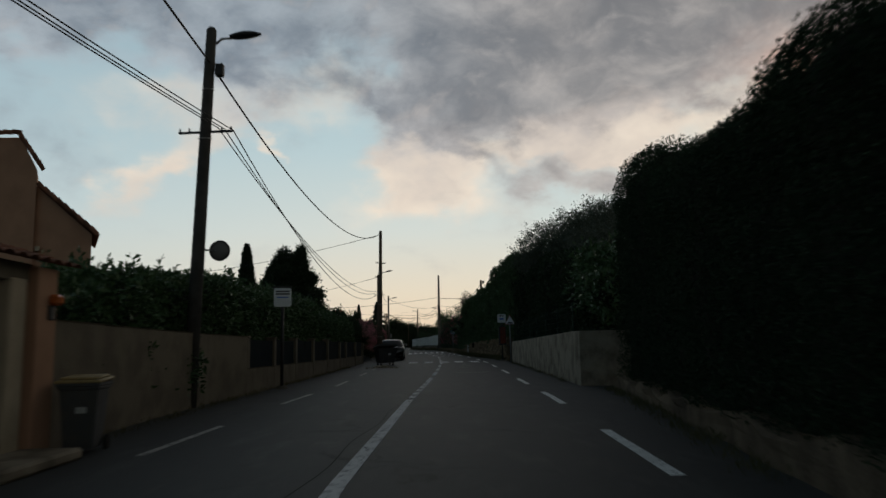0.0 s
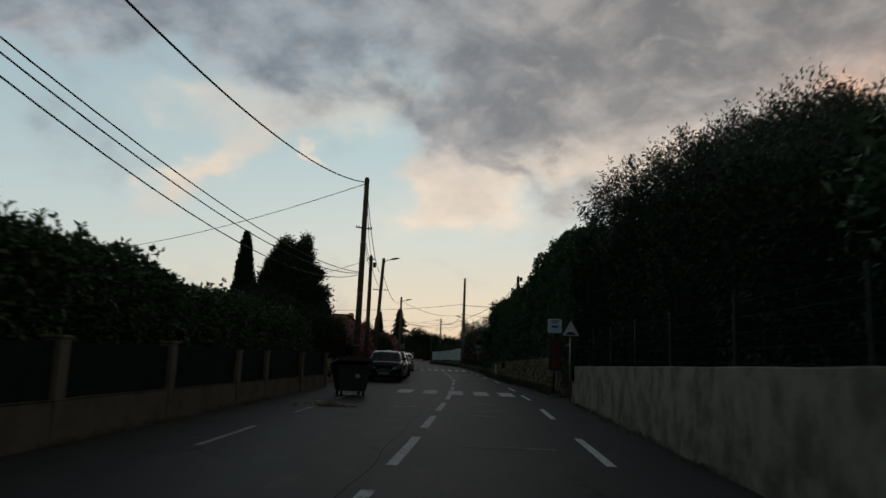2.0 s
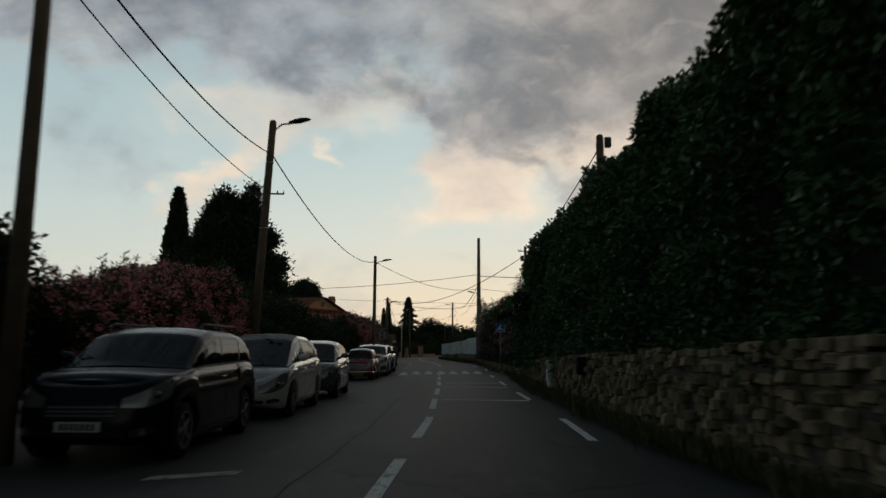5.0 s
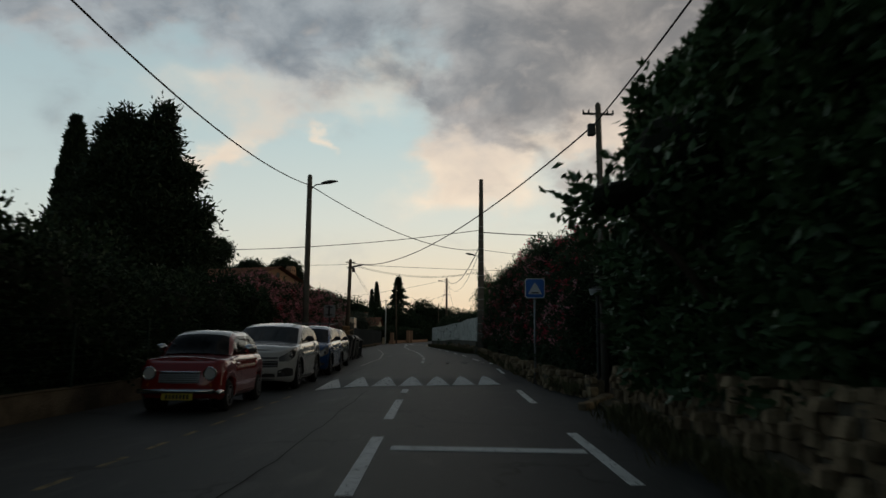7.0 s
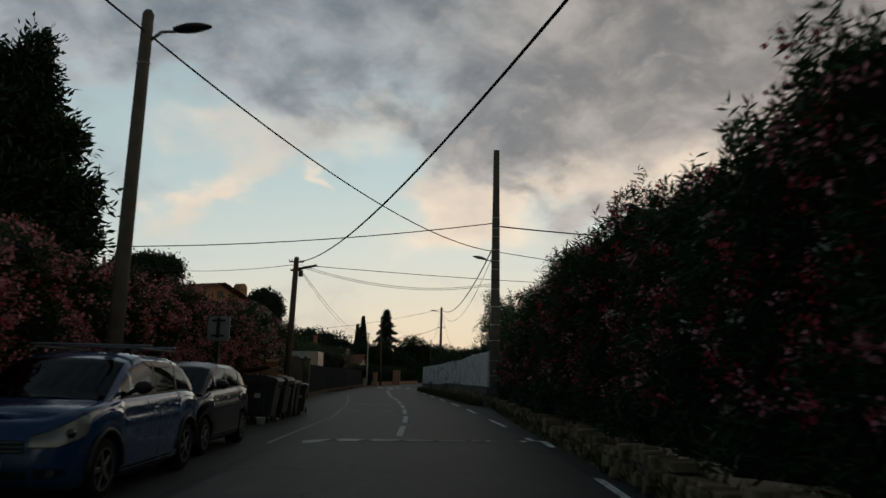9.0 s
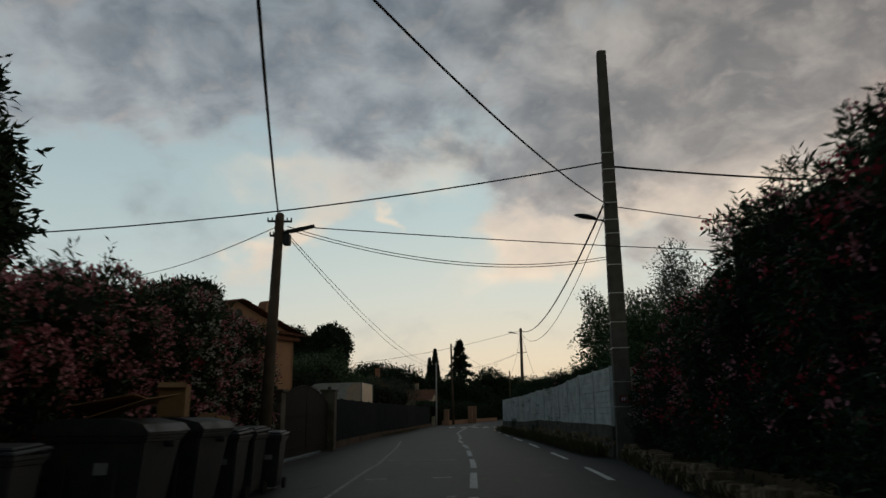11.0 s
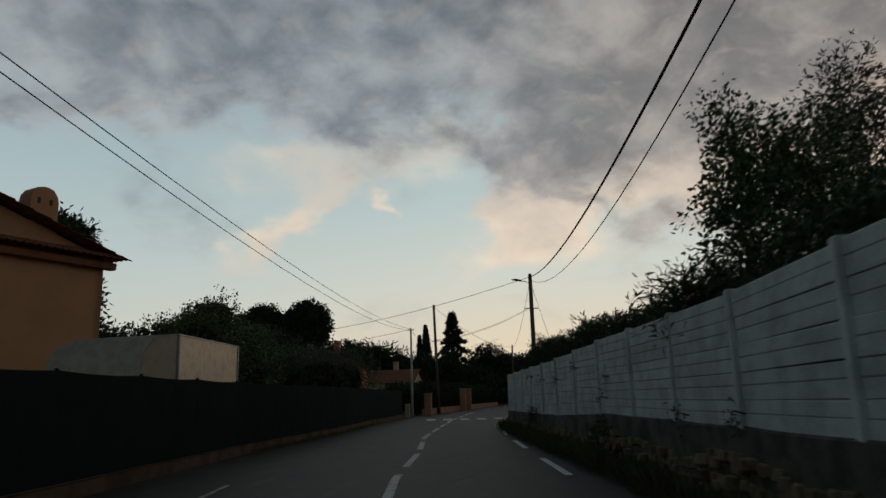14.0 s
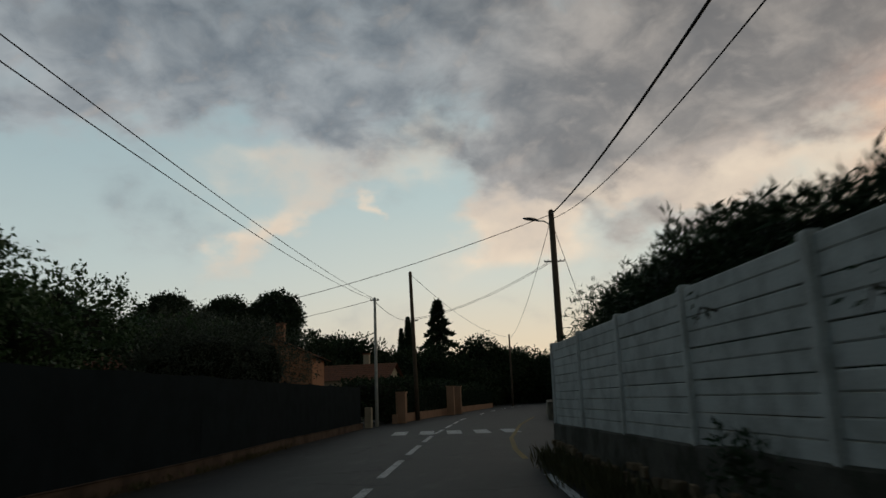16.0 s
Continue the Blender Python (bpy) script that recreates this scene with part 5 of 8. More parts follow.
def car(name, label, x, y0, L, W, deck, roof, glass, pillars, paint, axles, r=0.32, turn=0.0, roof_mat=None, tumble=0.26, lamp="swept", grille=(0.50, 0.66, 0.42), plate=None, rack=False, clad=None, tail=False, chrome=False, front=0.8, boxy=3.0, light=(0.60, 0.80)):
    """A car that faces -y. deck and roof: outlines (y, z) of the bonnet and waist, and of the cabin; glass: (windscreen foot, its top,
    rear window's top, its foot) along y; pillars and axles: along y; front, boxy: how far and how squarely the nose is rounded in plan;
    grille: lower and upper edge as shares of the body's height, half width; light: lower and upper edge of the headlight."""
    ob = thing(name, label, "car", "parked cars", at=(x, y0, -0.1), rz=turn)
    top, roof_z = softly(deck, 0.12), softly(roof, 0.07)
    R, H = r + 0.05, W / 2
    back = 0.5

    # the outline in plan from the middle of the nose to the middle of the tail, by length
    pl = []
    for t in np.linspace(0, math.pi / 2, 60):
        pl.append((H * math.sin(t) ** (2 / boxy), front * (1 - math.cos(t) ** (2 / boxy))))
    for t in np.linspace(0, math.pi / 2, 40)[::-1]:
        pl.append((H * math.sin(t) ** 0.5, L - back * (1 - math.cos(t) ** 0.5)))
    pl = np.array(pl)
    arc = np.r_[0, np.cumsum(np.linalg.norm(np.diff(pl, axis=0), axis=1))]

    def plan(a):
        return np.array([np.interp(a, arc, pl[:, 0]), np.interp(a, arc, pl[:, 1])])

    def along(y):
        """The length along the outline at which its side reaches y."""
        return float(np.interp(y, pl[:, 1], arc))

    VK = [0, 0.08, 0.3, 0.55, 0.70, 0.745, 0.9, 0.97, 1.0]
    SIDE = [0.075, 0.022, 0.0, 0.004, 0.0, 0.018, 0.035, 0.06, 0.10]
    NOSE = [0.07, 0.02, 0.0, 0.025, 0.05, 0.07, 0.12, 0.17, 0.23]
    TAIL = [0.08, 0.03, 0.0, 0.0, 0.03, 0.04, 0.07, 0.09, 0.13]

    def low(y):
        z = 0.19 + 0.05 * max(0, 1 - y / 0.3) + 0.08 * max(0, 1 - (L - y) / 0.4)
        for c in axles:
            if abs(y - c) < R:
                z = max(z, r + math.sqrt(R * R - (y - c) ** 2))
        return z

    def skin(a, v, out=0.0):
        px, py = plan(a)
        d = plan(min(a + 0.02, arc[-1])) - plan(max(a - 0.02, 0))
        n = np.array([d[1], -d[0]])
        n /= np.linalg.norm(n) + 1e-9
        fw, bw = max(0.0, -n[1]), max(0.0, n[1])
        inset = np.interp(v, VK, SIDE) * (1 - fw - bw if fw + bw < 1 else 0) + np.interp(v, VK, NOSE) * fw + np.interp(v, VK, TAIL) * bw
        zl = low(py)
        hi = max(top(py), zl + 0.06)
        return (max(0.0, px - n[0] * (inset - out)), py - n[1] * (inset - out), zl + v * (hi - zl))

    arcs = sorted(set(np.round(np.r_[np.linspace(0, along(front), 20), [along(q) for q in np.linspace(front, L - back, 36)], np.linspace(along(L - back), arc[-1], 12),
                                     *[[along(c + R * math.cos(q)) for q in np.linspace(0, math.pi, 17)] for c in axles]], 4)))
    VS = sorted(set(VK) | {0.16, 0.42, 0.62, 0.82})
    rows = []
    for a in arcs:
        half = [skin(a, v) for v in VS]
        xe, ye, ze = half[-1]
        mid = [(xe * q, ye, ze + 0.045 * (1 - q * q)) for q in (0.93, 0.75, 0.5, 0.25)]
        side = half + mid
        rows.append(side + [(0, ye, ze + 0.045)] + [(-p, q, z) for p, q, z in side[::-1]])
    n, nv = len(rows[0]), len(VS)
    c0, c1 = glass[0], glass[3]
    cells = [(i, j) for i in range(len(rows) - 1) for j in range(n - 1) if not (c0 + 0.25 < plan((arcs[i] + arcs[i + 1]) / 2)[1] < c1 - 0.12 and nv <= j < n - 1 - nv)]
    me = grid_mesh("body", rows, cells, paint)
    bm = bmesh.new()
    bm.from_mesh(me)
    bmesh.ops.remove_doubles(bm, verts=bm.verts[:], dist=0.0006)
    bmesh.ops.recalc_face_normals(bm, faces=bm.faces[:])
    for f in bm.faces:
        f.smooth = True
    bm.to_mesh(me)
    bm.free()
    me.set_sharp_from_angle(angle=radians(38))
    put("body", me, ob)
    part("underbody", bm_box(W * 0.56, L * 0.9, 0.3, (0, L / 2, 0.38), 0.04), M_TRIM, ob)

    def patch(nm, a0, a1, v0, v1, mat, label="", out=0.006, sides=(-1, 1), cols=9, level=3, parent=None):
        """A piece that follows the skin between two lengths; v0, v1: its lower and upper edge at both ends and between."""
        made = []
        for sg in sides:
            rows_ = []
            for t in np.linspace(0, 1, cols):
                lo, hi = np.interp(t, np.linspace(0, 1, len(v0)), v0), np.interp(t, np.linspace(0, 1, len(v1)), v1)
                rows_.append([(sg * p[0], p[1], p[2]) for p in (skin(a0 + (a1 - a0) * t, lo + (hi - lo) * q, out) for q in np.linspace(0, 1, level))])
            me = strip_mesh(nm, rows_, mat, True)
            made.append(put(nm, me, parent or ob, None, label))
        return made

    def both(nm, a1, v0, v1, mat, label="", out=0.006, parent=None):
        """The same, across the middle of the nose."""
        rows_ = []
        for a in np.linspace(-a1, a1, 17):
            lo, hi = v0 + 0.05 * (abs(a) / a1) ** 2 * (v1 - v0), v1 - 0.0 * abs(a)
            rows_.append([(math.copysign(p[0], a), p[1], p[2]) for p in (skin(abs(a), lo + (hi - lo) * q, out) for q in (0, 0.5, 1))])
        return put(nm, strip_mesh(nm, rows_, mat, True), parent or ob, None, label)

    # cabin
    cy = sorted(set(np.round(np.r_[np.linspace(c0, c1, 40), *pillars, *[p + 0.06 for p in pillars], *glass], 4)))
    crow = []
    for y in cy:
        zb = top(y) - 0.015
        zt = max(roof_z(y), zb + 0.02)
        wb = skin(along(y), 1.0)[0] + 0.012
        k = zt - zb
        wt = wb - k * tumble
        bow = 0.16 * max(0.0, 1 - (y - c0) / (glass[1] + 0.5 - c0)) - 0.09 * max(0.0, 1 - (c1 - y) / 0.6)
        hl = [(wb, zb), (wb - 0.045 * min(1, k) * tumble - 0.003, zb + min(0.035, k * 0.12)), (wt + 0.05 * min(1, k * 3), zt - min(0.15, k * 0.38)), (wt + 0.012, zt - min(0.075, k * 0.2)), (wt - 0.05, zt - min(0.02, k * 0.06)), (wt * 0.72, zt + 0.012), (wt * 0.4, zt + 0.028), (0, zt + 0.035)]
        hl = [(px, y - bow * (1 - (px / wb) ** 2), pz) for px, pz in hl]
        crow.append(hl + [(-p, q, z) for p, q, z in reversed(hl[:-1])])
    m = len(crow[0])
    pil = [(p, p + 0.06) for p in pillars]
    groups = {}
    for i in range(len(cy) - 1):
        y = (cy[i] + cy[i + 1]) / 2
        k = roof_z(y) - top(y)
        for j in range(m - 1):
            jj = min(j, m - 2 - j)
            side = jj in (1, 2)
            over = jj >= 4
            pillar_here = any(a < y < b for a, b in pil)
            if over and y < glass[1] - 0.02:
                key = "windscreen"
            elif over and y > glass[2] + 0.02:
                key = "rear_window"
            elif side and k > 0.16 and not pillar_here:
                key = ("side_window", sum(y > b for a, b in pil), j > m / 2)
            elif side and pillar_here and glass[1] < y < glass[2]:
                key = ("door_pillar", sum(y > b for a, b in pil), j > m / 2)
            elif jj == 0 and k > 0.16 and not chrome:
                key = ("window_trim", 0, j > m / 2)
            elif over:
                key = "roof"
            else:
                key = "cabin_frame"
            groups.setdefault(key, []).append((i, j))
    for key, cl in groups.items():
        nm = key if isinstance(key, str) else key[0]
        mat = M_GLASS if nm in ("side_window", "rear_window", "windscreen") else (roof_mat or paint) if nm == "roof" else M_TRIM if nm in ("door_pillar", "window_trim") and not chrome else paint
        put(nm, grid_mesh(nm, crow, cl, mat), ob)
    # seats and dashboard
    s0 = glass[1]
    for dx in (-W * 0.2, W * 0.2):
        for yy in (s0 + 0.35, s0 + 1.15):
            if yy + 0.3 < c1:
                bm = bm_box(0.46, 0.5, 0.16, (dx, yy - 0.2, 0.6), 0.04)
                bm_box(0.44, 0.14, 0.55, (dx, yy + 0.12, 0.88), 0.05, Matrix.Rotation(-0.2, 4, "X"), bm)
                bm_box(0.22, 0.1, 0.17, (dx, yy + 0.2, 1.2), 0.04, None, bm)
                part("car_seat", bm, M_SEAT, ob)
    part("dashboard", bm_box(W * 0.72, 0.5, 0.2, (0, c0 + 0.5, top(c0 + 0.3) - 0.13), 0.05), M_TRIM, ob)
    turn_y = Matrix.Rotation(math.pi / 2, 4, "Y")
    for c in axles:
        for sgn in (-1, 1):
            wheel(ob, sgn * (H - 0.115), c, r, 0.19, sgn, M_ALLOY)
            part("wheel_arch_liner", bm_disc(R + 0.02, 0.02, 24, turn_y, (sgn * (H - 0.25), c, r)), M_TRIM, ob)
    # doors
    for p in (glass[0] + 0.32, *pillars[1:]):
        if not any(abs(p - c) < R + 0.02 for c in axles):
            patch("door_seam", along(p), along(p) + 0.008, (0.06, 0.06), (0.98, 0.98), M_TRIM, out=0.0015, cols=2, level=9)
    for k, p in enumerate(pillars[1:3] if len(pillars) > 2 else pillars[:1]):
        for sgn in (-1, 1):
            q = skin(along(p - 0.15), 0.82, 0.012)
            part("door_handle", bm_box(0.03, 0.17, 0.028, (sgn * q[0], p - 0.15, q[2]), 0.009), M_CHROME if chrome else paint, ob)
    patch("sill", along(axles[0] + R), along(axles[1] - R), (0.0, 0.0), (0.12, 0.12), M_TRIM, out=0.004)
    for sgn in (-1, 1):
        zm = top(glass[0] + 0.4) + 0.1
        bm = bm_tube([(sgn * (H - 0.08), glass[0] + 0.5, zm - 0.05), (sgn * (H + 0.02), glass[0] + 0.46, zm)], 0.025, 6)
        part("mirror_arm", bm, M_TRIM, ob)
        bm = bmesh.new()
        bmesh.ops.create_uvsphere(bm, u_segments=12, v_segments=8, radius=1.0, matrix=Matrix.Translation((sgn * (H + 0.09), glass[0] + 0.46, zm + 0.02)) @ Matrix.Diagonal((0.11, 0.075, 0.075, 1)))
        part("wing_mirror", bm, M_CHROME if chrome else M_TRIM if clad else paint, ob, smooth=True)
        if clad:
            for c in axles:
                part("arch_trim", bm_tube([(sgn * (H - 0.006), c + (R + 0.025) * math.cos(t), r + (R + 0.025) * math.sin(t)) for t in np.linspace(0.0, math.pi, 15)], 0.03, 6), clad, ob, "black wheel arch trim", smooth=True)
    if tail:
        patch("tail_light", along(L - 0.42), along(L - 0.42) + 0.5, (0.7, 0.62), (0.97, 0.93), M_TAIL, "red tail light")
    # nose
    turn_x = Matrix.Rotation(math.pi / 2, 4, "X")
    if lamp == "round":
        for sgn in (-1, 1):
            a = 0.36 * W
            q = skin(a, 0.66)
            part("headlight", bm_disc(0.088, 0.09, 20, turn_x, (sgn * q[0], q[1] + 0.005, q[2])), M_ROUNDLENS, ob, "round glass headlight")
            part("headlight_ring", bm_tube([(sgn * q[0] + 0.1 * math.cos(t), q[1] - 0.03, q[2] + 0.1 * math.sin(t)) for t in (2 * math.pi * k / 20 for k in range(21))], 0.016, 6, False), M_CHROME, ob, "chrome ring")
            part("indicator", bm_disc(0.035, 0.05, 12, turn_x, (sgn * q[0], q[1] - 0.01, q[2] - 0.19)), M_AMBER, ob)
    else:
        lo, hi = light
        a0, a1 = grille[2] + 0.04, along(0.62)
        patch("headlight_surround", a0 - 0.012, a1 + 0.012, (lo - 0.02, lo - 0.035, lo + 0.06, hi - 0.02), (hi - 0.08, hi + 0.015, hi + 0.10, hi + 0.10), M_TRIM, out=0.003, cols=13)
        for hl in patch("headlight", a0, a1, (lo, lo - 0.015, lo + 0.08, hi), (hi - 0.1, hi, hi + 0.085, hi + 0.085), M_DARKLENS if lamp == "dark" else M_LENS, "clear swept headlight", out=0.009, cols=13):
            sgn = 1 if hl.data.vertices[0].co.x > 0 else -1
            q = skin(a0 + (a1 - a0) * 0.5, (lo + hi) / 2 + 0.02, 0.004)
            bm = bmesh.new()
            bmesh.ops.create_uvsphere(bm, u_segments=12, v_segments=8, radius=0.05, matrix=Matrix.Translation((sgn * q[0], q[1], q[2])))
            part("lamp_reflector", bm, M_DARKLENS, hl, smooth=True)
        for fr in patch("fog_lamp_recess", 0.30 * W, 0.30 * W + (0.42 if lamp == "dark" else 0.28), (0.14, 0.16, 0.2), (0.34, 0.44, 0.4) if lamp == "dark" else (0.26, 0.3, 0.27), M_TRIM, out=0.004):
            sgn = 1 if fr.data.vertices[0].co.x > 0 else -1
            q = skin(0.30 * W + 0.14, 0.22, 0.006)
            part("fog_lamp", bm_disc(0.04, 0.03, 14, turn_x, (sgn * q[0], q[1], q[2])), M_LENS, fr)
        both("bumper_intake", 0.27 * W, 0.03, 0.24, M_TRIM, out=0.004)
    g0, g1, gw = grille
    gr = both("grille", gw, g0, g1, M_GRILLE if chrome else M_TRIM, "chrome grille" if chrome else "black grille", out=0.006)
    for k in range(5 if chrome else 3):
        v = g0 + (g1 - g0) * (k + 0.5) / (5 if chrome else 3)
        pts = [(math.copysign(p[0], a), p[1], p[2]) for a, p in ((a, skin(abs(a), v, 0.008)) for a in np.linspace(-gw * 0.96, gw * 0.96, 13))]
        part("grille_bar", bm_tube(pts, 0.007, 4), M_DARKMETAL if chrome else M_STEEL, gr)
    if chrome:
        pts = [(math.copysign(p[0], a), p[1], p[2]) for a, p in ((a, skin(abs(a), 0.2, 0.05)) for a in np.linspace(-0.5 * W, 0.5 * W, 19))]
        part("bumper", bm_tube(pts, 0.036, 8), M_CHROME, ob, "chrome bumper", smooth=True)
        pts = [(math.copysign(p[0], a), p[1], p[2]) for a, p in ((a, skin(abs(a), g1 + 0.02, 0.012)) for a in np.linspace(-gw * 1.04, gw * 1.04, 13))]
        part("grille_trim", bm_tube(pts, 0.017, 6), M_CHROME, ob, "chrome moustache trim", smooth=True)
    pz = 0.27 if chrome else 0.44
    py = skin(0.0, (pz - low(0)) / (top(0) - low(0)))[1] - 0.02
    pl_ = part("number_plate", bm_box(0.5, 0.014, 0.11, (0, py - (0.05 if chrome else 0), pz), 0.004), plate or M_PLATE, ob, "number plate with dark bars")
    for k in range(7):
        part("plate_bar", bm_box(0.035, 0.004, 0.07, (-0.17 + 0.057 * k, py - (0.05 if chrome else 0) - 0.009, pz)), M_SIGNBLACK, pl_)
    for sgn in (-1, 1):
        part("wiper", bm_tube([(sgn * 0.2 + 0.15, c0 - 0.02, top(c0) + 0.05), (sgn * 0.2 - 0.35, c0 + 0.12, roof_z(c0 + 0.2) + 0.035)], 0.009, 5), M_TRIM, ob)
    if rack:
        zt = max(z for _, z in roof)
        for sgn in (-1, 1):
            part("roof_rail", bm_tube([(sgn * W * 0.35, glass[1] + 0.15, zt + 0.0), (sgn * W * 0.35, glass[1] + 0.3, zt + 0.07), (sgn * W * 0.35, glass[2] - 0.2, zt + 0.07), (sgn * W * 0.35, glass[2], zt - 0.02)], 0.018, 6), M_TRIM, ob)
        if rack == "bars":
            for yy in (glass[1] + 0.45, glass[2] - 0.45):
                part("rack_bar", bm_box(W * 0.86, 0.06, 0.03, (0, yy, zt + 0.11), 0.01), M_STEEL, ob, "bright roof rack bar")
    return ob


P_BLACK = gloss("black_car_paint", (0.004, 0.004, 0.005), 0.22, 0.0, 0.0, spec=0.25, dirt=0.02)
P_WHITE = gloss("white_car_paint", (0.62, 0.62, 0.60), 0.25, 0.0, 1.0, dirt=0.06)
P_PEARL = gloss("pearl_car_paint", (0.54, 0.53, 0.51), 0.22, 0.0, 1.0, dirt=0.06)
P_GREY = gloss("grey_car_paint", (0.10, 0.108, 0.115), 0.22, 0.3, 1.0)
P_RED = gloss("red_car_paint", (0.28, 0.015, 0.014), 0.2, 0.0, 1.0, dirt=0.06)
P_BLUE = gloss("blue_car_paint", (0.012, 0.075, 0.22), 0.2, 0.1, 1.0)
P_DARK = gloss("dark_car_paint", (0.008, 0.009, 0.010), 0.22, 0.0, 0.35, spec=0.3, dirt=0.02)

car("compact_suv", "black compact SUV parked at the kerb", -3.0, 54.3, 4.25, 1.8, [(0, 0.88), (0.3, 0.97), (1.15, 1.05), (3.6, 1.1), (4.25, 1.04)],
    [(1.05, 1.04), (1.75, 1.47), (2.2, 1.56), (3.3, 1.55), (3.75, 1.48), (4.12, 1.06)], (1.05, 1.78, 3.72, 4.12), (1.68, 2.4, 3.25), P_BLACK, (0.82, 3.45), 0.33, turn=2.5, tumble=0.2, rack="rails", grille=(0.45, 0.66, 0.4), light=(0.62, 0.86))
car("minivan", "white minivan with a dark glass roof parked at the kerb", -3.02, 59.6, 4.42, 1.79, [(0, 0.70), (0.3, 0.86), (1.0, 1.0), (1.3, 1.03), (3.7, 1.12), (4.42, 1.06)],
    [(0.75, 0.96), (1.75, 1.48), (2.3, 1.6), (3.3, 1.58), (3.9, 1.48), (4.3, 1.1)], (0.75, 1.8, 3.85, 4.3), (1.42, 2.15, 3.05, 3.72), P_WHITE, (0.88, 3.66), 0.32, turn=3.0, roof_mat=M_TRIM, front=0.95, boxy=2.6, grille=(0.46, 0.62, 0.34), light=(0.52, 0.84))
car("hatchback", "grey three-door hatchback parked at the kerb", -3.1, 65.1, 3.78, 1.69, [(0, 0.76), (0.3, 0.88), (0.9, 0.99), (1.2, 1.02), (3.1, 1.1), (3.78, 1.04)],
    [(0.78, 0.98), (1.55, 1.43), (2.0, 1.52), (2.8, 1.5), (3.25, 1.42), (3.66, 1.06)], (0.78, 1.58, 3.2, 3.66), (1.4, 2.42), P_GREY, (0.76, 3.22), 0.3, turn=4.0, front=0.85, boxy=2.7, grille=(0.5, 0.62, 0.3), light=(0.58, 0.86))
car("classic_city_car", "red classic city car with a white roof and chrome grille", -3.63, 77.15, 3.05, 1.41, [(0, 0.84), (0.2, 0.86), (0.85, 0.9), (1.0, 0.91), (2.7, 0.9), (3.05, 0.86)],
    [(0.85, 0.9), (1.18, 1.25), (1.4, 1.32), (2.3, 1.33), (2.55, 1.26), (2.82, 0.9)], (0.85, 1.2, 2.5, 2.82), (1.14, 1.95), P_RED, (0.55, 2.58), 0.255, turn=3.0, roof_mat=P_WHITE, tumble=0.26, lamp="round", front=0.42, boxy=3.6,
    grille=(0.40, 0.68, 0.33), plate=M_PLATE_Y, chrome=True)
car("suv", "white SUV with a black grille parked at the kerb", -3.82, 81.75, 4.45, 1.84, [(0, 0.9), (0.35, 0.98), (1.25, 1.06), (3.7, 1.12), (4.45, 1.05)],
    [(1.15, 1.03), (1.95, 1.46), (2.4, 1.55), (3.3, 1.54), (3.85, 1.46), (4.28, 1.07)], (1.15, 1.98, 3.8, 4.28), (1.75, 2.55, 3.4), P_PEARL, (0.88, 3.56), 0.35, turn=3.5, lamp="dark", grille=(0.44, 0.78, 0.56), clad=M_TRIM, light=(0.66, 0.86))
car("hatchback", "bright blue hatchback with a roof rack parked at the kerb", -4.2, 87.85, 4.08, 1.76, [(0, 0.86), (0.35, 0.95), (1.05, 1.04), (3.4, 1.1), (4.08, 1.04)],
    [(0.95, 1.02), (1.65, 1.46), (2.1, 1.56), (3.0, 1.55), (3.5, 1.47), (3.93, 1.06)], (0.95, 1.68, 3.45, 3.93), (1.55, 2.3, 3.05), P_BLUE, (0.82, 3.42), 0.33, turn=3.0, rack="bars", clad=M_TRIM, tail=True, grille=(0.5, 0.7, 0.42), light=(0.6, 0.84))
car("hatchback", "dark small hatchback parked beside rubbish bins", -4.62, 92.2, 3.78, 1.68, [(0, 0.76), (0.3, 0.88), (0.85, 0.99), (1.1, 1.03), (3.1, 1.1), (3.78, 1.03)],
    [(0.72, 0.98), (1.5, 1.42), (1.95, 1.52), (2.8, 1.5), (3.25, 1.42), (3.66, 1.05)], (0.72, 1.53, 3.2, 3.66), (1.05, 1.42, 2.15, 2.95), P_DARK, (0.75, 3.2), 0.3, turn=3.0, tail=True, front=0.85, boxy=2.7, grille=(0.5, 0.62, 0.3), light=(0.58, 0.86))
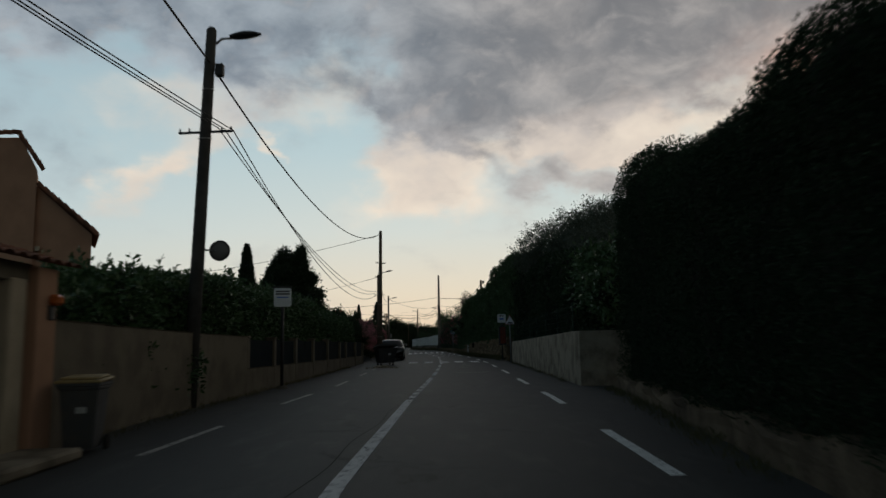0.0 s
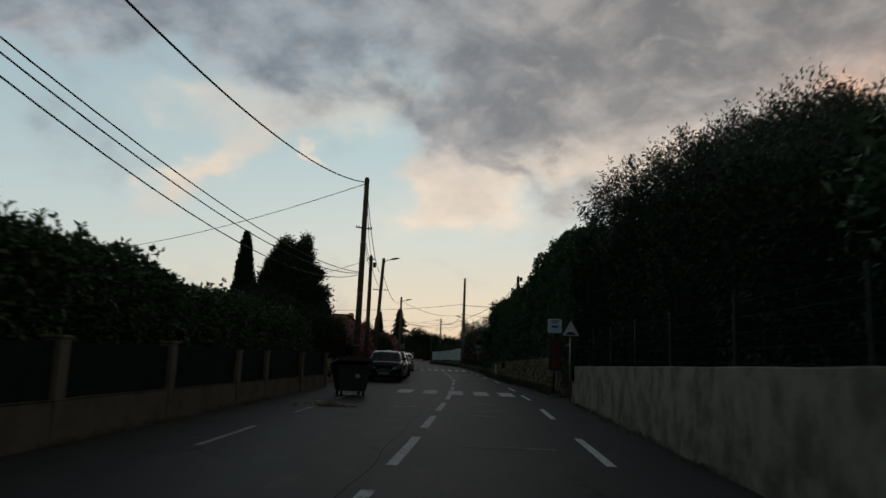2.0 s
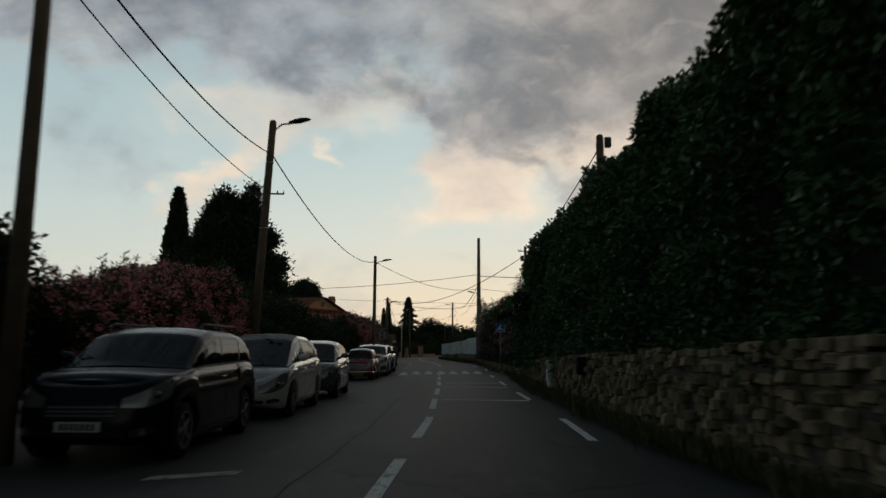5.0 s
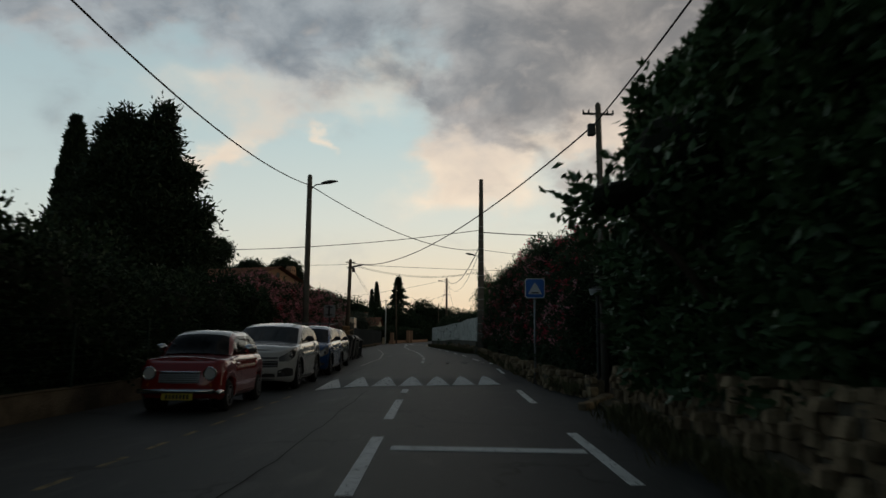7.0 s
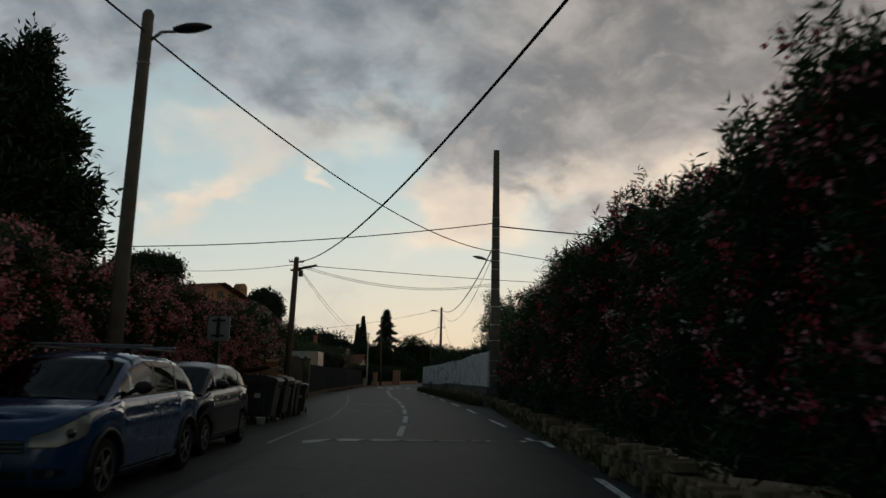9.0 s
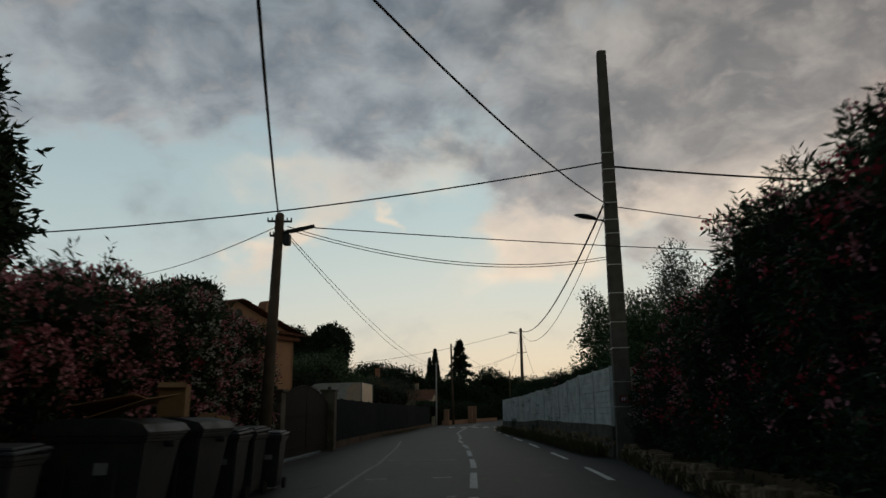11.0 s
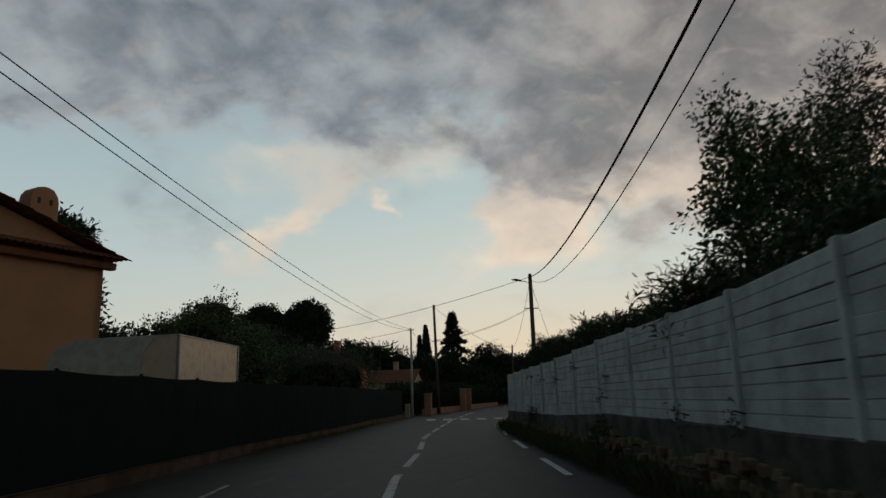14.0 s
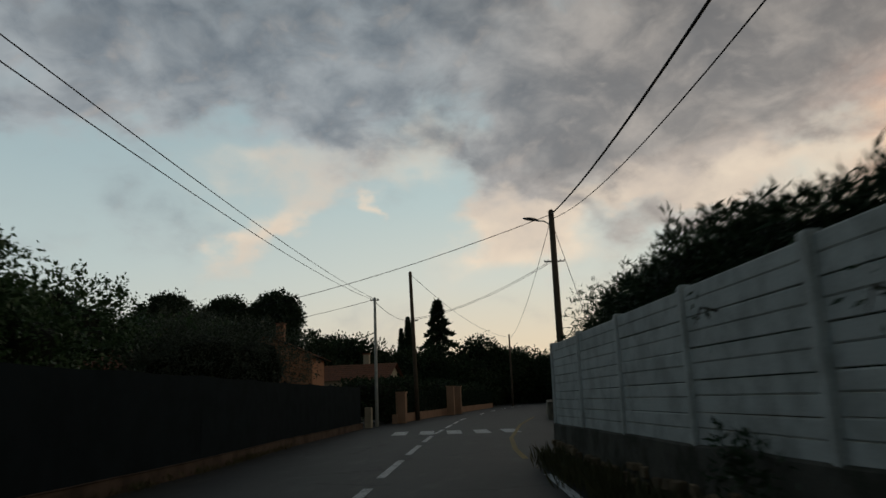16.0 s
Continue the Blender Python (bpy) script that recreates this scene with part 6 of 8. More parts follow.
# ---- poles, lamps and cables ----
def pole(name, label, x, y, h, r, mat=None, lean=(0, 0), top=0.72, bands=(), lamp=None, bar=(), square=False, collar=()):
    """A street pole. lamp: (height, reach in x, reach in y); bar: rows of (height, half length, turn) of cross-arms; bands: heights."""
    ob = thing(name, label, "pole", at=(x, y, 0))
    lx, ly = lean

    def at(z, dx=0.0, dy=0.0):
        return (lx * z / h + dx, ly * z / h + dy, z)

    if square:
        bm = bmesh.new()
        rings = [[bm.verts.new((at(z)[0] + sx * q * 0.82, at(z)[1] + sy * q, z)) for sx, sy in ((-1, -1), (1, -1), (1, 1), (-1, 1))] for z, q in ((-0.25, r), (h * 0.5, r * (1 + top) / 2), (h, r * top))]
        for a, b in zip(rings, rings[1:]):
            for j in range(4):
                bm.faces.new((a[j], a[(j + 1) % 4], b[(j + 1) % 4], b[j]))
        bm.faces.new(rings[-1])
        bmesh.ops.bevel(bm, geom=[e for e in bm.edges if abs(e.verts[0].co.z - e.verts[1].co.z) > 0.5], offset=0.025, segments=2, affect="EDGES")
        part("shaft", bm, mat or M_CONCPOLE, ob)
    else:
        part("shaft", bm_tube([at(-0.25), at(h * 0.5), at(h - 0.06), at(h)], [r, r * (1 + top) / 2, r * top, r * top * 0.6], 12), mat or M_CONCPOLE, ob, smooth=True)
    for z in bands:
        rr = r * (1 - (1 - top) * z / h) + 0.006
        c = at(z)
        if square:
            bm = bm_box(rr * 1.64 + 0.012, rr * 2 + 0.012, 0.026, c, 0.004)
            part("steel_band", bm, M_BAND, ob, "bright steel band")
            continue
        part("steel_band", bm_tube([(c[0] + rr * math.cos(t), c[1] + rr * math.sin(t), z + 0.02 * math.sin(t)) for t in (2 * math.pi * k / 16 for k in range(17))], 0.012, 5, False), M_BAND, ob, "bright steel band")
    for z, half, turn in bar:
        c = at(z)
        d = Vector((math.cos(turn), math.sin(turn), 0)) * half
        arm = part("cross_arm", bm_box(2 * half, 0.045, 0.045, c, 0.008, Matrix.Rotation(turn, 4, "Z")), M_DARKMETAL, ob)
        for s in (-0.95, -0.6, 0.6, 0.95):
            part("insulator", bm_tube([(c[0] + d.x * s, c[1] + d.y * s, z + 0.02), (c[0] + d.x * s, c[1] + d.y * s, z + 0.09)], [0.02, 0.014], 8), M_DARKMETAL, arm)
    if lamp:
        z, rx, ry = lamp
        c = Vector(at(z))
        tip = c + Vector((rx, ry, 0.25))
        d = Vector((rx, ry, 0)).normalized()
        part("lamp_arm", bm_tube([c, c.lerp(tip, 0.5) + Vector((0, 0, 0.1)), tip], 0.028, 8), M_STEEL, ob, smooth=True)
        rows = []
        s = Vector((-d.y, d.x, 0))
        for t in np.linspace(0, 1, 11):
            w, hh = 0.13 * math.sin(math.pi * (0.12 + 0.86 * t)) ** 0.7 + 0.012, 0.075 * math.sin(math.pi * (0.1 + 0.88 * t)) ** 0.8 + 0.01
            q = tip + d * (t * 0.62 - 0.06) + Vector((0, 0, 0.02 + 0.10 * t))
            rows.append([tuple(q + s * w * math.cos(a) + Vector((0, 0, 1)) * hh * math.sin(a) * (1.0 if math.sin(a) > 0 else 0.6)) for a in (2 * math.pi * k / 12 for k in range(12))])
        put("lamp_head", strip_mesh("lamp_head", rows, M_DARKMETAL, True, True), ob, None, "dark oval street lamp head")
    for z, side in collar:
        c = at(z)
        part("junction_box", bm_box(0.16, 0.14, 0.26, (c[0] + side * (r + 0.07), c[1], z), 0.02), M_DARKMETAL, ob)
    return ob


pole("street_lamp", "grey pole with a street lamp and a traffic mirror", -5.06, 15.35, 7.5, 0.14, M_GREYPOLE, (0.25, 0), lamp=(7.05, 0.42, 0.06), bar=((5.33, 0.55, -0.12),), bands=(5.2, 6.2), collar=((6.6, 1),))
pole("telephone_pole", "tall pale wooden pole with cable brackets", -3.3, 45.75, 8.2, 0.13, M_WOODPOLE, (0.06, 0), bands=(1.6, 5.6, 3.6), bar=((6.15, 0.35, 0.6),))
pole("telephone_pole", "short wooden pole with cable fittings", -3.95, 54.5, 6.3, 0.12, M_WOODPOLE, (0.0, 0), bar=((6.1, 0.22, 0.3),), collar=((5.8, 1),))
pole("street_lamp", "wooden pole with a street lamp and a cross-arm", -4.82, 66.1, 7.75, 0.14, M_WOODPOLE, (0.36, 0), lamp=(7.4, 0.55, 0.0), bar=((5.58, 0.5, 0.05),), bands=(4.6, 6.5))
pole("street_lamp", "slim grey pole with a street lamp", -5.02, 92.0, 7.25, 0.13, M_CONCPOLE, (0.0, 0), lamp=(6.65, 0.5, 0.05), bands=(6.3,))
pole("utility_pole", "thick concrete pole with steel bands, cables and a lamp", 1.86, 113.05, 11.75, 0.29, M_CONCPOLE, (0.0, 0), top=0.55, lamp=(6.3, -0.5, -0.1), bands=(1.35, 2.0, 2.9, 3.6, 4.4, 5.2, 6.1, 6.5, 7.0, 7.6, 8.0, 8.5), bar=((5.75, 0.24, 0.6),), square=True)
pole("telephone_pole", "leaning wooden pole with cable gear and a short lamp arm", -6.25, 108.2, 5.75, 0.14, M_WOODPOLE, (0.12, 0.05), bar=((5.55, 0.28, 0.2), (5.2, 0.2, 0.4)), collar=((5.1, 1),))
pole("utility_pole", "wooden pole hidden in a tall hedge", 4.5, 64.0, 6.6, 0.13, M_WOODPOLE, (0, 0), collar=((6.4, 1),))
pole("utility_pole", "grey pole with a cross-arm beside a garden path", 3.88, 80.55, 6.2, 0.085, M_CONCPOLE, (-0.05, 0), bar=((5.95, 0.34, 0.1),), collar=((5.6, -1),), bands=(2.2, 4.4))
pole("street_lamp", "far wooden pole with a street lamp", -1.86, 158.4, 8.7, 0.16, M_WOODPOLE, (0.0, 0), lamp=(8.0, -0.62, -0.05), bar=((6.5, 0.42, 0.1),))
pole("street_lamp_post", "thin white painted pole with cable fittings", -10.25, 162.3, 6.0, 0.085, M_WHITEPOLE, (0.0, 0), bar=((5.85, 0.2, 0.2),))
pole("utility_pole", "far slim wooden pole with a cross-arm", -9.5, 169.8, 8.5, 0.13, M_WOODPOLE, (-0.2, 0), bar=((5.6, 0.3, 0.1),))
pole("utility_pole", "far slim wooden pole", -4.9, 205, 7.5, 0.12, M_WOODPOLE)
pole("utility_pole", "wooden pole behind the start of the road", -2.7, -22, 8.0, 0.15, M_WOODPOLE, bar=((5.6, 0.7, 0.0),))
pole("utility_pole", "wooden pole with a cross-arm behind the start", -8.3, -22, 7.0, 0.15, M_WOODPOLE, bar=((5.6, 0.7, 0.0),))
pole("utility_pole", "wooden pole among gardens far off", -36, 78, 9.0, 0.14, M_WOODPOLE)
pole("utility_pole", "wooden pole among gardens far off", -42, 112.5, 9.0, 0.14, M_WOODPOLE)
pole("utility_pole", "wooden pole among gardens far off", -33, 176, 7.4, 0.14, M_WOODPOLE)
pole("utility_pole", "wooden pole among gardens beyond a fence", 24, 121.5, 10.3, 0.14, M_WOODPOLE)


def cable(a, b, sag, r=0.011, label="black overhead cable between poles"):
    a, b = Vector(a), Vector(b)
    pts = [a.lerp(b, t) + Vector((0, 0, -4 * sag * t * (1 - t))) for t in np.linspace(0, 1, 25)]
    ob = put("overhead_cable", from_bm("overhead_cable", bm_tube(pts, r * 1.4, 6), M_CABLE, True))
    return tagged(ob, label, "cable", "overhead cables")


LP1, P2, P2B, LP3, LP4, BP, P5, LP6, P7, P8, RP = (-4.82, 15.4), (-3.25, 45.75), (-3.95, 54.5), (-4.5, 66.1), (-5.02, 92.0), (1.86, 113.05), (-6.14, 108.25), (-1.86, 158.4), (-10.25, 162.3), (-9.65, 169.8), (3.73, 80.55)
cable((*LP1, 6.75), (*P2, 8.0), 1.45, 0.014, "thick black overhead cable")
cable((*LP1, 6.75), (-2.7, -22, 7.3), 0.8, 0.014, "thick black overhead cable")
for dx, z, sag in ((0.18, 5.42, 1.0), (0.32, 5.38, 1.2), (0.5, 5.34, 1.5)):
    cable((LP1[0] + dx, LP1[1] - dx * 0.25, z), (P2[0] - 0.1, P2[1] - 0.05, 4.6 - 0.2 * sag), sag, 0.008, "thin black overhead wire")
    cable((LP1[0] + dx, LP1[1] - dx * 0.25, z), (-8.6 + dx, -22, 5.65), 0.6 + 0.15 * sag, 0.008, "thin black overhead wire")
cable((*P2, 7.95), (-36, 78, 8.9), 1.0, 0.011)
cable((*P2, 7.95), (*P2B, 6.2), 0.4, 0.008)
cable((*P2, 7.95), (*LP3, 6.75), 1.1, 0.012)
cable((P2[0], P2[1], 6.2), (*P2B, 6.1), 0.35, 0.008)
cable((P2[0], P2[1], 6.1), (*P2B, 5.9), 0.5, 0.008)
cable((*P2B, 6.1), (-42, 112.5, 8.8), 1.6, 0.008)
cable((*P2B, 5.95), (*LP3, 5.65), 0.3, 0.008)
cable((*LP3, 6.8), (*LP4, 6.85), 0.95, 0.013, "thick black overhead cable")
cable((*LP4, 6.85), (BP[0], BP[1], 6.95), 0.75, 0.013, "thick black overhead cable")
cable((BP[0], BP[1], 6.95), (24, 121.5, 7.4), 0.6, 0.011)
cable((BP[0] - 0.15, BP[1], 8.27), (-42, 112.5, 8.77), 1.7, 0.016, "thick black overhead cable")
cable((BP[0] + 0.15, BP[1], 8.13), (24, 121.5, 10.0), 0.55, 0.022, "twisted thick black overhead cable")
cable((*RP, 5.7), (*P5, 5.55), 1.1, 0.013)
cable((*RP, 5.7), (4.5, 64.0, 6.3), 0.3, 0.011)
cable((P5[0] + 0.75, P5[1] + 0.2, 5.42), (24, 121.5, 6.6), 0.35, 0.009)
for dz in (0.0, 0.07):
    cable((P5[0] + 0.2, P5[1], 5.35 + dz), (BP[0] - 0.2, BP[1], 5.4 + dz), 0.5, 0.007, "thin black overhead wire")
    cable((P5[0] + 0.1, P5[1], 5.3 + dz), (P7[0], P7[1], 5.85 + dz), 1.05 - 2.8 * dz, 0.006, "thin black overhead wire")
    cable((LP6[0], LP6[1], 6.55 + dz), (P8[0], P8[1], 5.65 + dz), 0.4, 0.007, "thin black overhead wire")
cable((P5[0], P5[1], 5.45), (-24, 128, 8.6), 0.5, 0.008)
pole("utility_pole", "wooden pole among gardens behind a house", -24, 128, 8.8, 0.14, M_WOODPOLE)
cable((BP[0] - 0.12, BP[1] + 0.1, 7.15), (LP6[0], LP6[1], 8.5), 1.3, 0.02, "twisted thick black overhead cable")
cable((BP[0] - 0.05, BP[1] + 0.1, 6.95), (LP6[0], LP6[1], 8.3), 2.0, 0.009)
cable((*LP6, 8.5), (-33, 176, 7.05), 1.15, 0.012)
cable((*P7, 5.9), (-33, 176, 6.9), 0.9, 0.008)
cable((*P7, 5.8), (P8[0], P8[1], 5.65), 0.3, 0.008)
cable((*LP6, 8.2), (-0.4, 158.9, 3.0), 0.02, 0.009, "taut steel stay wire of a pole")
cable((*P8, 8.3), (-4.9, 205, 7.2), 0.8, 0.009)
cable((LP6[0], LP6[1], 8.4), (-4.9, 205, 7.0), 0.9, 0.009)
arm = put("lamp_arm_rod", from_bm("lamp_arm_rod", bm_tube([(P5[0] + 0.12, P5[1], 5.28), (P5[0] + 0.42, P5[1] + 0.1, 5.36), (P5[0] + 0.78, P5[1] + 0.2, 5.46)], [0.05, 0.055, 0.045], 8), M_DARKMETAL))
tagged(arm, "dark cable joint hanging beside a wooden pole", "cable joint")

# traffic mirror on the first pole
mirror = thing("traffic_mirror", "round convex traffic mirror seen from behind", "mirror", at=(-4.58, 15.45, 2.98))
bm = bmesh.new()
bmesh.ops.create_uvsphere(bm, u_segments=20, v_segments=8, radius=0.18, matrix=Matrix.Diagonal((1, 0.25, 1, 1)))
part("mirror_dish", bm, M_MIRROR, mirror, smooth=True)
part("rim", bm_tube([(0.185 * math.cos(t), 0.0, 0.185 * math.sin(t)) for t in (2 * math.pi * k / 24 for k in range(25))], 0.02, 6, False), M_DARKMETAL, mirror)
part("bracket", bm_tube([(0, 0, 0), (-0.18, -0.1, 0.0), (-0.36, -0.05, 0.02)], 0.018, 6), M_STEEL, mirror)


# ---- signs ----
def sign_post(name, label, x, y, h, r=0.03, mat=None):
    ob = thing(name, label, "sign", at=(x, y, 0))
    part("post", bm_tube([(0, 0, -0.25), (0, 0, h)], r, 8), mat or M_STEEL, ob, smooth=True)
    return ob


def board(parent, name, w, h, z, mat, y=-0.05, d=0.025, x=0.0, bevel=0.03, label=""):
    bm = bmesh.new()
    bmesh.ops.create_cube(bm, size=1, matrix=Matrix.Translation((x, y, z)) @ Matrix.Diagonal((w, d, h, 1)))
    if bevel:
        edges = [e for e in bm.edges if abs(e.verts[0].co.y - e.verts[1].co.y) > d * 0.5]
        bmesh.ops.bevel(bm, geom=edges, offset=bevel, segments=3, affect="EDGES")
    return part(name, bm, mat, parent, label)


def flat(parent, name, outline, y, mat, label="", d=0.004):
    return part(name, bm_prism(outline, y - d, y), mat, parent, label)


s = sign_post("speed_hump_sign", "blue square road sign with a white hump symbol", 2.74, 83.75, 2.62)
board(s, "sign_board", 0.5, 0.5, 2.4, M_SIGNWHITE, label="white-rimmed sign board")
board(s, "blue_field", 0.46, 0.46, 2.4, M_SIGNBLUE, -0.066, 0.006, label="blue field")
flat(s, "hump_symbol", [(-0.17, 2.25), (0.17, 2.25), (0.17, 2.268), (0.06, 2.46), (0.0, 2.55), (-0.06, 2.46), (-0.17, 2.268)], -0.0695, M_SIGNWHITE, "white triangle symbol")
flat(s, "hump_profile", [(-0.12, 2.27), (0.12, 2.27), (0.07, 2.30), (-0.07, 2.30)], -0.0755, M_SIGNBLACK)

s = sign_post("warning_sign", "red and white triangular hump warning sign", 4.28, 42.1, 2.6)
flat(s, "red_rim", [(-0.32, 2.1), (0.32, 2.1), (0.0, 2.66)], -0.035, M_SIGNRED, "red rim", 0.02)
flat(s, "white_field", [(-0.275, 2.125), (0.275, 2.125), (0.0, 2.61)], -0.0565, M_SIGNWHITE, "white field")
flat(s, "hump_profile", [(-0.2, 2.155), (0.2, 2.155), (0.09, 2.23), (0.0, 2.25), (-0.09, 2.23)], -0.0625, M_SIGNBLACK)

s = sign_post("bus_stop_sign", "bus stop post with a white board and a timetable case", 4.02, 44.0, 2.7, 0.04, M_DARKMETAL)
board(s, "stop_board", 0.5, 0.5, 2.52, M_SIGNWHITE, label="white stop board")
for z, w in ((2.7, 0.3), (2.64, 0.2)):
    board(s, "text_bar", w, 0.03, z, M_SIGNBLACK, -0.066, 0.004, bevel=0)
board(s, "logo_shape", 0.26, 0.09, 2.49, M_SIGNBLUE, -0.066, 0.004, bevel=0.02, label="blue logo shape")
board(s, "text_bar", 0.3, 0.015, 2.36, M_SIGNBACK, -0.066, 0.004, bevel=0)
board(s, "timetable_case", 0.44, 1.1, 1.5, M_DARKMETAL, -0.06, 0.06, 0.02)
board(s, "timetable", 0.3, 0.95, 1.52, M_BRICKRED, -0.094, 0.006, 0.05, bevel=0, label="reddish printed timetable")
for k in range(13):
    board(s, "text_bar", 0.26, 0.012, 1.92 - 0.05 * k, M_SIGNBLACK, -0.0985, 0.003, 0.05, bevel=0)
part("foot", bm_disc(0.2, 0.1, 16, None, (0, 0, 0.05), r2=0.13), M_CONCPOLE, s)

s = sign_post("bus_stop_sign", "bus stop post with a small white board", -4.42, 20.9, 2.55, 0.045, M_DARKMETAL)
s.matrix_basis = pose(-4.42, 20.9, 0, 0, 0, 6)
board(s, "stop_board", 0.46, 0.5, 2.42, M_SIGNWHITE, label="white stop board")
for z, w in ((2.58, 0.36), (2.51, 0.36)):
    board(s, "text_bar", w, 0.035, z, M_SIGNBLACK, -0.066, 0.004, bevel=0)
board(s, "text_bar", 0.3, 0.03, 2.42, M_SIGNBLUE, -0.066, 0.004, bevel=0)
board(s, "cap", 0.5, 0.06, 2.69, M_DARKMETAL, bevel=0.01)
part("foot", bm_disc(0.17, 0.08, 16, None, (0, 0, 0.04), r2=0.12), M_CONCPOLE, s)

s = sign_post("road_sign", "square road sign seen from its bare metal back", -5.1, 97.0, 2.5, 0.035, M_DARKMETAL)
s.matrix_basis = pose(-5.1, 97.0, 0, 0, 0, -8)
board(s, "sign_back", 0.52, 0.55, 2.22, M_SIGNBACK, -0.04, label="pale bare metal back")
for z in (2.4, 2.06):
    board(s, "clamp_rail", 0.3, 0.05, z, M_DARKMETAL, -0.075, 0.05, bevel=0.0)
board(s, "post_clamp", 0.07, 0.46, 2.24, M_DARKMETAL, -0.08, 0.04, bevel=0.0)


# ---- bins ----
def wheelie_bin(x, y, mat, lid, label, turn=0.0, group="wheelie bins", scale=1.0):
    ob = thing("wheelie_bin", label, "bin", group, at=(x, y, road_z(x, y)), rz=turn)
    ob.scale = (scale, scale, scale)
    bm = bmesh.new()
    rows = [(0.19, 0.22, 0.06), (0.25, 0.29, 0.88), (0.29, 0.33, 0.9), (0.29, 0.33, 0.96)]
    rings = [[bm.verts.new((sx * w, sy * d, z)) for sx, sy in ((-1, -1), (1, -1), (1, 1), (-1, 1))] for w, d, z in rows]
    for a, b in zip(rings, rings[1:]):
        for j in range(4):
            bm.faces.new((a[j], a[(j + 1) % 4], b[(j + 1) % 4], b[j]))
    bm.faces.new(rings[0][::-1])
    bmesh.ops.bevel(bm, geom=bm.edges[:], offset=0.02, segments=2, affect="EDGES")
    part("bin_body", bm, mat, ob)
    bm = bm_box(0.6, 0.7, 0.05, (0, 0.01, 0.99), 0.02, Matrix.Rotation(0.05, 4, "X"))
    bm_box(0.5, 0.56, 0.04, (0, 0.0, 1.03), 0.018, Matrix.Rotation(0.05, 4, "X"), bm)
    part("lid", bm, lid, ob)
    part("handle", bm_tube([(-0.22, 0.38, 0.9), (-0.22, 0.43, 0.95), (0.22, 0.43, 0.95), (0.22, 0.38, 0.9)], 0.018, 6), mat, ob)
    for sx in (-1, 1):
        part("wheel", bm_disc(0.1, 0.05, 16, Matrix.Rotation(math.pi / 2, 4, "Y"), (sx * 0.24, 0.26, 0.1)), M_RUBBER, ob)
    part("label_patch", bm_box(0.14, 0.004, 0.14, (0.04, -0.268, 0.62), 0, Matrix.Rotation(-0.08, 4, "X")), M_SIGNBACK, ob)
    return ob


def container(x, y, turn, label, open_lid=False):
    ob = thing("waste_container", label, "bin", "waste containers", at=(x, y, road_z(x, y)), rz=turn)
    bm = bmesh.new()
    rows = [(0.48, 0.38, 0.18), (0.6, 0.5, 1.05), (0.66, 0.55, 1.08), (0.66, 0.55, 1.14)]
    rings = [[bm.verts.new((sx * w, sy * d, z)) for sx, sy in ((-1, -1), (1, -1), (1, 1), (-1, 1))] for w, d, z in rows]
    for a, b in zip(rings, rings[1:]):
        for j in range(4):
            bm.faces.new((a[j], a[(j + 1) % 4], b[(j + 1) % 4], b[j]))
    bm.faces.new(rings[0][::-1])
    bmesh.ops.bevel(bm, geom=bm.edges[:], offset=0.025, segments=2, affect="EDGES")
    part("bin_body", bm, M_BINDARK, ob)
    a = -0.16 if open_lid else 0.0
    bm = bm_prism([(-0.68, 0.0), (-0.6, 0.09), (-0.3, 0.15), (0.3, 0.15), (0.6, 0.09), (0.68, 0.0)], -1.1, 0.02)
    bmesh.ops.transform(bm, matrix=Matrix.Translation((0, 0.54, 1.14)) @ Matrix.Rotation(a, 4, "X"), verts=bm.verts[:])
    part("lid", bm, M_BINDARK, ob)
    for sx in (-1, 1):
        part("trunnion", bm_disc(0.04, 0.12, 12, Matrix.Rotation(math.pi / 2, 4, "Y"), (sx * 0.68, 0, 1.0)), M_DARKMETAL, ob)
        part("rib", bm_box(0.04, 0.05, 0.8, (sx * 0.3, -0.47, 0.62), 0.01, Matrix.Rotation(-0.135, 4, "X")), M_BINDARK, ob)
        for sy in (-1, 1):
            w = part("castor", bm_disc(0.09, 0.05, 14, Matrix.Rotation(math.pi / 2, 4, "Y"), (sx * 0.4, sy * 0.3, 0.09)), M_RUBBER, ob)
            part("fork", bm_box(0.07, 0.05, 0.12, (sx * 0.4, sy * 0.3, 0.17)), M_STEEL, w)
    part("sticker", bm_box(0.16, 0.004, 0.14, (0.12, -0.473, 0.75), 0, Matrix.Rotation(-0.135, 4, "X")), M_SIGNBACK, ob)
    return ob


wheelie_bin(-4.42, 9.8, M_BIN, M_LID, "grey wheelie bin with a worn yellow lid by a wall", 8, scale=0.79)
container(-2.72, 40.5, 24, "dark four-wheeled waste container with its lid ajar", True).scale = (0.86, 0.8, 0.8)
wheelie_bin(-5.62, 98.6, M_BIN, M_BIN, "grey wheelie bin in a row of bins", 4, scale=1.02)
wheelie_bin(-5.5, 99.6, M_BIN, M_BIN, "grey wheelie bin in a row of bins", 8)
container(-5.35, 101.2, 4, "overfull dark four-wheeled waste container")
container(-5.4, 102.7, 2, "dark four-wheeled waste container in a row")
wheelie_bin(-5.2, 104.0, M_BINDARK, M_BINDARK, "dark wheelie bin in a row of bins", 5, scale=1.05)
wheelie_bin(-5.25, 104.85, M_BINDARK, M_BINDARK, "dark wheelie bin in a row of bins", 2, scale=1.05)
wheelie_bin(-5.15, 105.7, M_BINDARK, M_BINDARK, "dark wheelie bin at the end of the row", 9, scale=0.95)


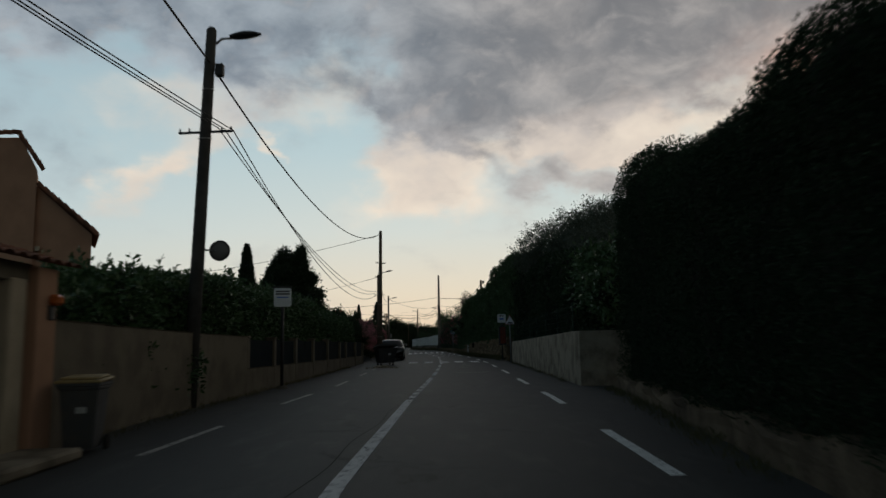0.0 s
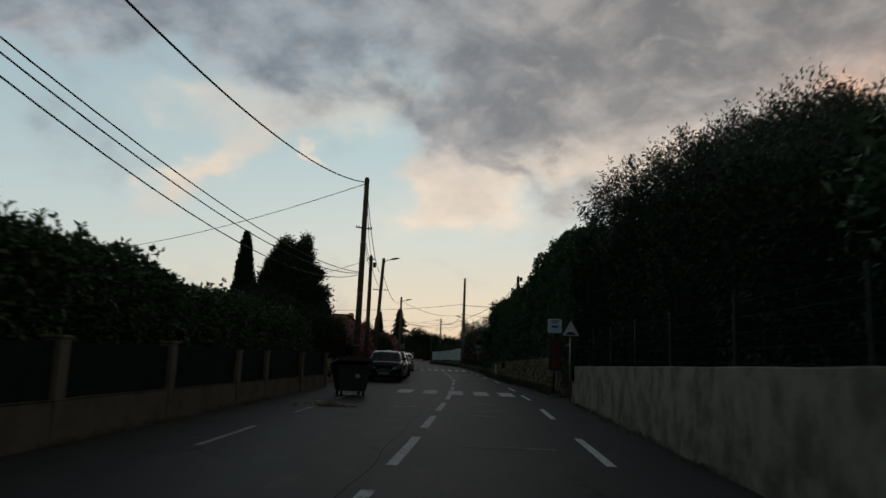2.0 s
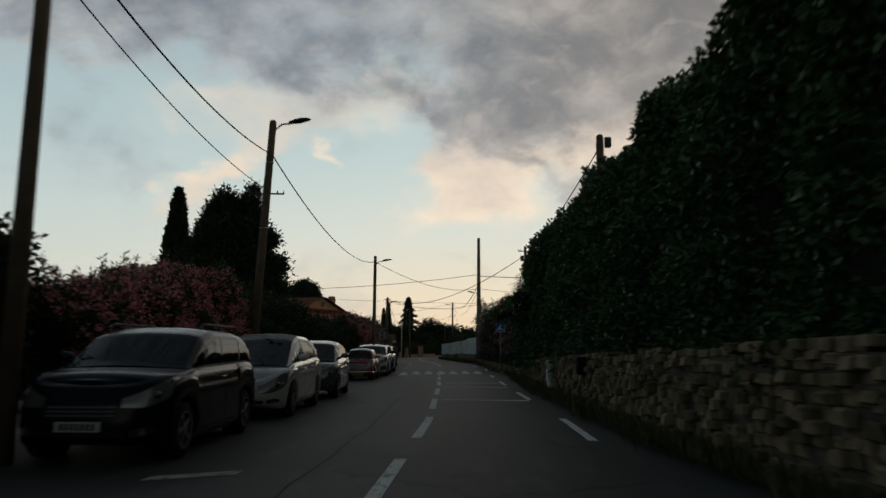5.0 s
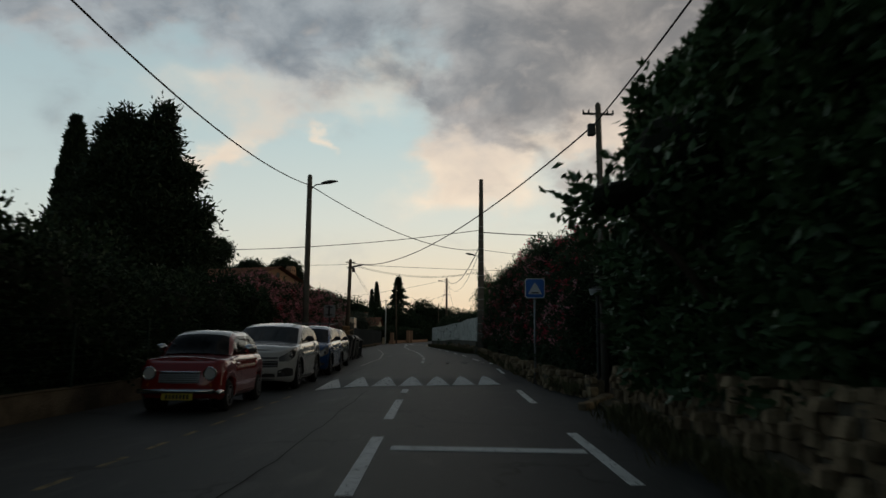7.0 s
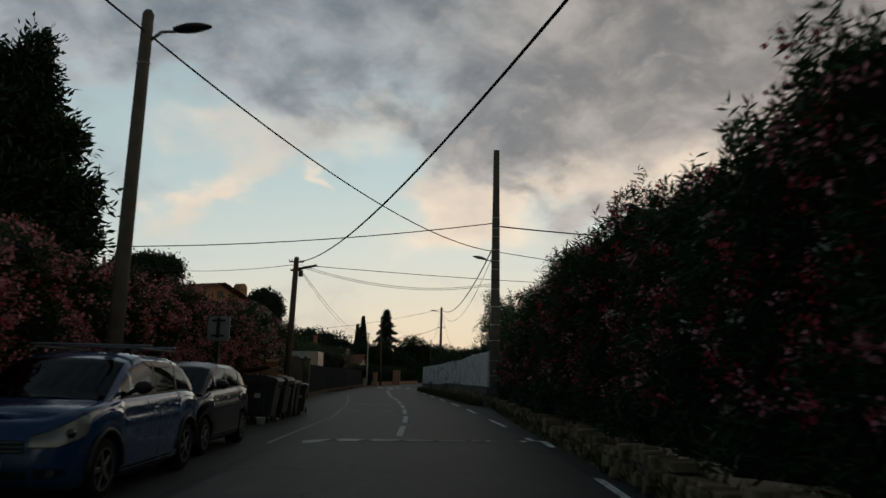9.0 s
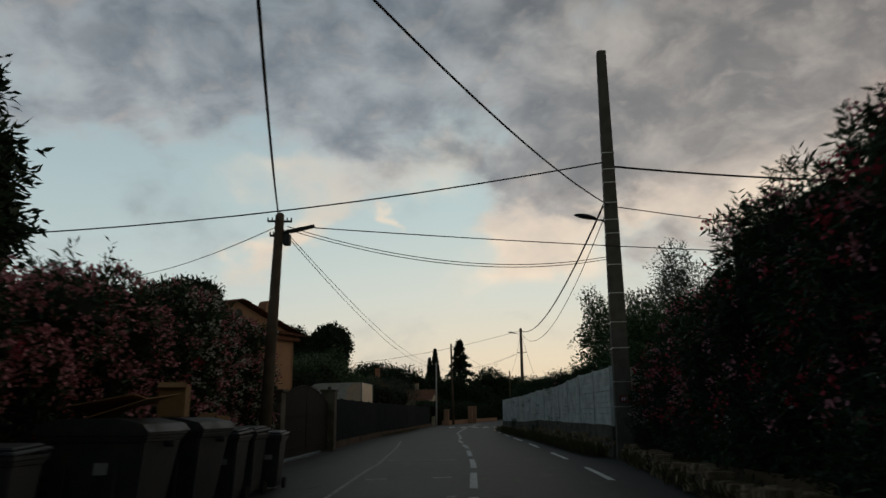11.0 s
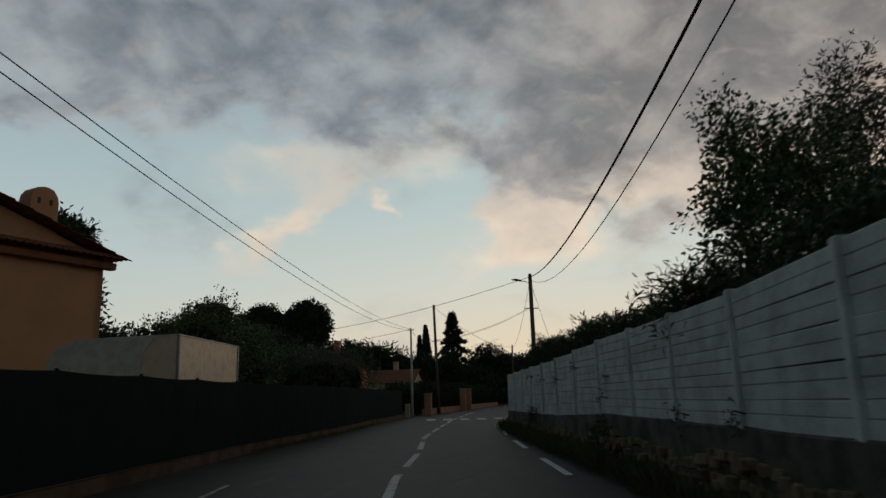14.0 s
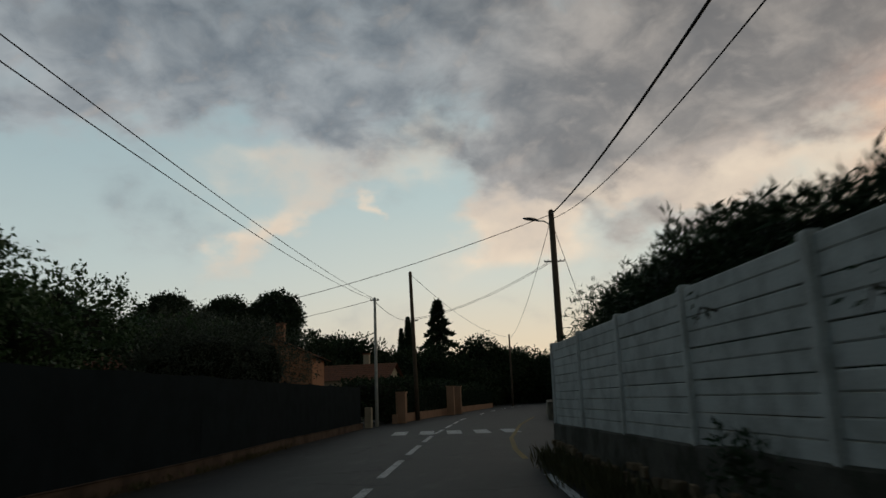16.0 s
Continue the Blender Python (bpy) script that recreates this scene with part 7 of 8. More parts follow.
def carton(x, y, z, sx, sy, sz, turn, tilt, label):
    ob = thing("cardboard_box", label, "box", at=(x, y, z), rz=turn)
    part("carton", bm_box(sx, sy, sz, (0, 0, sz / 2), 0.004, Matrix.Rotation(tilt, 4, "X")), M_CARD, ob)
    part("flap", bm_box(sx, sy * 0.5, 0.006, (0, -sy * 0.6, sz), 0, Matrix.Rotation(0.5 + tilt, 4, "X")), M_CARD, ob)
    return ob


carton(-5.3, 102.45, 1.2, 0.36, 0.3, 0.42, 15, 0.0, "upright brown cardboard box on a waste container")
carton(-5.4, 103.95, 0.97, 0.3, 0.34, 0.24, -10, 0.0, "brown cardboard box on a wheelie bin")
fl = thing("flattened_cardboard", "folded cardboard sheets leaning out of a container", "cardboard", at=(-5.35, 101.2, 1.19))
part("sheet", bm_box(1.1, 0.8, 0.012, (0.05, 0.0, 0.1), 0, Matrix.Rotation(-0.28, 4, "Y") @ Matrix.Rotation(0.1, 4, "X")), M_CARD, fl)
part("sheet", bm_box(0.9, 0.6, 0.012, (-0.1, 0.05, 0.16), 0, Matrix.Rotation(-0.16, 4, "Y") @ Matrix.Rotation(-0.15, 4, "X")), M_CARD, fl)
for i, (x, y, s) in enumerate(((-4.95, 100.3, 0.22), (-4.9, 102.0, 0.1))):
    bm = bm_box(s, s, s * 0.9, (0, 0, s * 0.45), 0.02)
    for v in bm.verts:
        v.co += Vector((noise.noise(v.co * 9 + Vector((i, 0, 0))), noise.noise(v.co * 9 + Vector((0, i, 3))), 0)) * 0.05
    tagged(put("litter_bag", from_bm("litter_bag", bm, M_SIGNBACK), None, pose(x, y, road_z(x, y), 0, 0, 20)), "crumpled pale litter lying on the road", "litter")
rub = bmesh.new()
rr = random.Random(9)
for _ in range(140):
    d = abs(rr.gauss(0, 0.22))
    a = rr.uniform(0, 6.28)
    s = rr.uniform(0.03, 0.09)
    bm_box(s, s * rr.uniform(0.6, 1.2), s * 0.7, (d * 1.6 * math.cos(a), d * math.sin(a), max(0.015, 0.12 - d * 0.3) * rr.uniform(0.3, 1)), 0, Matrix.Rotation(rr.uniform(0, 3), 4, "Z") @ Matrix.Rotation(rr.uniform(-0.5, 0.5), 4, "X"), rub)
tagged(put("rubble_heap", from_bm("rubble_heap", rub, M_CREAM), None, pose(-2.6, 35.9, 0)), "small heap of pale rubble at the roadside", "rubble", kind="stuff")


# ---- fences, gates, boxes ----
def mesh_fence(name, points, z0, z1, every, label, post=M_WIREMESH, cell=0.18):
    """A wire fence: posts, rails of wire and a crossing mesh."""
    ob = thing(name, label, "fence")
    pts = run(points, every)
    for x, y, nx, ny in pts:
        part("post", bm_tube([(x, y, z0 - 0.05), (x, y, z1)], 0.028, 6), post, ob)
    bm = bmesh.new()
    for (xa, ya, *_), (xb, yb, *_) in zip(pts, pts[1:]):
        for z in np.arange(z0 + 0.03, z1, cell):
            bm_tube([(xa, ya, z), (xb, yb, z)], 0.006, 3, False, bm)
        n = max(1, int(math.hypot(xb - xa, yb - ya) / cell))
        for i in range(1, n):
            t = i / n
            bm_tube([(xa + (xb - xa) * t, ya + (yb - ya) * t, z0), (xa + (xb - xa) * t, ya + (yb - ya) * t, z1)], 0.004, 3, False, bm)
    tagged(part("wire_mesh", bm, post, ob), kind="stuff")
    return ob


mesh_fence("wire_fence", [(3.4, 20.8), (3.9, 30.0), (4.35, 40.6)], 1.12, 2.15, 2.4, "dark green wire fence on a grey wall")
mesh_fence("wire_fence", [(-5.33, 66.2), (-5.43, 88)], 0.3, 1.45, 2.5, "dark wire fence on a low kerb wall", cell=0.12)


def screen_fence(name, points, z0, z1, label):
    ob = thing(name, label, "fence")
    for x, y, nx, ny in run(points, 2.4):
        part("post", bm_tube([(x, y, z0), (x, y, z1 + 0.03)], 0.03, 6), M_SCREEN, ob)
    pts = run(points, 2.4)
    for (xa, ya, *_), (xb, yb, *_) in zip(pts, pts[1:]):
        rows = []
        for z in np.linspace(z0, z1, 6):
            row = []
            for t in np.linspace(0, 1, 13):
                x, y = xa + (xb - xa) * t, ya + (yb - ya) * t
                row.append((x + 0.03 + 0.02 * noise.noise((x * 3, y * 3, z * 2)), y, z - (0.03 * math.sin(t * math.pi) if z == z1 else 0)))
            rows.append(row)
        put("screen_panel", strip_mesh("screen_panel", rows, M_SCREEN, True), ob)
    return ob


screen_fence("screened_fence", [(-7.72, 117.9), (-9.05, 131), (-9.46, 142.5), (-10.06, 149), (-10.6, 160.4)], 0.2, 1.78, "tall fence covered with dark green screening")
mesh_fence("wire_fence", [(-10.0, 165.6), (-9.45, 176), (-8.55, 188), (-7.15, 205)], 0.4, 1.7, 3.0, "dark wire fence on a pinkish wall", cell=0.1)
screen_fence("screened_fence", [(-4.85, 18.9), (-4.7, 25), (-4.55, 37.1), (-4.45, 45.2)], 0.45, 1.3, "dark screening between wall posts")

for i, (y, x) in enumerate(((18.75, -4.8), (21.4, -4.72), (24.2, -4.63), (27.4, -4.58), (30.9, -4.53), (34.7, -4.48), (37.1, -4.46), (41.2, -4.38), (45.3, -4.33))):
    tall_p = 1.32 if y < 33 else 1.2
    ob = thing("wall_pillar", "beige rendered pillar on a low wall", "pillar", "wall pillars", at=(x, y, 0))
    part("shaft", bm_box(0.24, 0.24, tall_p, (-0.1, 0, tall_p / 2), 0.012), M_RENDER, ob)
    part("cap", bm_box(0.28, 0.28, 0.05, (-0.1, 0, tall_p + 0.025), 0.01), M_RENDER, ob)


def white_fence(points, z0, z1, spacing, boards):
    ob = thing("panel_fence", "tall white fence of concrete posts and grooved boards", "fence")
    pts = run(points, 0.02)
    lens = np.cumsum([0] + [math.hypot(b[0] - a[0], b[1] - a[1]) for a, b in zip(pts, pts[1:])])
    n = int(round(lens[-1] / spacing))
    at = []
    for i in range(n + 1):
        k = min(len(pts) - 1, int(np.searchsorted(lens, lens[-1] * i / n)))
        at.append(Vector((*pts[k][:2], 0)))
    post = from_bm("post", bm_box(0.115, 0.13, 1.0, (0, 0, 0.5), 0.012), M_FENCE)
    rr = random.Random(2)

    def tall(y):
        return z1 + float(np.interp(y, [113, 117.5, 121.5], [0.21, 0.17, 0.0])) - z0

    for p in at:
        put("post", post, ob, pose(p.x, p.y, z0 - 0.02 + fence_drop(p.y), rr.uniform(-0.5, 0.5), rr.uniform(-0.6, 0.6), rr.uniform(-4, 4)) @ Matrix.Diagonal((1, 1, tall(p.y) + 0.05, 1)))
    for a, b in zip(at, at[1:]):
        d = b - a
        h = (tall(a.y) + tall(b.y)) / 2 / boards
        slope = math.degrees(math.atan2(tall(b.y) - tall(a.y), d.length))
        ang = math.degrees(math.atan2(d.y, d.x))
        bm = bm_box(d.length - 0.12, 0.05, h * 0.5 - 0.003, (0, 0, -h * 0.25), 0.004)
        bm_box(d.length - 0.12, 0.05, h * 0.5 - 0.008, (0, 0, h * 0.25 - 0.002), 0.012, None, bm)
        me = from_bm("board", bm, M_FENCE)
        for k in range(boards):
            c = a.lerp(b, 0.5)
            put("board", me, ob, pose(c.x + rr.uniform(-0.006, 0.006), c.y, z0 + fence_drop(c.y) + h * (k + 0.5), rr.uniform(-1.6, 1.6), rr.uniform(-0.15, 0.15) - slope * (k + 0.5) / boards, ang))
    return ob


white_fence([(1.6, 113.25), (0.66, 119.5), (-0.08, 125.3), (-0.98, 130.6), (-2.03, 137.0), (-2.8, 142.0)], 0.86, 2.21, 2.02, 5)
ob = white_fence([(1.66, 113.2), (5.6, 114.65)], 0.86, 2.21, 2.05, 5)
ob["label"] = "return of a tall white board fence behind a pole"


def house_wall(name, corners, z0, z1, mat, parent, label="", thick=0.25):
    """An upright wall piece along the line from corner to corner, with the top as given: z1 a number, or heights along the line as (t, z)."""
    (xa, ya), (xb, yb) = corners
    prof = [(0, z1), (1, z1)] if not isinstance(z1, (list, tuple)) else z1
    ln = math.hypot(xb - xa, yb - ya)
    bm = bm_prism([(0, z0)] + [(t * ln, z) for t, z in prof] + [(ln, z0)], 0, thick)
    m = Matrix.Translation((xa, ya, 0)) @ Matrix.Rotation(math.atan2(yb - ya, xb - xa), 4, "Z")
    return part(name, bm, mat, parent, label, m)


def tile_roof(name, a, b, c, d, parent, rows=9, across=0.22, label=""):
    """A roof plane with corners a, b along the eave and d, c along the ridge, laid with round tiles in courses."""
    a, b, c, d = (Vector(p) for p in (a, b, c, d))
    n = max(3, int((b - a).length / across))
    up = (b - a).cross(d - a).normalized()
    if up.z < 0:
        up = -up
    grid = []
    for i in range(rows + 1):
        for lip in (0, 1):
            t = (i + (0.0 if lip == 0 else 0.98)) / (rows + 1)
            row = []
            for j in range(4 * n + 1):
                s = j / (4 * n)
                p = a.lerp(b, s).lerp(d.lerp(c, s), t)
                lift = 0.045 * abs(math.sin(math.pi * s * n)) + 0.035 * (1 - lip)
                row.append(tuple(p + up * (lift + 0.02)))
            grid.append(row)
    ob = put(name, strip_mesh(name, grid, M_TILE), parent, None, label)
    return ob


def gate_house():
    """The ochre house behind the gate: its gable looks at the road."""
    ob = thing("house", "two-storey ochre house with a tiled roof and chimney", "house")
    A, B = (-18.05, 125.1), (-14.72, 133.86)
    dx, dy = B[0] - A[0], B[1] - A[1]
    ln = math.hypot(dx, dy)
    ux, uy = dx / ln, dy / ln
    nx, ny = -uy, ux
    C, D = (B[0] + nx * 9, B[1] + ny * 9), (A[0] + nx * 9, A[1] + ny * 9)
    house_wall("gable_wall", (A, B), 0, [(0, 5.75), (0.495, 7.2), (1, 5.75)], M_OCHRE, ob, "ochre rendered gable wall")
    house_wall("side_wall", (D, A), 0, 5.75, M_OCHRE, ob)
    house_wall("side_wall", (B, C), 0, 5.75, M_OCHRE, ob)
    house_wall("back_wall", (C, D), 0, 5.75, M_OCHRE, ob)
    o, e = 0.55, 0.5
    ridge_a = Vector((A[0] + dx * 0.495 - nx * e, A[1] + dy * 0.495 - ny * e, 7.27))
    ridge_b = Vector((A[0] + dx * 0.495 + nx * 9, A[1] + dy * 0.495 + ny * 9, 7.27))
    ea = Vector((A[0] - ux * o - nx * e, A[1] - uy * o - ny * e, 5.68))
    eb = ea + Vector((nx, ny, 0)) * 9.5
    fa = Vector((B[0] + ux * o - nx * e, B[1] + uy * o - ny * e, 5.68))
    fb = fa + Vector((nx, ny, 0)) * 9.5
    tile_roof("roof", ea, eb, ridge_b, ridge_a, ob, label="brown round-tile roof slope")
    tile_roof("roof", fa, fb, ridge_b, ridge_a, ob, label="brown round-tile roof slope")
    # a tiled string course across the foot of the gable
    p, q = Vector((A[0] - ux * o, A[1] - uy * o, 5.62)), Vector((B[0] + ux * o, B[1] + uy * o, 5.62))
    out = Vector((-nx, -ny, 0))
    tile_roof("gable_eave", p + out * 0.6, q + out * 0.6, q + Vector((0, 0, 0.28)), p + Vector((0, 0, 0.28)), ob, 2, label="tiled eave across the gable")
    part("cornice", bm_box(ln + 0.5, 0.3, 0.22, (0, 0, 0), 0.03), M_TILE, ob, "", Matrix.Translation(((A[0] + B[0]) / 2 - nx * 0.15, (A[1] + B[1]) / 2 - ny * 0.15, 5.5)) @ Matrix.Rotation(math.atan2(uy, ux), 4, "Z"))
    g = Vector((A[0] + dx * 0.5, A[1] + dy * 0.5, 6.5)) + out * 0.02
    turn = Matrix.Rotation(math.atan2(uy, ux), 4, "Z") @ Matrix.Rotation(math.pi / 2, 4, "X")
    w = part("round_window", bm_disc(0.3, 0.06, 24, turn, g), M_TRIM, ob, "round dark gable window")
    part("window_ring", bm_tube([g + out * 0.03 + Vector((ux * math.cos(t), uy * math.cos(t), math.sin(t))) * 0.32 for t in (2 * math.pi * k / 24 for k in range(25))], 0.035, 6, False), M_PINK, w)
    ch = Vector((-15.88, 132.3, 0))
    rows = [(0.42, 5.9), (0.42, 7.2), (0.38, 7.4), (0.26, 7.57), (0.08, 7.63)]
    m = Matrix.Translation((ch.x, ch.y, 0)) @ Matrix.Rotation(math.atan2(uy, ux), 4, "Z")
    c = part("chimney", bm_prism([(-w_, z) for w_, z in rows] + [(w_, z) for w_, z in reversed(rows)], -0.3, 0.3), M_OCHRE, ob, "rounded ochre chimney", m)
    # no holes are cut: black blocks give the shade inside the two openings
    for sx in (-0.18, 0.18):
        part("chimney_opening", bm_box(0.16, 0.64, 0.24, (sx, 0, 7.2), 0.05), M_TRIM, c)
    # shuttered window in the side that faces back along the road
    mid = Vector((D[0] * 0.12 + A[0] * 0.88, D[1] * 0.12 + A[1] * 0.88, 4.75))
    face = Vector((A[0] - D[0], A[1] - D[1], 0)).normalized()
    m = Matrix.Translation(mid - Vector((ux, uy, 0)) * 0.02) @ Matrix.Rotation(math.atan2(face.y, face.x), 4, "Z")
    w = part("window", bm_box(0.95, 0.08, 1.35), M_TRIM, ob, "dark shuttered window", m)
    for s in (-1, 1):
        part("shutter", bm_box(0.46, 0.05, 1.35, (s * 0.24, -0.055, 0), 0.01), M_GATE, w)
    part("window_sill", bm_box(1.15, 0.16, 0.06, (0, -0.06, -0.71), 0.01), M_CREAM, w)
    return ob


gate_house()

# gate and its piers
gate = thing("double_gate", "dark arched steel gate topped with spikes", "gate")
GA, GB = Vector((-6.98, 110.9, 0)), Vector((-7.5, 117.0, 0))
gd = GB - GA
gm = Matrix.Translation(GA) @ Matrix.Rotation(math.atan2(gd.y, gd.x), 4, "Z")


def arch(t):
    return 1.5 + 0.52 * math.sin(math.pi * t) ** 0.8


for a, b in ((0.0, 0.497), (0.503, 1.0)):
    ts = np.linspace(a, b, 13)
    leaf = part("gate_leaf", bm_prism([(a * gd.length, 0.08)] + [(t * gd.length, arch(t)) for t in ts] + [(b * gd.length, 0.08)], -0.02, 0.02), M_GATE, gate, "sheet steel gate leaf", gm)
    part("top_rail", bm_tube([(t * gd.length, 0, arch(t)) for t in ts], 0.035, 6), M_GATE, leaf)
    for t in np.linspace(a + 0.02, b - 0.02, 11):
        part("spike", bm_tube([(t * gd.length, 0, arch(t)), (t * gd.length, 0, arch(t) + 0.14)], [0.012, 0.003], 5), M_GATE, leaf)
    for k in (0.3, 0.75, 1.2):
        part("rail", bm_box((b - a) * gd.length, 0.03, 0.06, ((a + b) / 2 * gd.length, -0.035, k)), M_GATE, leaf)
for p, top in ((GA - gd.normalized() * 0.28, 1.75), (GB + gd.normalized() * 0.3, 1.95)):
    ob = thing("gate_pier", "weathered rendered gate pier with a capstone", "pier", "gate piers", at=(p.x, p.y, 0), rz=6)
    part("shaft", bm_box(0.46, 0.46, top, (0, 0, top / 2), 0.02), M_PIER, ob)
    part("cap", bm_box(0.56, 0.56, 0.08, (0, 0, top + 0.04), 0.02), M_PIER, ob)
    bm = bmesh.new()
    bmesh.ops.create_uvsphere(bm, u_segments=10, v_segments=8, radius=0.07, matrix=Matrix.Translation((0, 0, top + 0.13)))
    part("finial", bm, M_PIER, ob, smooth=True)

# the box body of a lorry behind the fence
ob = thing("box_trailer", "pale box trailer standing behind the dark fence", "trailer", at=(-10.53, 128.0, 0), rz=5)
shell = [(-1.43, 0.72), (-1.43, 2.0), (-1.38, 2.3), (-1.22, 2.5), (-0.95, 2.62), (-0.6, 2.66), (1.43, 2.7), (1.43, 0.72)]
part("box_body", bm_prism(shell, 0, 3.75), M_TRUCK, ob, "pale beige panelled box")
part("white_front", bm_prism(shell[:6] + [(0.95, 2.695), (0.7, 2.4), (0.45, 0.72)], -0.03, -0.004), M_WHITEPOLE, ob, "white painted part of the side")
part("roof_skin", bm_prism([(-0.95, 2.625), (-0.6, 2.665), (1.45, 2.705), (1.45, 2.735), (-0.6, 2.695), (-0.95, 2.655)], -0.02, 3.77), M_WHITEPOLE, ob, "white roof skin")
for y in (0.0, 3.75):
    part("corner_post", bm_box(0.06, 0.06, 2.0, (1.43, y, 1.72), 0.01), M_STEEL, ob)
part("bottom_rail", bm_box(2.9, 0.05, 0.12, (0, -0.03, 0.76), 0.01), M_STEEL, ob)
for x in (-1.05, 1.05):
    for y in (0.9, 2.8):
        part("wheel", bm_disc(0.38, 0.25, 18, Matrix.Rotation(math.pi / 2, 4, "Y"), (x, y, 0.38)), M_RUBBER, ob)
part("chassis", bm_box(2.0, 3.5, 0.2, (0, 1.9, 0.62)), M_DARKMETAL, ob)


def small_house(name, label, x, y, w, d, eave, ridge, wall_mat, turn=0.0, window=True):
    """A house with its ridge along local x."""
    ob = thing(name, label, "house", at=(x, y, 0), rz=turn)
    house_wall("front_wall", ((-w / 2, -d / 2), (w / 2, -d / 2)), 0, eave, wall_mat, ob)
    house_wall("back_wall", ((w / 2, d / 2), (-w / 2, d / 2)), 0, eave, wall_mat, ob)
    house_wall("gable_wall", ((w / 2, -d / 2), (w / 2, d / 2)), 0, [(0, eave), (0.5, ridge), (1, eave)], wall_mat, ob)
    house_wall("gable_wall", ((-w / 2, d / 2), (-w / 2, -d / 2)), 0, [(0, eave), (0.5, ridge), (1, eave)], wall_mat, ob)
    k = w / 2 + 0.35
    tile_roof("roof", (-k, -d / 2 - 0.4, eave - 0.1), (k, -d / 2 - 0.4, eave - 0.1), (k, 0, ridge + 0.05), (-k, 0, ridge + 0.05), ob, 7)
    tile_roof("roof", (-k, d / 2 + 0.4, eave - 0.1), (k, d / 2 + 0.4, eave - 0.1), (k, 0, ridge + 0.05), (-k, 0, ridge + 0.05), ob, 7)
    ch = part("chimney", bm_box(0.5, 0.5, 1.3, (w * 0.2, 0.4, ridge + 0.25), 0.02), wall_mat, ob)
    part("chimney_cap", bm_box(0.6, 0.6, 0.1, (w * 0.2, 0.4, ridge + 0.95), 0.01), M_TILE, ch)
    if window:
        for s in (-0.25, 0.25):
            wd = part("window", bm_box(0.9, 0.1, 1.2, (s * w, -d / 2 - 0.02, eave - 1.3)), M_TRIM, ob)
            part("window_frame", bm_box(1.0, 0.06, 0.08, (s * w, -d / 2 - 0.06, eave - 1.94)), M_CREAM, wd)
    return ob


small_house("house", "far cream house with a brown tiled roof", -18.6, 190, 8, 7, 2.9, 4.2, M_CREAM, 0)
small_house("house", "orange house with its gable showing behind an olive tree", -18.9, 173.2, 5.0, 5.2, 3.9, 5.15, M_ORANGE, -82)
small_house("house", "pale house behind garden trees", -21, 160, 6, 6, 2.6, 3.8, M_CREAM, 10)


def start_house():
    """The pink house behind the first garden: two stepped slopes."""
    ob = thing("house", "pink rendered house with a stepped tiled roofline", "house")
    y = 26.5
    part("lower_wing", bm_prism([(-16.67, 0), (-16.67, 7.23), (-14.13, 6.83), (-12.18, 5.12), (-12.18, 0)], y, y + 3), M_PINK, ob, "pink rendered wing under the lower slope")
    part("upper_wing", bm_prism([(-22.56, 0), (-22.56, 8.6), (-14.81, 8.6), (-14.18, 7.42), (-14.18, 0)], y - 0.15, y + 2.9), M_PINK, ob, "pink rendered taller wing")
    for name, a, b in (("lower_verge", (-14.13, 6.86), (-12.02, 5.07)), ("upper_verge", (-14.86, 8.65), (-13.98, 7.38)), ("upper_verge", (-22.56, 8.7), (-14.81, 8.7))):
        n = max(2, int(math.hypot(b[0] - a[0], b[1] - a[1]) / 0.3))
        bm = bmesh.new()
        for i in range(n):
            t0, t1 = i / n, (i + 1.12) / n
            p, q = [(a[0] + (b[0] - a[0]) * t, a[1] + (b[1] - a[1]) * t) for t in (t0, t1)]
            bm_tube([(p[0], y - 0.35, p[1] + 0.06), (q[0], y - 0.35, q[1] + 0.02)], [0.09, 0.075], 7, True, bm)
        tagged(part(name, bm, M_TILE, ob, "row of dark verge tiles"), kind="stuff")
    tile_roof("roof", (-11.97, y - 0.3, 5.02), (-11.97, y + 3, 5.02), (-14.18, y + 3, 6.86), (-14.18, y - 0.3, 6.86), ob, 8, label="dark tiled lower slope")
    part("wall_lamp", bm_disc(0.09, 0.16, 10, None, (-14.03, y - 0.12, 4.63)), M_CREAM, ob)
    for piece in ob.children:
        for v in piece.data.vertices:
            v.co.x -= 0.5 * (v.co.y - y)
    return ob


start_house()

# gatehouse at the start: a white post, a tiled little roof and a dark door
ob = thing("garage_entrance", "garage entrance with a pale post and a tiled roof", "garage")
part("post", bm_box(0.28, 0.3, 1.86, (-4.92, 9.05, 0.93), 0.02), M_CREAM, ob, "pale rendered post")
part("end_wall", bm_box(0.6, 0.4, 2.0, (-5.0, 9.45, 1.0), 0.01), M_PINK, ob, "pinkish end wall")
part("door", bm_box(0.08, 3.0, 1.85, (-5.05, 7.4, 0.93), 0.01), M_DARKMETAL, ob, "dark blue-grey garage door")
part("lintel", bm_box(0.4, 3.6, 0.2, (-5.0, 7.5, 1.93), 0.01), M_RENDER, ob)
part("back_wall", bm_box(0.2, 4.2, 2.2, (-8.2, 7.6, 1.1), 0.01), M_PINK, ob)
tile_roof("roof", (-4.55, 5.4, 1.98), (-4.55, 9.85, 1.98), (-6.4, 9.85, 2.55), (-6.4, 5.4, 2.55), ob, 5, label="dark round-tile roof")
tile_roof("roof", (-8.3, 5.4, 1.98), (-8.3, 9.85, 1.98), (-6.4, 9.85, 2.55), (-6.4, 5.4, 2.55), ob, 5, label="dark round-tile roof")
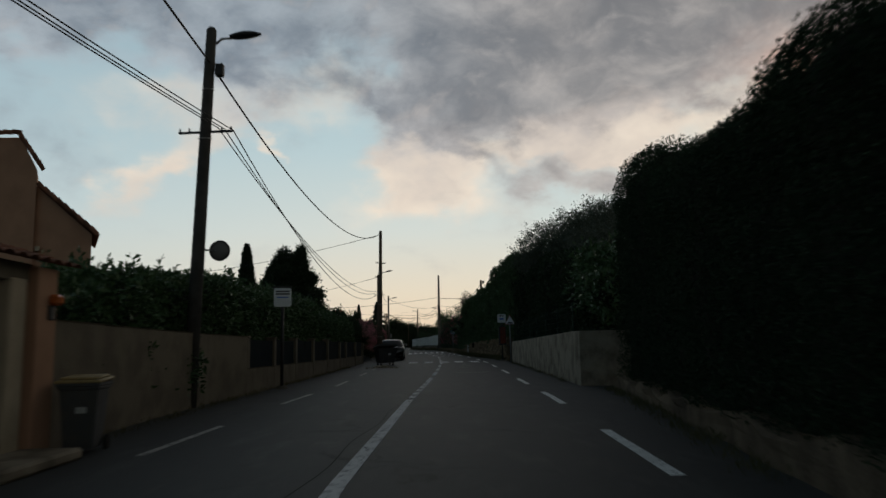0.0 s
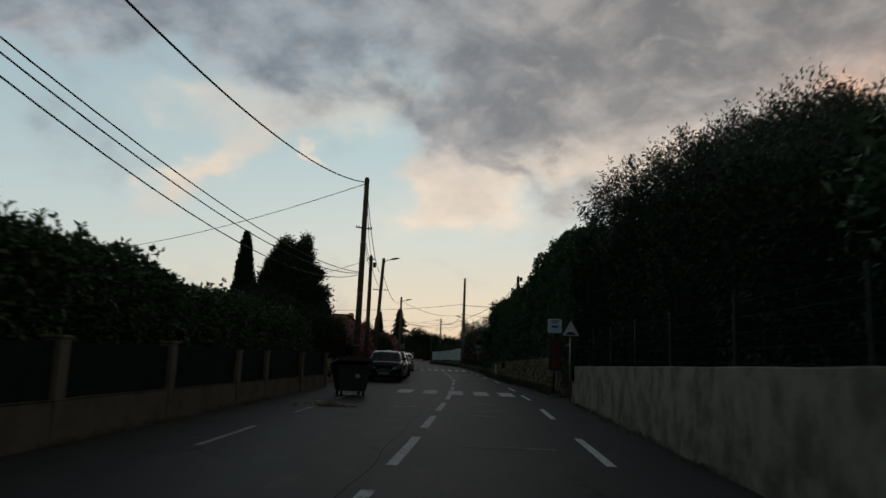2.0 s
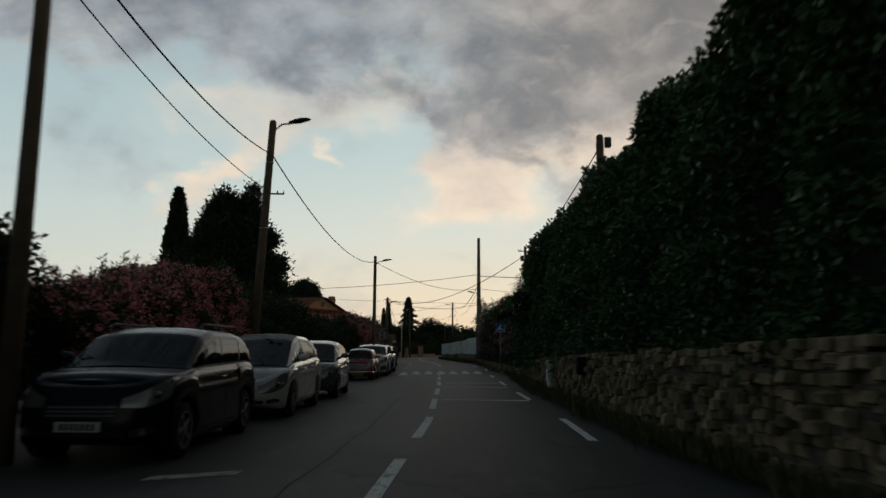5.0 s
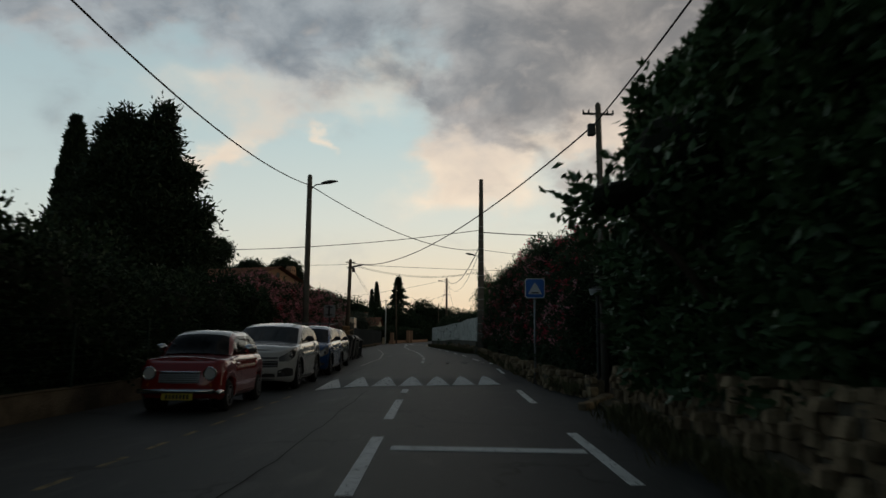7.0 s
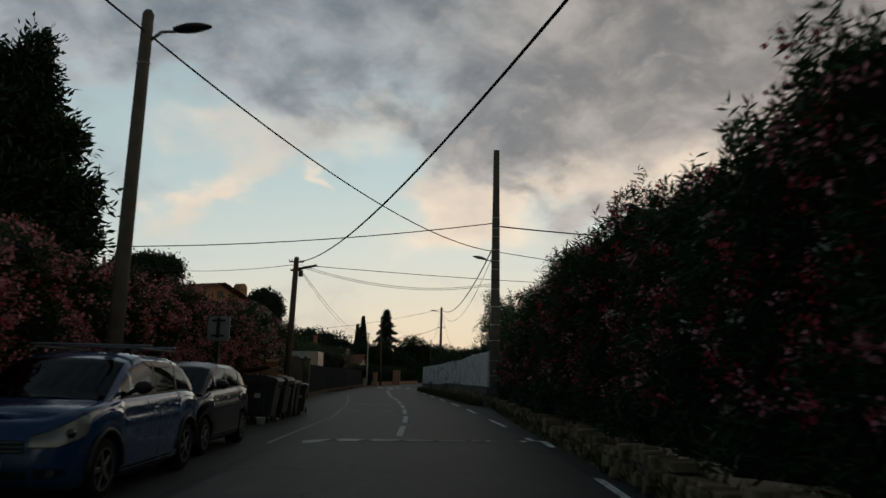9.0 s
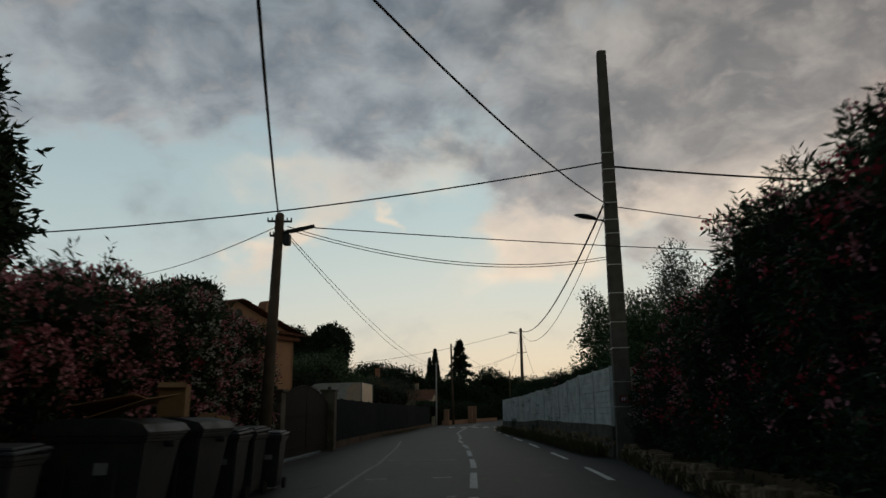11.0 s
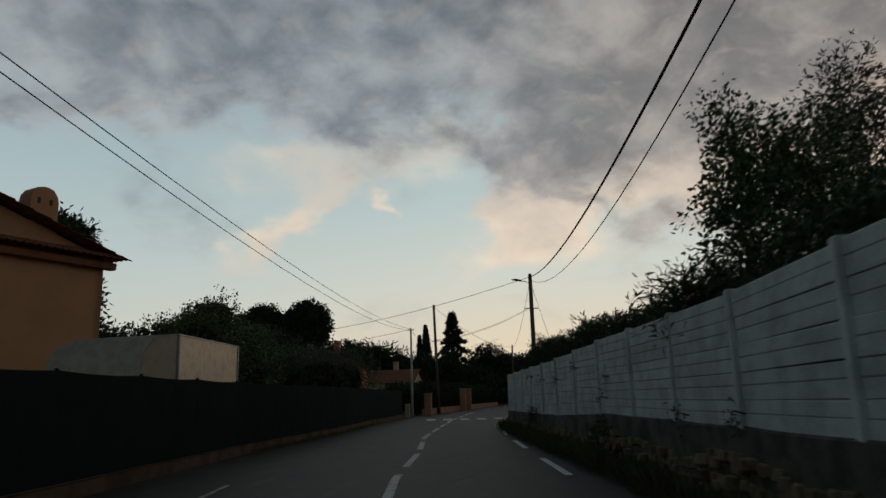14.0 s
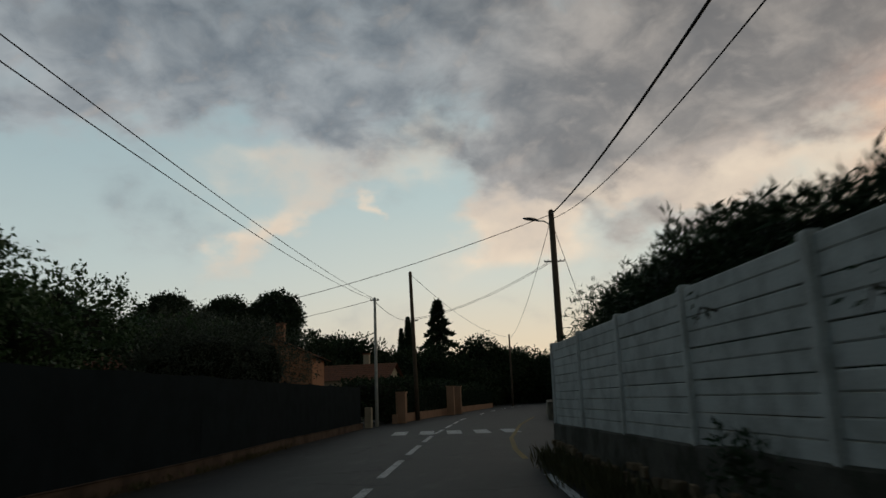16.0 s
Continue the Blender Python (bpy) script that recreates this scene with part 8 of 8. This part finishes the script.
l = part("warning_lamp", bm_box(0.12, 0.16, 0.12, (-4.66, 9.55, 1.66), 0.03), M_AMBER, ob, "orange warning lamp")
part("lamp_bracket", bm_box(0.1, 0.12, 0.16, (-4.72, 9.52, 1.52), 0.01), M_DARKMETAL, l)
ob2 = bm_box(0.75, 1.4, 0.12, (-4.55, 8.6, 0.06), 0.03)
tagged(put("kerb_ramp", from_bm("kerb_ramp", ob2, M_RENDER_GREY)), "concrete kerb ramp before a garage", "kerb", kind="structure")

# right side: meter box, notice, shed, path lamp, lantern, number plate
ob = thing("meter_cabinet", "white weathered electricity cabinet set into a stone wall", "cabinet", at=(3.36, 66.1, 0), rz=-90)
part("cabinet_body", bm_box(0.42, 0.3, 0.62, (0, 0.12, 0.66), 0.015), M_WHITEPOLE, ob)
part("plinth", bm_box(0.46, 0.3, 0.36, (0, 0.12, 0.18), 0.015), M_WHITEPOLE, ob)
part("cabinet_door", bm_box(0.34, 0.03, 0.54, (0, -0.045, 0.66), 0.01), M_WHITEPOLE, ob)
part("meter_window", bm_box(0.12, 0.02, 0.18, (0.05, -0.065, 0.8), 0.005), M_TRIM, ob)
part("cover", bm_box(0.5, 0.38, 0.04, (0, 0.1, 0.99), 0.01), M_CONCPOLE, ob)
ob = thing("wall_box", "small dark metal box set into a stone wall", "box", at=(3.46, 61.2, 0), rz=-90)
part("box_body", bm_box(0.26, 0.16, 0.36, (0, 0.04, 0.9), 0.01), M_GATE, ob)
part("box_door", bm_box(0.22, 0.02, 0.32, (0, -0.048, 0.9), 0.006), M_GATE, ob)
ob = thing("garden_shed", "turquoise corrugated shed behind a garden fence", "shed", at=(6.0, 27.3, 0), rz=-70)
for k in range(14):
    part("corrugated_rib", bm_tube([(-0.85 + 0.13 * k, 0, 0.3), (-0.85 + 0.13 * k, 0, 2.5)], 0.05, 8), M_TURQ, ob)
part("shed_body", bm_box(1.9, 1.6, 2.5, (0, 0.84, 1.25), 0.02), M_TURQ, ob)
part("shed_roof", bm_box(2.2, 1.9, 0.08, (0, 0.8, 2.54), 0.01, Matrix.Rotation(0.06, 4, "X")), M_TURQ, ob)
ob = thing("path_lamp", "small bowl lamp on a pole beside a path", "lamp", at=(3.7, 80.3, 0))
part("stem", bm_tube([(0, 0, -0.05), (0, 0, 2.05)], 0.035, 8), M_DARKMETAL, ob)
part("bowl", bm_disc(0.15, 0.12, 16, None, (0, 0, 2.1), r2=0.17), M_SIGNBACK, ob, "pale lamp bowl")
part("cap", bm_disc(0.17, 0.05, 16, None, (0, 0, 2.19), r2=0.05), M_DARKMETAL, ob)
ob = thing("garden_path", "sandy garden path with stone edging", "path", kind="structure")
part("path_bed", bm_box(3.4, 1.9, 0.05, (5.0, 78.4, 0.03), 0.02), M_EARTH, ob)
for k in range(7):
    put("edging_stone", STONES[k % 9], ob, pose(3.0 + 0.12 * k, 77.6 + 0.32 * k, 0.05, 0, 0, 60 + 7 * k) @ Matrix.Diagonal((0.34, 0.16, 0.14, 1)))
ob = thing("driveway_pillar", "stone driveway pillar with a black lantern", "pillar", at=(6.9, 114.2, 0))
part("shaft", bm_box(0.4, 0.4, 2.2, (0, 0, 1.1), 0.02), M_RENDER_GREY, ob)
part("cap", bm_box(0.5, 0.5, 0.07, (0, 0, 2.235), 0.015), M_RENDER_GREY, ob)
l = part("lantern", bm_tube([(0, 0, 2.27), (0, 0, 2.42), (0, 0, 2.47), (0, 0, 2.78), (0, 0, 2.8), (0, 0, 2.95), (0, 0, 3.02)], [0.03, 0.03, 0.09, 0.15, 0.19, 0.05, 0.015], 6), M_DARKMETAL, ob, "black carriage lantern")
ob = thing("pole_plate", "small red plate with pale bars on a concrete pole", "plate", at=(1.86, 113.05, 0))
part("plate", bm_box(0.24, 0.02, 0.18, (0.02, -0.292, 1.55), 0.01), M_SIGNRED, ob)
for k in range(3):
    part("plate_bar", bm_box(0.035, 0.004, 0.09, (-0.04 + 0.06 * k, -0.304, 1.55)), M_SIGNWHITE, ob)
ob = thing("fence_post_box", "small pale meter box at the end of a dark fence", "box", at=(-10.35, 161.0, 0))
part("box_body", bm_box(0.3, 0.3, 0.9, (0, 0, 0.45), 0.02), M_CREAM, ob)
for x, y, h in ((-9.75, 166.0, 1.5), (-8.6, 179.0, 1.9), (-8.35, 181.6, 1.9)):
    ob = thing("gate_pier", "far pinkish gate pier beside a low wall", "pier", "far gate piers", at=(x, y, 0))
    part("shaft", bm_box(0.5, 0.5, h, (0, 0, h / 2), 0.02), M_PINK, ob)
    part("cap", bm_box(0.6, 0.6, 0.07, (0, 0, h + 0.035), 0.015), M_PINK, ob)

# shoots that push through the joints of the white fence
for i, (x, y, z, n) in enumerate(((-0.42, 126.9, 1.5, 18), (-0.47, 127.0, 1.15, 22), (-0.85, 129.0, 1.75, 12), (-1.16, 130.9, 1.55, 16), (-1.5, 133.0, 1.6, 14), (-1.84, 135.0, 1.75, 11), (0.1, 122.9, 0.95, 34), (0.35, 121.4, 1.0, 40))):
    at = np.array([x - 0.06, y, z]) + RNG.normal(size=(n, 3)) * np.array([0.06, 0.07, 0.1])
    at[:, 0] = np.minimum(at[:, 0], x - 0.02)
    tw = thing("fence_shoot", "leafy shoot growing out of a joint of the white fence", "shoot", "fence shoots")
    tagged(leaves("leaf_tuft", at, np.tile([-0.6, -0.4, -0.2], (n, 1)), 0.075, 0.3, M_OLEANDER, tw, wild=0.9), kind="stuff")
    part("twig", bm_tube([(x + 0.05, y, z), (x - 0.08, y - 0.03, z + 0.03), (x - 0.14, y - 0.06, z - 0.1)], [0.012, 0.009, 0.004], 5), M_BARK, tw)
stone_wall("wall_stone_a", STONE_LINE, height_c, 0.4, "old dry limestone wall with uneven courses", (60.5, 64.5))
stone_wall("wall_stone_b", [(3.4, 79.6), (2.85, 82.5), (2.65, 87), (2.2, 96), (1.95, 104), (1.75, 112.4)], lambda y: 0.43 - 0.003 * (y - 80) + 0.05 * math.sin(y * 1.7), 0.3, "low rough stone edging under an oleander hedge", (84, 90), (0.22, 0.14))
stone_wall("wall_stone_c", [(1.545, 113.3), (0.595, 119.5), (-0.155, 125.3), (-1.055, 130.6), (-2.105, 137.0), (-2.885, 141.9)], lambda y: 0.5 + fence_drop(y) + 0.05 * math.sin(y * 1.3), 0.06, "rubble stone foot of the white fence's base wall", (122, 127), (0.2, 0.12))
